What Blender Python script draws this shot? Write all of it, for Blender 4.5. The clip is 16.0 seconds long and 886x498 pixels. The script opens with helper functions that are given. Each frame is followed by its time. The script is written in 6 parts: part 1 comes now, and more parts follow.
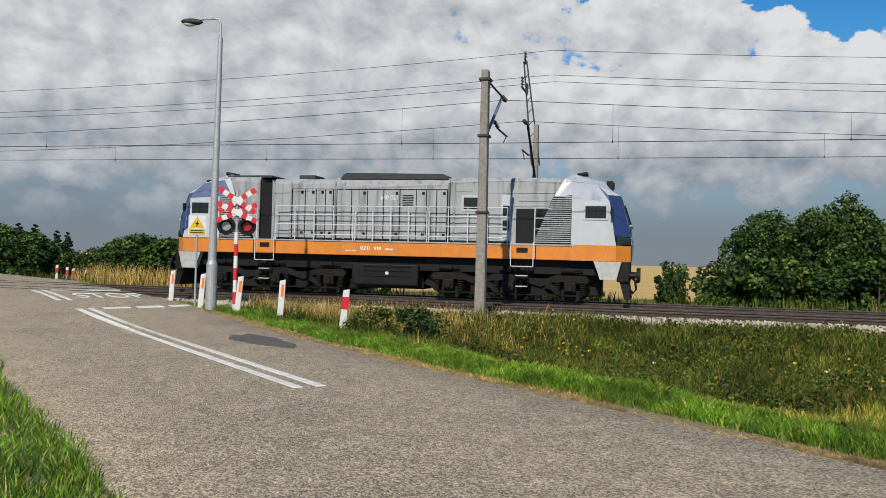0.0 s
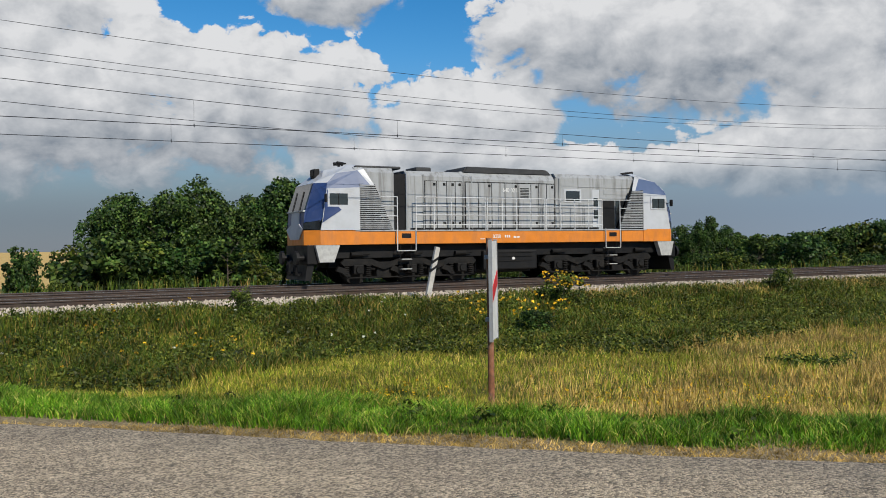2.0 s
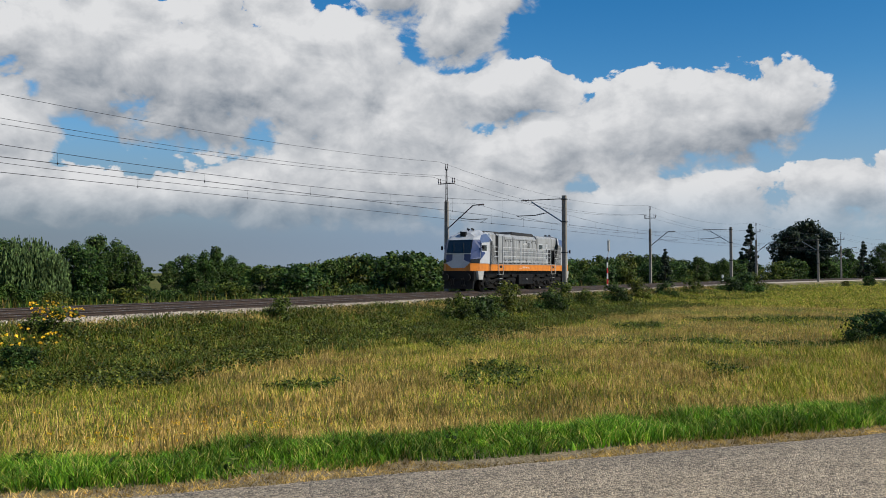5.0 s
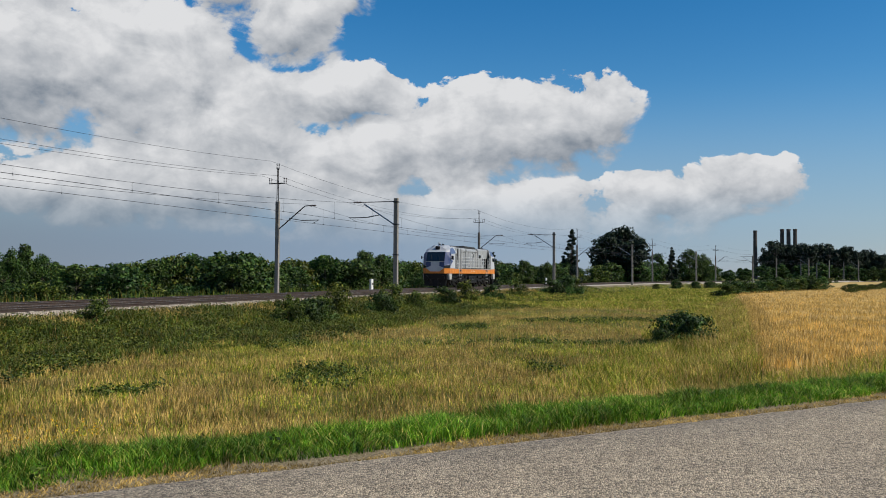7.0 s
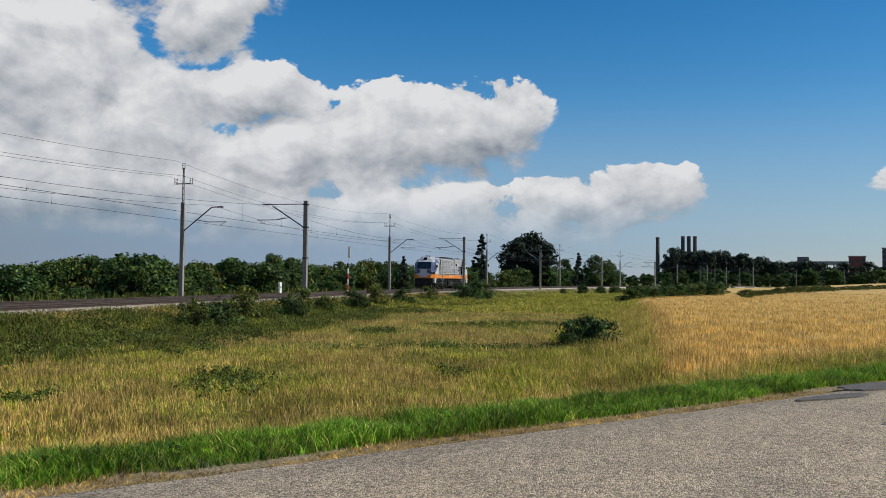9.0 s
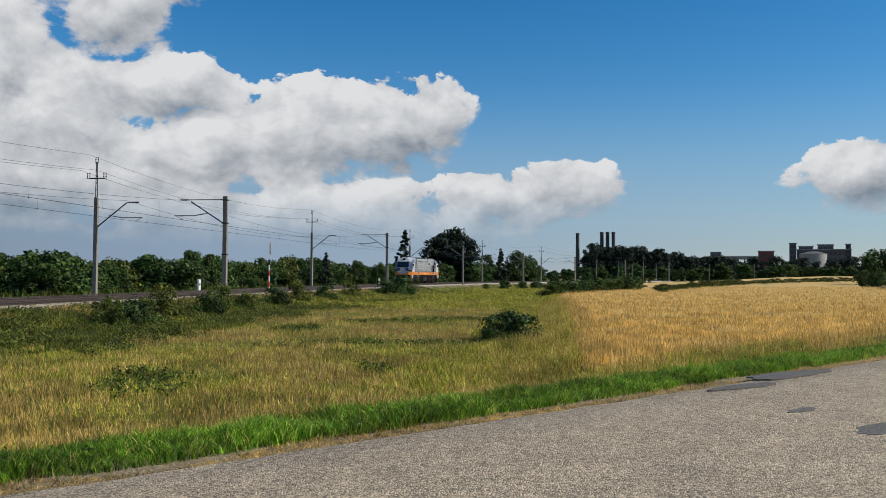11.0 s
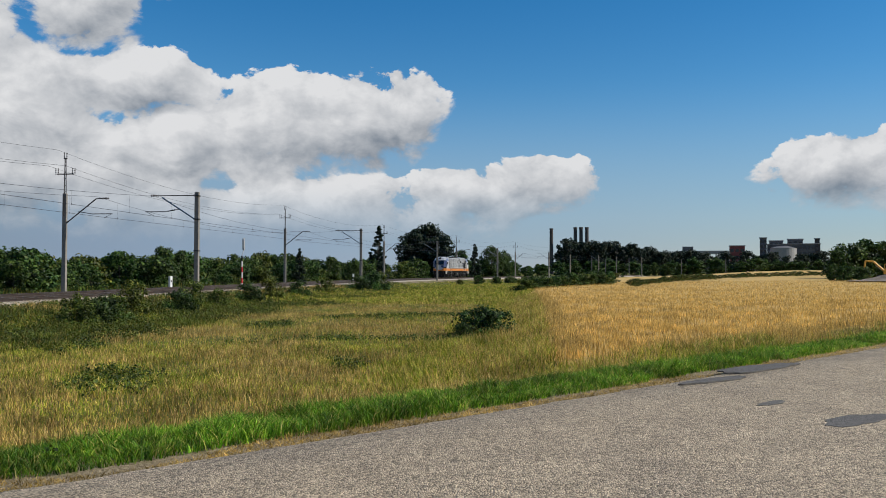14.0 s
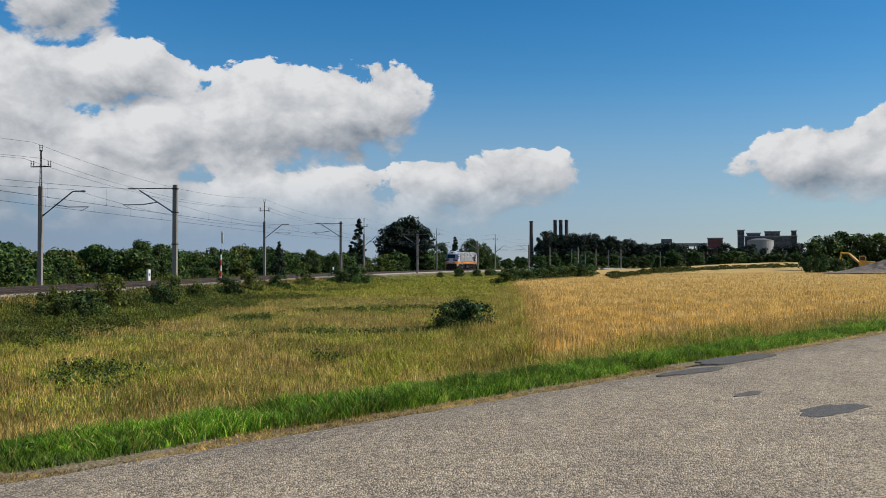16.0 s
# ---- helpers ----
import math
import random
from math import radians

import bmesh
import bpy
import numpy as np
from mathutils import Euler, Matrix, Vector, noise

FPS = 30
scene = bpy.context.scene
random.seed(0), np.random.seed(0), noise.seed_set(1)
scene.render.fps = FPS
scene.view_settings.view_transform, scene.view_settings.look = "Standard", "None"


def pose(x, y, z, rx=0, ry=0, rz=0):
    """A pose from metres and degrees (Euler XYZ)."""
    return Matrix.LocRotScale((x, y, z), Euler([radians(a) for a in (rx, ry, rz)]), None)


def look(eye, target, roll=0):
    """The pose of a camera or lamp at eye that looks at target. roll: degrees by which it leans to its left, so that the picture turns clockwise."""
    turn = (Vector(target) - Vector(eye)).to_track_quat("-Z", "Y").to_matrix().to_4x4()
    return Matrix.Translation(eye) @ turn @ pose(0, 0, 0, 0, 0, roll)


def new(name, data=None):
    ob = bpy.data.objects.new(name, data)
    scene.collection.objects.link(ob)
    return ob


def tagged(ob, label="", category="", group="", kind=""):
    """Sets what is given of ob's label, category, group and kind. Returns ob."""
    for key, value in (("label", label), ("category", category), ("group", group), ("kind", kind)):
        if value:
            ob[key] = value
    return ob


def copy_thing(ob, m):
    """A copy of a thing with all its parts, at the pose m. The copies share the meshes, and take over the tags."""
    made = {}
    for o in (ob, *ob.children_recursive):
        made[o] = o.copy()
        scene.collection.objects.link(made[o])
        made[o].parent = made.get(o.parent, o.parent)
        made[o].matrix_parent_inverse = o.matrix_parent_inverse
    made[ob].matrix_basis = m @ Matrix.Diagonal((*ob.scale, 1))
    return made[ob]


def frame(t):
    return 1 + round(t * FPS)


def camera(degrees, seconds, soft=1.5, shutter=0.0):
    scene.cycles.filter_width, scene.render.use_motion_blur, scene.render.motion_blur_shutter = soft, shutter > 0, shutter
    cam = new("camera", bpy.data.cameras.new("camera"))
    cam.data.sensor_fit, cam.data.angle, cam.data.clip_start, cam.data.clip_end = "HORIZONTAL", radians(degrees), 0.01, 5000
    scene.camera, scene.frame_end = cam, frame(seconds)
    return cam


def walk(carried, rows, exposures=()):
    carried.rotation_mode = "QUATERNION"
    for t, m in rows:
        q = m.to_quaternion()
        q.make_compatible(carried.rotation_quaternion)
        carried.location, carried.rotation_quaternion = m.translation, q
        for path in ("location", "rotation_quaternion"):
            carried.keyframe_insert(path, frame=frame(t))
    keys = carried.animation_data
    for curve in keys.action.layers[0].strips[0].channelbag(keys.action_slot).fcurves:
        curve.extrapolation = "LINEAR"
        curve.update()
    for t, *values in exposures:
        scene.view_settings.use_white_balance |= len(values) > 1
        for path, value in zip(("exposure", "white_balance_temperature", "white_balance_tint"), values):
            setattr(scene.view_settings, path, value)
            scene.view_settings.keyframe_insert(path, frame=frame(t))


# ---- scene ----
cam = camera(54.63, 16.0, soft=0.9)
PATH = [
    (0.0, pose(-0.11, 0.12, 1.6, 90.75, -1.45, 13.92)),
    (0.5, pose(-0.12, 0.10, 1.6, 91.07, -1.76, 3.39)),
    (1.0, pose(-0.10, 0.11, 1.6, 90.91, -1.22, -7.42)),
    (1.5, pose(-0.05, 0.13, 1.6, 89.91, 0.21, -18.17)),
    (2.0, pose(0.17, 0.18, 1.6, 89.82, 0.75, -26.91)),
    (2.5, pose(0.31, 0.19, 1.6, 89.85, 0.51, -35.30)),
    (3.0, pose(0.28, 0.23, 1.6, 90.12, 0.81, -43.35)),
    (3.5, pose(0.26, 0.26, 1.6, 90.11, 1.11, -48.75)),
    (4.0, pose(0.27, 0.25, 1.6, 90.78, 1.04, -51.22)),
    (4.5, pose(0.29, 0.22, 1.6, 91.24, 0.47, -54.70)),
    (5.0, pose(0.29, 0.21, 1.6, 91.56, 0.09, -59.03)),
    (7.5, pose(0.19, 0.09, 1.6, 91.76, -0.39, -71.65)),
    (8.0, pose(0.22, 0.09, 1.6, 91.94, -0.52, -72.88)),
    (8.5, pose(0.27, 0.09, 1.6, 92.07, -0.57, -74.35)),
    (9.0, pose(0.24, 0.09, 1.6, 92.01, -0.61, -76.15)),
    (9.5, pose(0.22, 0.08, 1.6, 91.96, -0.55, -77.73)),
    (12.0, pose(0.25, 0.07, 1.6, 91.53, -0.16, -82.30)),
    (12.5, pose(0.27, 0.06, 1.6, 91.36, -0.07, -82.31)),
    (13.0, pose(0.26, 0.06, 1.6, 91.43, -0.07, -82.42)),
    (13.5, pose(0.26, 0.06, 1.6, 91.44, -0.07, -82.63)),
    (14.0, pose(0.28, 0.05, 1.6, 91.49, -0.07, -82.98)),
    (14.5, pose(0.28, 0.05, 1.6, 91.39, -0.05, -83.33)),
    (15.0, pose(0.27, 0.05, 1.6, 91.17, 0.03, -83.64)),
    (15.5, pose(0.24, 0.05, 1.6, 91.06, 0.08, -83.92)),
    (16.0, pose(0.28, 0.04, 1.6, 91.01, 0.06, -84.30)),
]
walk(cam, PATH)

# ---- world, sun, exposure ----
SUN_AZ, SUN_EL = 177.0, 38.0
world = bpy.data.worlds.new("sky")
scene.world = world
world.use_nodes = True


def node(tree, kind, **values):
    n = tree.nodes.new(kind)
    for key, value in values.items():
        if key in n.inputs:
            n.inputs[key].default_value = value
    return n


def calc(tree, op, a, b=0.0, c=None, clamp=False):
    n = tree.nodes.new("ShaderNodeMath")
    n.operation, n.use_clamp = op, clamp
    for i, v in enumerate((a, b, c)):
        if v is None:
            continue
        if isinstance(v, (int, float)):
            n.inputs[i].default_value = v
        else:
            tree.links.new(v, n.inputs[i])
    return n.outputs[0]


def span(tree, v, lo, hi, out_lo=0.0, out_hi=1.0):
    n = tree.nodes.new("ShaderNodeMapRange")
    n.interpolation_type = "SMOOTHSTEP"
    tree.links.new(v, n.inputs[0])
    for i, q in enumerate((lo, hi, out_lo, out_hi)):
        n.inputs[1 + i].default_value = q
    return n.outputs[0]


def blend(tree, f, a, b):
    n = tree.nodes.new("ShaderNodeMix")
    n.data_type = "RGBA"
    for i, v in ((0, f), (6, a), (7, b)):
        if isinstance(v, (int, float)):
            n.inputs[i].default_value = v
        elif isinstance(v, tuple):
            n.inputs[i].default_value = (*v, 1.0)
        else:
            tree.links.new(v, n.inputs[i])
    return n.outputs[2]


# cumulus banks: azimuth, elevation, half width, half height, all in degrees
CLOUDS = [
    (-28, 10, 32, 8.5), (-26, 17, 22, 6), (2, 9, 14, 5.5), (0, 15, 8, 2.5), (14, 9.5, 10, 4.6), (20, 16.5, 5, 2.0), (28.5, 8.0, 6.5, 3.6), (38, 13.5, 9, 4.2),
    (47, 13.0, 12, 5.2), (55, 8.5, 9, 3.0), (60, 15.5, 3.6, 2.6), (58, 18.5, 6, 3), (62.5, 11.6, 6.0, 2.2), (66, 7.5, 9, 2.6), (73, 9.5, 6.2, 3.3),
    (78.5, 10.0, 3.8, 3.0), (80.6, 11.3, 2.6, 2.0), (72, 3.6, 15, 2.8), (85.5, 5.2, 6.8, 1.7), (89.8, 6.0, 3.4, 1.6), (52, 5.5, 16, 2.6), (30, 5, 14, 2.2), (110.0, 6.0, 6.8, 2.2), (113, 8.0, 3, 1.4),
    (140, 8, 12, 3), (-70, 14, 18, 8), (-110, 12, 16, 4),
]


def build_sky():
    t = world.node_tree
    out = t.nodes["World Output"]
    bg = t.nodes["Background"]
    sky = t.nodes.new("ShaderNodeTexSky")
    sky.sky_type, sky.sun_disc = "NISHITA", False
    sky.sun_elevation, sky.sun_rotation = radians(SUN_EL), radians(SUN_AZ)
    sky.air_density, sky.dust_density, sky.ozone_density = 1.0, 0.1, 3.0
    coord = t.nodes.new("ShaderNodeTexCoord").outputs["Generated"]
    sep = t.nodes.new("ShaderNodeSeparateXYZ")
    t.links.new(coord, sep.inputs[0])
    az = calc(t, "MULTIPLY", calc(t, "ARCTAN2", sep.outputs[0], sep.outputs[1]), 57.29578)
    el = calc(t, "MULTIPLY", calc(t, "ARCSINE", sep.outputs[2]), 57.29578)
    comb = t.nodes.new("ShaderNodeCombineXYZ")
    t.links.new(az, comb.inputs[0])
    t.links.new(calc(t, "MULTIPLY", el, 1.35), comb.inputs[1])

    def puffs(shift, detail=12.0, size=0.27):
        move = t.nodes.new("ShaderNodeVectorMath")
        t.links.new(comb.outputs[0], move.inputs[0])
        move.inputs[1].default_value = shift
        n = node(t, "ShaderNodeTexNoise", Scale=size, Detail=detail, Roughness=0.57, Distortion=0.3)
        t.links.new(move.outputs[0], n.inputs["Vector"])
        cell = node(t, "ShaderNodeTexVoronoi", Scale=size * 1.15, Detail=min(detail, 5.0), Roughness=0.52, Lacunarity=2.2)
        cell.normalize = True
        warp = t.nodes.new("ShaderNodeVectorMath")
        warp.operation = "MULTIPLY_ADD"
        t.links.new(n.outputs["Color"], warp.inputs[0])
        warp.inputs[1].default_value = (1.6, 1.6, 0.0)
        t.links.new(move.outputs[0], warp.inputs[2])
        t.links.new(warp.outputs[0], cell.inputs["Vector"])
        round_tops = calc(t, "SUBTRACT", 0.86, cell.outputs["Distance"])
        return calc(t, "ADD", calc(t, "MULTIPLY", n.outputs["Fac"], 0.6), calc(t, "MULTIPLY", round_tops, 0.4))

    edge = puffs((0, 0, 0))
    here, lit = puffs((0, 0, 0), 5.0), puffs((-0.9, 1.4, 0), 5.0)
    body, weight, high = None, None, None
    for a, e, w, h in CLOUDS:
        u = calc(t, "MULTIPLY", calc(t, "SUBTRACT", az, a), 1.0 / w)
        v = calc(t, "MULTIPLY", calc(t, "SUBTRACT", el, e), 1.0 / h)
        d = calc(t, "SUBTRACT", 1.0, calc(t, "SQRT", calc(t, "ADD", calc(t, "MULTIPLY", u, u), calc(t, "MULTIPLY", v, v))))
        d = calc(t, "MAXIMUM", d, -2.6)
        q = calc(t, "POWER", calc(t, "MAXIMUM", calc(t, "ADD", d, 0.4), 0.0), 2.0)
        qv = calc(t, "MULTIPLY", q, v)
        body = d if body is None else calc(t, "SMOOTH_MAX", body, d, 0.1)
        weight = q if weight is None else calc(t, "ADD", weight, q)
        high = qv if high is None else calc(t, "ADD", high, qv)
    level = calc(t, "DIVIDE", high, calc(t, "ADD", weight, 0.001))
    dense = calc(t, "ADD", calc(t, "MINIMUM", calc(t, "MULTIPLY", body, 0.9), calc(t, "MULTIPLY", body, 1.6)), calc(t, "MULTIPLY", calc(t, "SUBTRACT", edge, 0.478), 3.5))
    soft = span(t, level, -0.7, 0.5, 0.42, 0.1)
    mask = span(t, calc(t, "DIVIDE", dense, soft), -0.1, 1.0)
    mask = calc(t, "MULTIPLY", mask, span(t, el, 0.8, 6.0))
    # thin grey layer low over the horizon
    haze = calc(t, "MULTIPLY", span(t, el, 13.0, 1.5), 0.94)
    haze = calc(t, "MULTIPLY", haze, span(t, az, 115.0, 60.0, 0.62, 1.0))
    relief = calc(t, "MULTIPLY", calc(t, "SUBTRACT", here, lit), 2.1)
    crest = span(t, level, -0.75, 0.55, -0.38, 0.3)
    glow = calc(t, "ADD", calc(t, "ADD", relief, crest), 0.62, clamp=True)
    cloud = blend(t, glow, (0.3, 0.355, 0.43), (1.06, 1.07, 1.09))
    scale = t.nodes.new("ShaderNodeVectorMath")
    scale.operation = "SCALE"
    scale.inputs["Scale"].default_value = 0.155
    t.links.new(sky.outputs[0], scale.inputs[0])
    deep = t.nodes.new("ShaderNodeHueSaturation")
    deep.inputs["Saturation"].default_value = 1.42
    t.links.new(scale.outputs[0], deep.inputs["Color"])
    low_air = blend(t, span(t, az, 20.0, 85.0), (0.225, 0.285, 0.375), (0.355, 0.505, 0.74))
    hazed = blend(t, haze, deep.outputs[0], low_air)
    t.links.new(blend(t, mask, hazed, cloud), bg.inputs["Color"])
    bg.inputs["Strength"].default_value = 0.66
    t.links.new(bg.outputs[0], out.inputs[0])


build_sky()
sun = new("sun", bpy.data.lights.new("sun", "SUN"))
sun.data.energy, sun.data.angle, sun.data.color = 5.0, radians(0.53), (1.0, 0.93, 0.8)
a_s, e_s = radians(SUN_AZ), radians(SUN_EL)
sun.matrix_world = look((math.sin(a_s) * math.cos(e_s) * 80, math.cos(a_s) * math.cos(e_s) * 80, math.sin(e_s) * 80), (0, 0, 0))
scene.view_settings.exposure = 0.06

# ---- materials ----
def material(name, color, rough=0.6, metal=0.0, var=0.15, scale=8.0, bump=0.0, bump_scale=60.0, dirt=None, dirt_amount=0.4, dirt_scale=1.5, stretch=(1, 1, 1), per_object=0.0, spec=0.5):
    """A surface with fine grain, larger stains in the dirt colour, and relief."""
    m = bpy.data.materials.new(name)
    m.use_nodes = True
    t = m.node_tree
    bsdf = t.nodes["Principled BSDF"]
    bsdf.inputs["Roughness"].default_value, bsdf.inputs["Metallic"].default_value = rough, metal
    bsdf.inputs["Specular IOR Level"].default_value = spec
    coord = t.nodes.new("ShaderNodeTexCoord").outputs["Object"]
    grain = node(t, "ShaderNodeTexNoise", Scale=scale, Detail=6.0, Roughness=0.6)
    t.links.new(coord, grain.inputs["Vector"])
    dark = tuple(c * (1 - var) for c in color)
    bright = tuple(min(1, c * (1 + var)) for c in color)
    col = blend(t, span(t, grain.outputs["Fac"], 0.3, 0.7), dark, bright)
    if dirt:
        mapping = t.nodes.new("ShaderNodeMapping")
        mapping.inputs["Scale"].default_value = stretch
        t.links.new(coord, mapping.inputs["Vector"])
        stain = node(t, "ShaderNodeTexNoise", Scale=dirt_scale, Detail=5.0, Roughness=0.65)
        t.links.new(mapping.outputs[0], stain.inputs["Vector"])
        col = blend(t, span(t, stain.outputs["Fac"], 0.45, 0.75, 0.0, dirt_amount), col, dirt)
        t.links.new(span(t, stain.outputs["Fac"], 0.4, 0.75, rough, min(1, rough + 0.25)), bsdf.inputs["Roughness"])
    if per_object:
        info = t.nodes.new("ShaderNodeObjectInfo")
        hsv = t.nodes.new("ShaderNodeHueSaturation")
        t.links.new(span(t, info.outputs["Random"], 0.0, 1.0, 1 - per_object, 1 + per_object), hsv.inputs["Value"])
        t.links.new(col, hsv.inputs["Color"])
        col = hsv.outputs[0]
    t.links.new(col, bsdf.inputs["Base Color"])
    if bump:
        rel = node(t, "ShaderNodeTexNoise", Scale=bump_scale, Detail=4.0)
        t.links.new(coord, rel.inputs["Vector"])
        b = node(t, "ShaderNodeBump", Strength=bump, Distance=0.02)
        t.links.new(rel.outputs["Fac"], b.inputs["Height"])
        t.links.new(b.outputs[0], bsdf.inputs["Normal"])
    return m


def leafy(name, stops, rough=0.55, glow=0.25, hue=0.0, tuft_scale=5.0):
    """Leaves or blades: a colour for each piece, light passing through."""
    m = bpy.data.materials.new(name)
    m.use_nodes = True
    t = m.node_tree
    bsdf = t.nodes["Principled BSDF"]
    geo = t.nodes.new("ShaderNodeNewGeometry")
    ramp = t.nodes.new("ShaderNodeValToRGB")
    while len(ramp.color_ramp.elements) < len(stops):
        ramp.color_ramp.elements.new(0.5)
    for el, (p, c) in zip(ramp.color_ramp.elements, stops):
        el.position, el.color = p, (*c, 1)
    t.links.new(geo.outputs["Random Per Island"], ramp.inputs[0])
    col = ramp.outputs[0]
    wide = node(t, "ShaderNodeTexNoise", Scale=0.8, Detail=4.0)
    wide_coord = t.nodes.new("ShaderNodeTexCoord").outputs["Object"]
    t.links.new(wide_coord, wide.inputs["Vector"])
    hsv = t.nodes.new("ShaderNodeHueSaturation")
    tuft = node(t, "ShaderNodeTexNoise", Scale=tuft_scale, Detail=3.0, Roughness=0.7)
    t.links.new(wide_coord, tuft.inputs["Vector"])
    t.links.new(calc(t, "MULTIPLY", span(t, wide.outputs["Fac"], 0.3, 0.7, 0.6, 1.3), span(t, tuft.outputs["Fac"], 0.35, 0.65, 0.42, 1.42)), hsv.inputs["Value"])
    t.links.new(col, hsv.inputs["Color"])
    if hue:
        info = t.nodes.new("ShaderNodeObjectInfo")
        t.links.new(span(t, info.outputs["Random"], 0, 1, 0.5 - hue, 0.5 + hue), hsv.inputs["Hue"])
    t.links.new(hsv.outputs[0], bsdf.inputs["Base Color"])
    bsdf.inputs["Roughness"].default_value = rough
    bsdf.inputs["Specular IOR Level"].default_value = 0.25
    trans = t.nodes.new("ShaderNodeBsdfTranslucent")
    t.links.new(hsv.outputs[0], trans.inputs["Color"])
    mix = t.nodes.new("ShaderNodeMixShader")
    mix.inputs[0].default_value = glow
    t.links.new(bsdf.outputs[0], mix.inputs[1])
    t.links.new(trans.outputs[0], mix.inputs[2])
    t.links.new(mix.outputs[0], t.nodes["Material Output"].inputs[0])
    return m


GREY_PAINT = material("grey_paint", (0.277, 0.288, 0.295), 0.42, var=0.05, scale=3, dirt=(0.0936, 0.09, 0.0828), dirt_amount=0.8, dirt_scale=2.2, stretch=(2.2, 2.2, 0.16))
WHITE_PAINT = material("white_paint", (0.396, 0.414, 0.439), 0.35, var=0.04, scale=3, dirt=(0.252, 0.245, 0.23), dirt_amount=0.35, dirt_scale=1.2)
ORANGE_PAINT = material("orange_paint", (0.533, 0.169, 0.0144), 0.4, var=0.08, scale=3, dirt=(0.302, 0.122, 0.0432), dirt_amount=0.5, dirt_scale=2.0, stretch=(2.0, 2.0, 0.5))
BLUE_PAINT = material("blue_paint", (0.0173, 0.0374, 0.122), 0.35, var=0.06, scale=3, dirt=(0.036, 0.0576, 0.144), dirt_amount=0.4)
SLATE_PAINT = material("faded_blue_paint", (0.072, 0.101, 0.18), 0.35, var=0.06, scale=3, dirt=(0.101, 0.122, 0.194), dirt_amount=0.5)
BLACK_PAINT = material("black_paint", (0.004, 0.004, 0.0045), 0.55, var=0.3, scale=6, dirt=(0.012, 0.011, 0.01), dirt_amount=0.5, spec=0.25)
ROOF_PAINT = material("roof_paint", (0.0158, 0.0166, 0.0189), 0.6, var=0.3, scale=4, dirt=(0.054, 0.054, 0.054), dirt_amount=0.5, dirt_scale=2.0)
BOGIE_STEEL = material("bogie_steel", (0.006, 0.0058, 0.0056), 0.65, 0.0, var=0.4, scale=5, dirt=(0.022, 0.019, 0.016), dirt_amount=0.6, dirt_scale=2.5, bump=0.3, spec=0.2)
STEP_STEEL = material("step_steel", (0.36, 0.36, 0.346), 0.5, 0.2, var=0.15)
RAIL_PAINT = material("rail_paint", (0.484, 0.491, 0.499), 0.4, var=0.05)
GLASS = material("dark_glass", (0.012, 0.014, 0.016), 0.06, var=0.2, spec=0.8)
RED_PAINT = material("red_paint", (0.5, 0.02, 0.03), 0.4, var=0.1, scale=6)
SIGN_WHITE = material("sign_white", (0.585, 0.585, 0.577), 0.4, var=0.06, scale=6, dirt=(0.39, 0.374, 0.343), dirt_amount=0.35, dirt_scale=5)
SIGN_YELLOW = material("sign_yellow", (0.585, 0.359, 0.0156), 0.4, var=0.08, scale=5)
SIGN_GREY = material("sign_back", (0.281, 0.289, 0.304), 0.45, 0.3, var=0.1, dirt=(0.195, 0.172, 0.156), dirt_amount=0.4)
GALVANISED = material("galvanised_steel", (0.328, 0.343, 0.351), 0.5, 0.35, var=0.12, scale=10, dirt=(0.234, 0.234, 0.234), dirt_amount=0.4)
RUST = material("rusty_steel", (0.19, 0.075, 0.035), 0.8, var=0.4, scale=9, dirt=(0.42, 0.4, 0.37), dirt_amount=0.6, dirt_scale=3, bump=0.2)
DARK_STEEL = material("dark_steel", (0.03, 0.03, 0.033), 0.6, 0.3, var=0.4, scale=8, dirt=(0.1, 0.06, 0.04), dirt_amount=0.5)
CONCRETE = material("mast_concrete", (0.211, 0.195, 0.172), 0.85, var=0.2, scale=12, dirt=(0.117, 0.101, 0.0858), dirt_amount=0.5, dirt_scale=2, bump=0.3, stretch=(1, 1, 0.3))
PALE_CONCRETE = material("pale_concrete", (0.39, 0.374, 0.343), 0.85, var=0.15, scale=12, dirt=(0.234, 0.218, 0.195), dirt_amount=0.5, bump=0.3)
WIRE = material("wire_metal", (0.03, 0.032, 0.035), 0.5, 0.5, var=0.2)
BRACKET_BLUE = material("bracket_paint", (0.156, 0.195, 0.242), 0.5, 0.3, var=0.2)
INSULATOR = material("insulator", (0.06, 0.045, 0.04), 0.25, var=0.2)
RAIL_STEEL = material("rail_steel", (0.045, 0.031, 0.024), 0.6, 0.3, var=0.3, scale=6, dirt=(0.06, 0.032, 0.02), dirt_amount=0.6)
RAIL_HEAD = material("rail_head", (0.42, 0.41, 0.4), 0.25, 0.9, var=0.1)
SLEEPER = material("sleeper", (0.055, 0.044, 0.036), 0.85, var=0.35, scale=6, bump=0.3, per_object=0.25)
STONE = material("ballast_stone", (0.4, 0.345, 0.28), 0.9, var=0.3, scale=9, bump=0.4, bump_scale=40, dirt=(0.2, 0.16, 0.12), dirt_amount=0.5)
PATCH = material("tar_patch", (0.095, 0.085, 0.072), 0.75, var=0.3, scale=20, bump=0.4, bump_scale=150)
LINE_PAINT = material("road_line", (0.68, 0.67, 0.63), 0.7, var=0.12, scale=12, dirt=(0.3, 0.29, 0.27), dirt_amount=0.6, dirt_scale=6, bump=0.3, bump_scale=120)
BARK = material("bark", (0.07, 0.055, 0.042), 0.9, var=0.35, scale=14, bump=0.6, bump_scale=20)
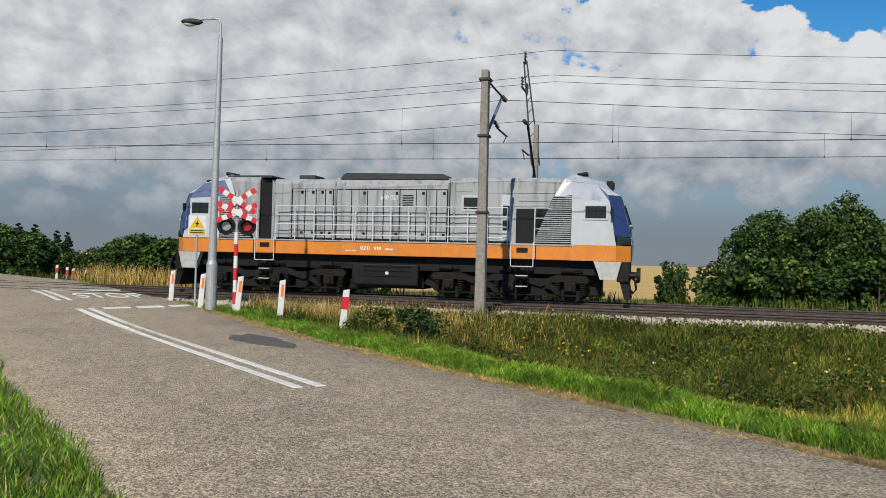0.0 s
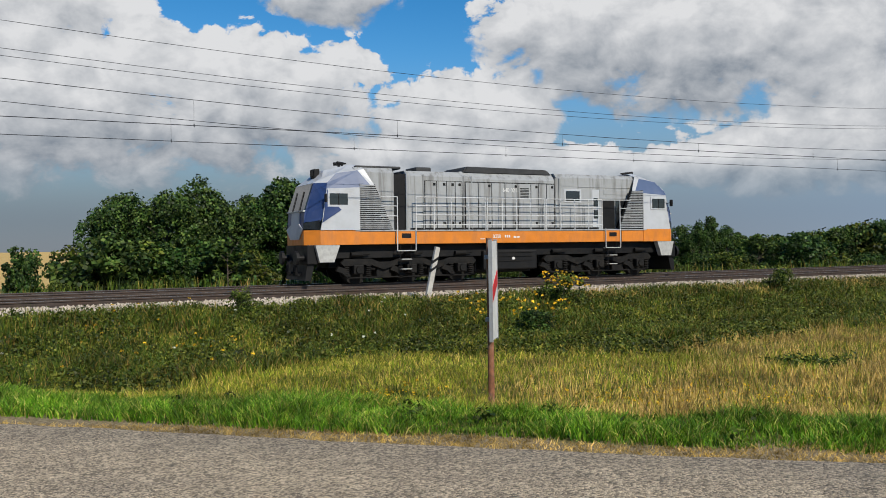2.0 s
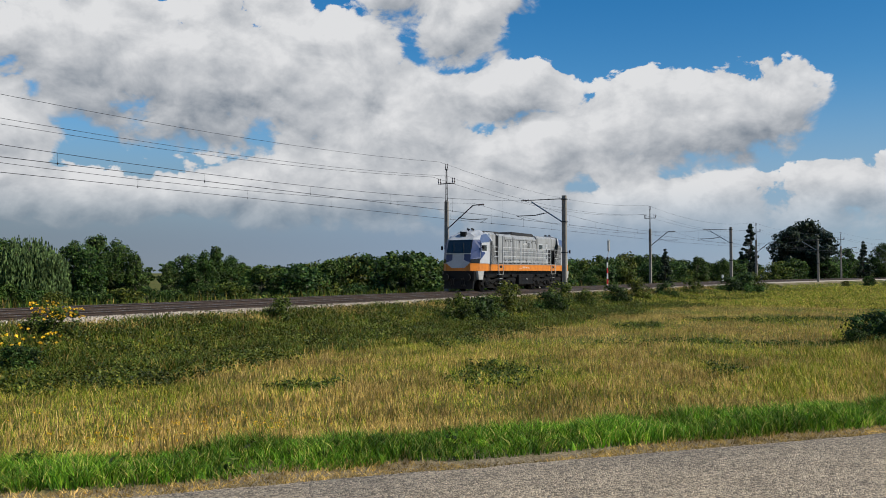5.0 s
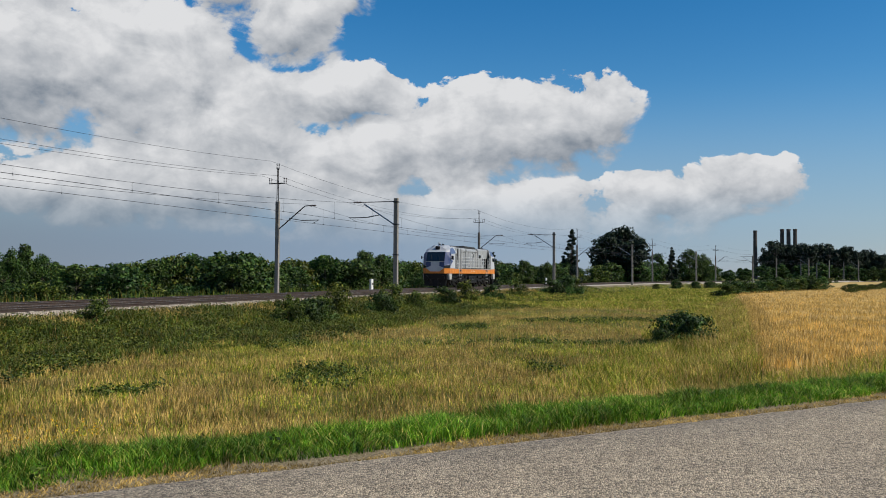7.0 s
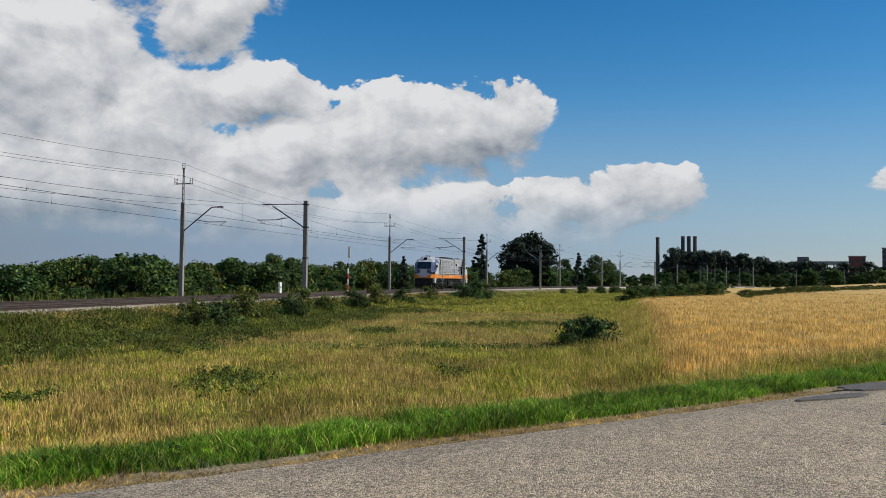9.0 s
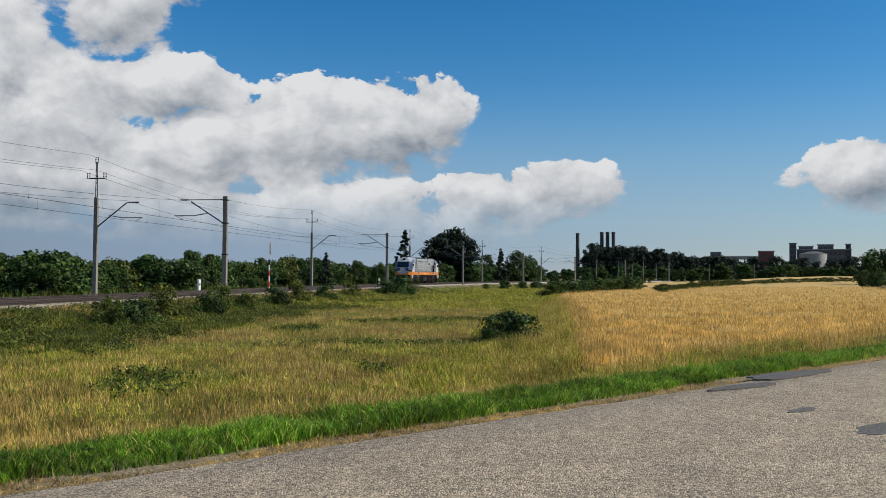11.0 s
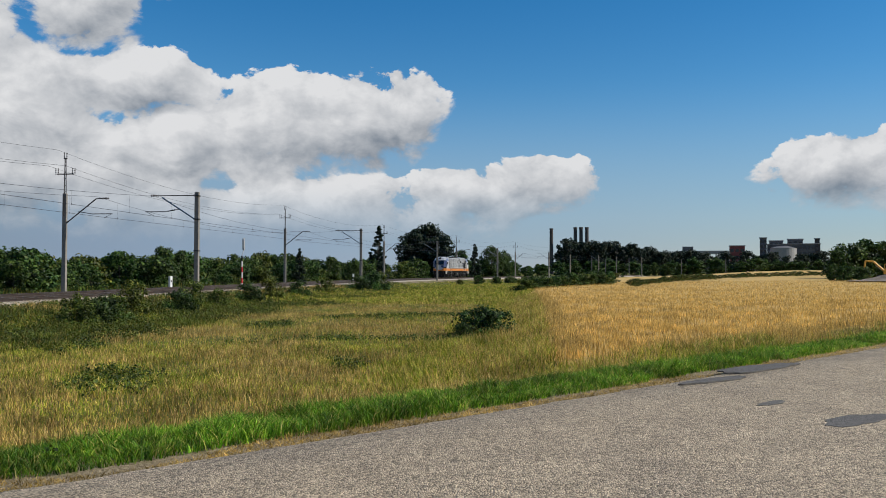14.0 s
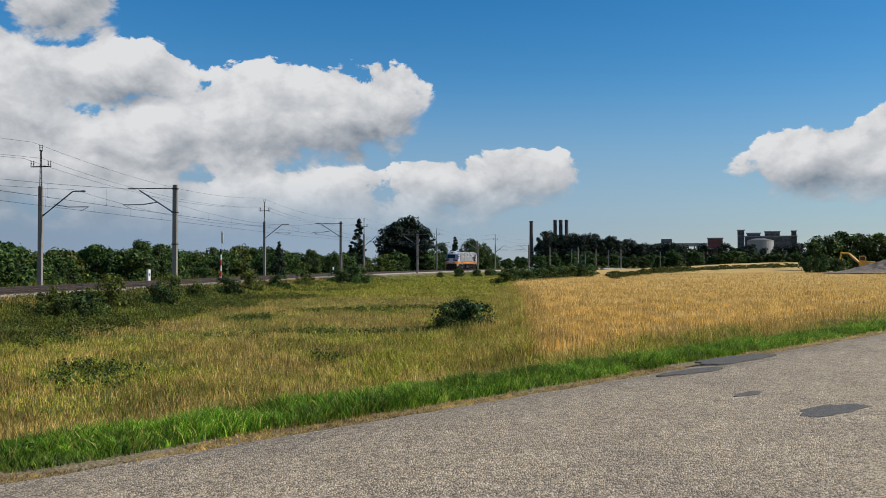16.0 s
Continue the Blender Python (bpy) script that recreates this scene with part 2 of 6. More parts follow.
BRICK_DARK = material("sooty_brick", (0.055, 0.05, 0.05), 0.85, var=0.3, scale=0.4, dirt=(0.1, 0.09, 0.085), dirt_amount=0.5, dirt_scale=0.1)
PLANT_GREY = material("plant_concrete", (0.11, 0.112, 0.118), 0.8, var=0.15, scale=0.5, dirt=(0.07, 0.07, 0.07), dirt_amount=0.6, dirt_scale=0.12)
ROOF_RED = material("roof_red", (0.2, 0.05, 0.045), 0.7, var=0.2, scale=3)
ROOF_GREY = material("roof_grey", (0.3, 0.29, 0.28), 0.7, var=0.15, scale=3)
DIGGER_YELLOW = material("digger_yellow", (0.6, 0.32, 0.04), 0.5, var=0.12, scale=3, dirt=(0.25, 0.17, 0.08), dirt_amount=0.5)
SOIL = material("soil", (0.2, 0.165, 0.13), 0.95, var=0.3, scale=2, bump=0.8, bump_scale=6)
LENS_RED = material("red_lens", (0.3, 0.01, 0.015), 0.2, var=0.1)
MIRROR_GREY = material("lens_grey", (0.3, 0.3, 0.31), 0.15, 0.3, var=0.1)
REFLECTOR = material("reflector", (0.8, 0.16, 0.02), 0.3, var=0.1)


def asphalt():
    m = material("asphalt", (0.335, 0.267, 0.18), 0.85, var=0.12, scale=2.5, dirt=(0.22, 0.18, 0.135), dirt_amount=0.6, dirt_scale=0.45)
    t = m.node_tree
    bsdf = t.nodes["Principled BSDF"]
    base = bsdf.inputs["Base Color"].links[0].from_socket
    coord = t.nodes.new("ShaderNodeTexCoord").outputs["Object"]
    chips = node(t, "ShaderNodeTexVoronoi", Scale=64.0)
    t.links.new(coord, chips.inputs["Vector"])
    tone = t.nodes.new("ShaderNodeSeparateColor")
    t.links.new(chips.outputs["Color"], tone.inputs[0])
    hsv = t.nodes.new("ShaderNodeHueSaturation")
    t.links.new(base, hsv.inputs["Color"])
    grit = node(t, "ShaderNodeTexNoise", Scale=17.0, Detail=4.0, Roughness=0.75)
    t.links.new(coord, grit.inputs["Vector"])
    t.links.new(calc(t, "MULTIPLY", span(t, tone.outputs[0], 0.0, 1.0, 0.4, 1.62), span(t, grit.outputs["Fac"], 0.3, 0.7, 0.78, 1.22)), hsv.inputs["Value"])
    t.links.new(hsv.outputs[0], bsdf.inputs["Base Color"])
    b = node(t, "ShaderNodeBump", Strength=1.0, Distance=0.012)
    t.links.new(chips.outputs["Distance"], b.inputs["Height"])
    b.invert = True
    t.links.new(b.outputs[0], bsdf.inputs["Normal"])
    return m


ASPHALT = asphalt()
LEAF_GREEN = leafy("leaf_green", [(0, (0.014, 0.035, 0.007)), (0.5, (0.035, 0.078, 0.013)), (1, (0.1, 0.15, 0.03))], hue=0.012, tuft_scale=1.6)
LEAF_WILLOW = leafy("leaf_willow", [(0, (0.05, 0.09, 0.03)), (1, (0.13, 0.19, 0.06))])
LEAF_DARK = leafy("leaf_dark", [(0, (0.006, 0.014, 0.009)), (0.6, (0.012, 0.028, 0.014)), (1, (0.03, 0.05, 0.02))], glow=0.1)
LEAF_BUSH = leafy("leaf_bush", [(0, (0.022, 0.042, 0.006)), (0.5, (0.066, 0.1, 0.011)), (1, (0.165, 0.175, 0.026))], hue=0.015, tuft_scale=3.0)
BLADE_LUSH = leafy("blade_lush", [(0, (0.045, 0.13, 0.008)), (0.55, (0.135, 0.3, 0.015)), (0.85, (0.28, 0.4, 0.035)), (1, (0.52, 0.42, 0.13))], glow=0.35, tuft_scale=7.0)
BLADE_MEADOW = leafy("blade_meadow", [(0, (0.11, 0.18, 0.01)), (0.45, (0.3, 0.345, 0.028)), (0.75, (0.53, 0.43, 0.07)), (1, (0.6, 0.44, 0.13))], glow=0.35, tuft_scale=6.0)
BLADE_DRY = leafy("blade_dry", [(0, (0.32, 0.22, 0.05)), (0.4, (0.55, 0.37, 0.1)), (1, (0.64, 0.45, 0.17))], glow=0.35, tuft_scale=6.0)
BLADE_WEED = leafy("blade_weed", [(0, (0.027, 0.058, 0.006)), (0.5, (0.085, 0.13, 0.013)), (0.8, (0.17, 0.175, 0.022)), (1, (0.32, 0.2, 0.055))], glow=0.3, tuft_scale=4.0)
BLADE_WHEAT = leafy("blade_wheat", [(0, (0.55, 0.33, 0.075)), (0.5, (0.68, 0.44, 0.12)), (1, (0.75, 0.53, 0.18))], glow=0.38, tuft_scale=2.2)
PETAL_YELLOW = leafy("petal_yellow", [(0, (0.55, 0.3, 0.01)), (1, (0.75, 0.5, 0.03))], glow=0.2)
PETAL_WHITE = leafy("petal_white", [(0, (0.6, 0.6, 0.5)), (1, (0.8, 0.8, 0.7))], glow=0.2)


# ---- mesh helpers ----
def box(bm, x0, x1, y0, y1, z0, z1, bevel=0.0):
    made = bmesh.ops.create_cube(bm, size=1.0, matrix=Matrix.LocRotScale(((x0 + x1) / 2, (y0 + y1) / 2, (z0 + z1) / 2), None, (abs(x1 - x0), abs(y1 - y0), abs(z1 - z0))))
    if bevel:
        edges = list({e for v in made["verts"] for e in v.link_edges})
        bmesh.ops.bevel(bm, geom=edges, offset=bevel, segments=2, affect="EDGES", profile=0.5)
    return bm


def rod(bm, a, b, r0, r1=None, seg=8):
    a, b = Vector(a), Vector(b)
    turn = (b - a).to_track_quat("Z", "Y").to_matrix().to_4x4()
    bmesh.ops.create_cone(bm, cap_ends=True, segments=seg, radius1=r0, radius2=r0 if r1 is None else r1, depth=(b - a).length, matrix=Matrix.Translation((a + b) / 2) @ turn)
    return bm


def prism(bm, outline, y0, y1):
    """Extrudes an outline of (x, z) from y0 to y1."""
    front = [bm.verts.new((x, y0, z)) for x, z in outline]
    back = [bm.verts.new((x, y1, z)) for x, z in outline]
    bm.faces.new(front)
    bm.faces.new(back[::-1])
    n = len(outline)
    for i in range(n):
        bm.faces.new((front[i], back[i], back[(i + 1) % n], front[(i + 1) % n]))
    bmesh.ops.recalc_face_normals(bm, faces=bm.faces[:])
    return bm


def mesh_of(name, bm, mat, smooth=False):
    me = bpy.data.meshes.new(name)
    bm.to_mesh(me)
    bm.free()
    me.materials.append(mat)
    if smooth:
        for p in me.polygons:
            p.use_smooth = True
    return me


def part(name, bm, mat, parent=None, label="", smooth=False):
    ob = new(name, mesh_of(name, bm, mat, smooth))
    if parent is not None:
        ob.parent = parent
    if label:
        ob["label"] = label
    return ob


def sheet(name, verts, faces, mat, smooth=False):
    """A mesh from arrays of corners and of triangles or quads."""
    verts, faces = np.asarray(verts, dtype=np.float32), np.asarray(faces, dtype=np.int32)
    n = faces.shape[1]
    me = bpy.data.meshes.new(name)
    me.vertices.add(len(verts))
    me.vertices.foreach_set("co", verts.ravel())
    me.loops.add(faces.size)
    me.loops.foreach_set("vertex_index", faces.ravel())
    me.polygons.add(len(faces))
    me.polygons.foreach_set("loop_start", np.arange(0, faces.size, n, dtype=np.int32))
    me.polygons.foreach_set("use_smooth", np.full(len(faces), smooth))
    me.update(calc_edges=True)
    me.materials.append(mat)
    return new(name, me)


def thing(name, label, category, m=None, group="", kind=""):
    ob = tagged(new(name), label, category, group, kind)
    if m is not None:
        ob.matrix_basis = m
    return ob


# ---- the lie of the land ----
NEAR_Y, FAR_Y, RAIL_Z = 26.2, 30.2, 0.27
BEND_X, BEND_R = 89.0, 480.0
rng = np.random.default_rng(7)


def track_at(s, off):
    """Place and heading on the line at s metres; off: metres to the far side of the loco's track."""
    if s <= BEND_X:
        return s, FAR_Y + off, 0.0
    a = (s - BEND_X) / BEND_R
    r = BEND_R + off
    return BEND_X + r * math.sin(a), FAR_Y - BEND_R + r * math.cos(a), -a


def track_side(x, y):
    """Metres from the loco's track, plus to the far side."""
    cy = FAR_Y - BEND_R
    return np.where(x < BEND_X, y - FAR_Y, np.sign(y - cy) * np.hypot(x - BEND_X, y - cy) - BEND_R)


ROAD_X = np.array([-90.0, -62, -46, -36, -29, -22.0, -14, -5.2, 1.6, 6.3, 11.3, 21.2, 45.0, 90.0])
ROAD_Y = np.array([60.0, 54, 47.5, 40.5, 33.8, 26.9, 19.0, 10.4, 4.2, 0.3, -3.8, -11.8, -29.0, -60.0])
ROAD_W = 2.75


def road_gap(x, y):
    """Metres from the road's middle, plus on the railway's side."""
    x, y = np.asarray(x, float), np.asarray(y, float)
    best, side = np.full(x.shape, 1e9), np.ones(x.shape)
    for i in range(len(ROAD_X) - 1):
        ax, ay, bx, by = ROAD_X[i], ROAD_Y[i], ROAD_X[i + 1], ROAD_Y[i + 1]
        dx, dy = bx - ax, by - ay
        k = np.clip(((x - ax) * dx + (y - ay) * dy) / (dx * dx + dy * dy), 0, 1)
        d = np.hypot(x - ax - k * dx, y - ay - k * dy)
        s = np.sign(dx * (y - ay) - dy * (x - ax))
        side = np.where(d < best, s, side)
        best = np.minimum(best, d)
    return best * side


def ease(v, lo, hi):
    k = np.clip((v - lo) / (hi - lo), 0, 1)
    return k * k * (3 - 2 * k)


def ripple(x, y, size):
    return np.sin(x / size * 2.1 + 1.3 * np.sin(y / size * 1.7)) * np.cos(y / size * 1.9 + 0.7 * np.sin(x / size * 1.3))


def lift(x, y):
    """The road climbs to the rails at the crossing."""
    s = track_side(np.asarray(x, float), np.asarray(y, float))
    return 0.225 * ease(s, -15, -6) * (1 - ease(s, 2.5, 14))


def land(x, y):
    x, y = np.asarray(x, float), np.asarray(y, float)
    d, s = road_gap(x, y), track_side(x, y)
    away = np.abs(d) - ROAD_W
    z = np.where(d > 0, -0.75, -0.25) * ease(away, 0.7, 5.0)
    z = z + 0.06 * ripple(x, y, 3.1) * ease(away, 0.5, 3)
    far = ease(np.hypot(x, y), 60, 220)
    z = z + far * (0.25 + 0.5 * ripple(x, y, 90)) * (np.abs(s) > 12)
    # the railway bank: crown between -7.6 and 3.6 m of the loco's track
    bank = ease(s, -11.5, -7.4) * (1 - ease(s, 4.0, 7.0))
    z = z * (1 - bank) + 0.0 * bank
    z = np.where(s > 4, np.minimum(z, 0) - 0.5 * ease(s, 4.5, 9), z)
    on_road = 1 - ease(away, 0.0, 0.9)
    z = z + 0.2 * (1 - ease(away, 2.0, 7.0)) * ease(s, -13, -8) * (1 - bank)
    grain = ease(grain_depth(x, y), -1.6, 1.2)
    return z * (1 - on_road) + (lift(x, y) - 0.06) * on_road + 0.45 * grain + rise(x, y)


def rise(x, y):
    """The fields climb gently away from the road."""
    x, y = np.asarray(x, float), np.asarray(y, float)
    return 1.9 * ease(np.hypot(x, y), 75, 330) * (x > 0) * ease(-track_side(x, y), 14, 60) * (road_gap(x, y) > 0)


def grain_depth(x, y):
    """Metres inside the grain by the road, minus outside."""
    x, y = np.asarray(x, float), np.asarray(y, float)
    border = np.interp(x, [18, 45, 95, 104, 120, 150, 300, 800], [0.2, 0.6, 2.0, -1.5, -6.5, -8.5, -19, -60])
    return np.minimum(np.minimum(x - 19, border - y), np.minimum(road_gap(x, y) - ROAD_W - 3.0, -14 - track_side(x, y)))


def zones():
    """Ground colours: soil and grass by the road, dry meadow, stubble and grain beyond."""
    m = bpy.data.materials.new("land")
    m.use_nodes = True
    t = m.node_tree
    bsdf = t.nodes["Principled BSDF"]
    bsdf.inputs["Roughness"].default_value = 0.95
    bsdf.inputs["Specular IOR Level"].default_value = 0.1
    coord = t.nodes.new("ShaderNodeTexCoord").outputs["Object"]

    def noisy(scale, detail=5.0):
        n = node(t, "ShaderNodeTexNoise", Scale=scale, Detail=detail, Roughness=0.62)
        t.links.new(coord, n.inputs["Vector"])
        return n.outputs["Fac"]

    kind = t.nodes.new("ShaderNodeAttribute")
    kind.attribute_name = "cover"
    tone = t.nodes.new("ShaderNodeSeparateColor")
    t.links.new(kind.outputs["Color"], tone.inputs[0])
    fine, mid, wide = noisy(26.0), noisy(2.2), noisy(0.16)
    # grass tones kept dark: shade between the blades is put into the colour
    grass = blend(t, span(t, mid, 0.3, 0.7), (0.06, 0.078, 0.015), (0.13, 0.125, 0.03))
    grass = blend(t, span(t, wide, 0.4, 0.65, 0.0, 0.5), grass, (0.19, 0.145, 0.05))
    grass = blend(t, span(t, fine, 0.3, 0.75, 0.0, 0.6), grass, (0.05, 0.07, 0.015))
    grain = blend(t, span(t, mid, 0.3, 0.7), (0.42, 0.27, 0.09), (0.56, 0.39, 0.15))
    grain = blend(t, span(t, wide, 0.35, 0.7, 0.0, 0.45), grain, (0.6, 0.46, 0.2))
    grain = blend(t, span(t, fine, 0.35, 0.75, 0.0, 0.35), grain, (0.42, 0.28, 0.1))
    crop = blend(t, span(t, mid, 0.3, 0.7), (0.06, 0.13, 0.02), (0.1, 0.19, 0.03))
    soil = blend(t, span(t, fine, 0.3, 0.7), (0.15, 0.115, 0.075), (0.36, 0.29, 0.19))
    col = blend(t, tone.outputs[0], grass, grain)
    col = blend(t, tone.outputs[1], col, crop)
    col = blend(t, tone.outputs[2], col, soil)
    t.links.new(col, bsdf.inputs["Base Color"])
    b = node(t, "ShaderNodeBump", Strength=0.8, Distance=0.05)
    t.links.new(fine, b.inputs["Height"])
    t.links.new(b.outputs[0], bsdf.inputs["Normal"])
    return m


def grain_field(x, y):
    """1 in the ripe grain: the field by the road, and the far ones behind the line."""
    x, y = np.asarray(x, float), np.asarray(y, float)
    d, s = road_gap(x, y), track_side(x, y)
    edge = 0.5 * ripple(x, y, 2.3) + 0.35 * ripple(y, x, 0.7)
    near = grain_depth(x, y) + edge > 0
    beyond = (s > 44) & (x < 16 + 0.08 * y + 3 * edge) & (y > 52)
    left = (s > 90) & (x < 0)
    return (near | beyond | left).astype(float)


def ground():
    rings = np.concatenate([np.linspace(0.4, 42, 170), np.geomspace(42.4, 4500, 90)])
    turns = np.concatenate([np.radians(np.linspace(-50, 120, 420, endpoint=False)), np.radians(np.linspace(120, 310, 90, endpoint=False))])
    rr, aa = np.meshgrid(rings, turns, indexing="ij")
    x, y = rr * np.sin(aa), rr * np.cos(aa)
    z = land(x, y)
    n, k = len(rings), len(turns)
    verts = np.concatenate([np.stack([x, y, z], -1).reshape(-1, 3), [[0, 0, float(land(np.array([0.0]), np.array([0.0]))[0])]]])
    i, j = np.meshgrid(np.arange(n - 1), np.arange(k), indexing="ij")
    j2 = (j + 1) % k
    quads = np.stack([i * k + j, i * k + j2, (i + 1) * k + j2, (i + 1) * k + j], -1).reshape(-1, 4)[:, ::-1]
    ob = sheet("ground", verts, quads, zones(), True)
    fan = [(len(verts) - 1, (q + 1) % k, q) for q in range(k)]
    bm = bmesh.new()
    bm.from_mesh(ob.data)
    bm.verts.ensure_lookup_table()
    for f in fan:
        bm.faces.new([bm.verts[q] for q in f]).smooth = True
    bmesh.ops.recalc_face_normals(bm, faces=bm.faces[:])
    bm.to_mesh(ob.data)
    bm.free()
    cover = np.zeros((len(verts), 4), np.float32)
    vx, vy = verts[:, 0], verts[:, 1]
    d, s = road_gap(vx, vy), track_side(vx, vy)
    cover[:, 0] = grain_field(vx, vy)
    cover[:, 1] = ((s > 8) & (s < 24) & (vx > 17 + 1.0 * ripple(vx, vy, 9)) & (vx < 48)) * 0.8
    cover[:, 2] = (np.abs(np.abs(d) - ROAD_W) < 0.5) * 0.9 + ((s > -7.8) & (s < 3.8)) * 0.9
    cover[:, 3] = 1
    layer = ob.data.color_attributes.new("cover", "FLOAT_COLOR", "POINT")
    layer.data.foreach_set("color", np.clip(cover, 0, 1).ravel())
    return tagged(ob, "grassy roadside land with a ditch and grain fields", "ground", kind="structure")


def strip(name, xs, ys, half, z, mat, step=0.6, ragged=0.0, crown=0.0):
    """A ribbon along a line of points."""
    seg = np.hypot(np.diff(xs), np.diff(ys))
    at = np.concatenate([[0], np.cumsum(seg)])
    q = np.arange(0, at[-1], step)
    px, py = np.interp(q, at, xs), np.interp(q, at, ys)
    for _ in range(12):
        px[1:-1] = (px[:-2] + px[1:-1] * 2 + px[2:]) / 4
        py[1:-1] = (py[:-2] + py[1:-1] * 2 + py[2:]) / 4
    tx, ty = np.gradient(px), np.gradient(py)
    n = np.hypot(tx, ty)
    nx, ny = -ty / n, tx / n
    cols = [-1, -0.97, -0.6, -0.2, 0.2, 0.6, 0.97, 1]
    verts = []
    for c in cols:
        w = half * c + (rng.normal(0, ragged, len(px)) if abs(c) > 0.9 else 0)
        h = z + crown * (1 - c * c) - (0.05 if abs(c) == 1 else 0)
        verts.append(np.stack([px + nx * w, py + ny * w, np.full(len(px), h)], -1))
    verts = np.stack(verts, 1).reshape(-1, 3)
    verts[:, 2] += lift(verts[:, 0], verts[:, 1])
    m = len(cols)
    i, j = np.meshgrid(np.arange(len(px) - 1), np.arange(m - 1), indexing="ij")
    quads = np.stack([i * m + j, (i + 1) * m + j, (i + 1) * m + j + 1, i * m + j + 1], -1).reshape(-1, 4)[:, ::-1]
    return sheet(name, verts, quads, mat, True)


ground()
tagged(strip("road", ROAD_X, ROAD_Y, ROAD_W, 0.0, ASPHALT, 0.3, 0.018, 0.03), "worn pale grey asphalt country road", "road", kind="structure")


def marking(points, z=0.036, mat=None, name="road_marking"):
    bm = bmesh.new()
    vs = [bm.verts.new((x, y, z + 0.002 + float(lift(x, y)))) for x, y in points]
    f = bm.faces.new(vs)
    if f.normal.z < 0:
        f.normal_flip()
    bm.normal_update()
    if f.normal.z < 0:
        f.normal_flip()
    low = bmesh.ops.extrude_face_region(bm, geom=[f])
    for v in low["geom"]:
        if isinstance(v, bmesh.types.BMVert):
            v.co.z -= 0.02
    bmesh.ops.recalc_face_normals(bm, faces=bm.faces[:])
    return part(name, bm, mat or LINE_PAINT)


def along(u, w):
    """Road frame near the crossing: u metres down the road from (-14.2, 19.4), w to the railway's side."""
    k = math.hypot(10.2, -9.5)
    tx, ty = 10.2 / k, -9.5 / k
    return -14.2 + tx * u - ty * w, 19.4 + ty * u + tx * w


def bar(u0, u1, w0, w1, name="road_marking", label="worn white road marking"):
    us = np.linspace(u0, u1, 2 + int(abs(u1 - u0) / 2))
    pts = [along(u, w0) for u in us] + [along(u, w1) for u in us[::-1]]
    return tagged(marking(pts, name=name), label, "marking", kind="structure")


bar(0, 13.9, -0.36, -0.24)
bar(0, 13.9, -0.06, 0.06)
bar(-0.1, 0.25, 0.3, 0.95)
bar(-0.1, 0.25, 1.15, 1.8)
bar(-0.1, 0.25, 2.0, 2.5)
bar(-8.0, -2.8, -0.36, -0.24)
bar(-8.0, -2.8, -0.06, 0.06)
bar(-8.4, -8.0, 0.3, 2.5)


def road_word():
    curve = bpy.data.curves.new("road_word", "FONT")
    curve.body, curve.size, curve.extrude, curve.align_x = "STOP", 1.0, 0.006, "CENTER"
    ob = new("road_word", curve)
    bpy.context.view_layer.update()
    me = bpy.data.meshes.new_from_object(ob)
    bpy.data.objects.remove(ob)
    me.materials.append(LINE_PAINT)
    o = new("road_word", me)
    x, y = along(-3.4, 1.35)
    o.matrix_basis = Matrix.Translation((x, y, 0.03 + float(lift(x, y)))) @ Matrix.Rotation(math.atan2(10.2, 9.5), 4, "Z") @ Matrix.Rotation(radians(1.5), 4, "X") @ Matrix.Diagonal((0.85, 2.5, 1, 1))
    tagged(o, "white stop lettering painted on the road", "marking", kind="structure")


road_word()


def blot(cx, cy, a, b, turn, seed):
    r = random.Random(seed)
    pts = []
    for i in range(40):
        q = 2 * math.pi * i / 40
        k = 1 + 0.1 * math.sin(3 * q + seed) + 0.06 * math.sin(7 * q + seed * 2) + r.uniform(-0.03, 0.03)
        px, py = a * k * math.cos(q), b * k * math.sin(q)
        pts.append((cx + px * math.cos(turn) - py * math.sin(turn), cy + px * math.sin(turn) + py * math.cos(turn)))
    tagged(marking(pts, 0.03, PATCH, "tar_patch"), "dark tar repair patch in the asphalt", "road patch", kind="structure")


blot(-7.2, 14.8, 1.25, 0.42, -0.75, 1)
blot(14.9, -3.35, 1.1, 0.26, -0.75, 2)
blot(13.2, -2.35, 0.75, 0.14, -0.8, 5)
blot(9.9, -3.2, 0.6, 0.2, -0.8, 3)
blot(11.0, -2.6, 0.3, 0.09, -0.7, 6)
blot(23.0, -10.2, 1.6, 0.45, -0.7, 4)


# ---- the railway ----
def swept(name, profile, off, s0, s1, step, mat, z):
    """A rail: a closed profile of (across, up) along the line."""
    ss = np.concatenate([np.arange(s0, min(BEND_X, s1), 25.0), np.arange(BEND_X, s1 + 0.1, step)])
    n, k = len(ss), len(profile)
    verts = []
    for s in ss:
        for a, h in profile:
            x, y, _ = track_at(s, off + a)
            verts.append((x, y, z + h))
    i, j = np.meshgrid(np.arange(n - 1), np.arange(k), indexing="ij")
    quads = np.stack([i * k + j, (i + 1) * k + j, (i + 1) * k + (j + 1) % k, i * k + (j + 1) % k], -1).reshape(-1, 4)
    return sheet(name, verts, quads, mat)


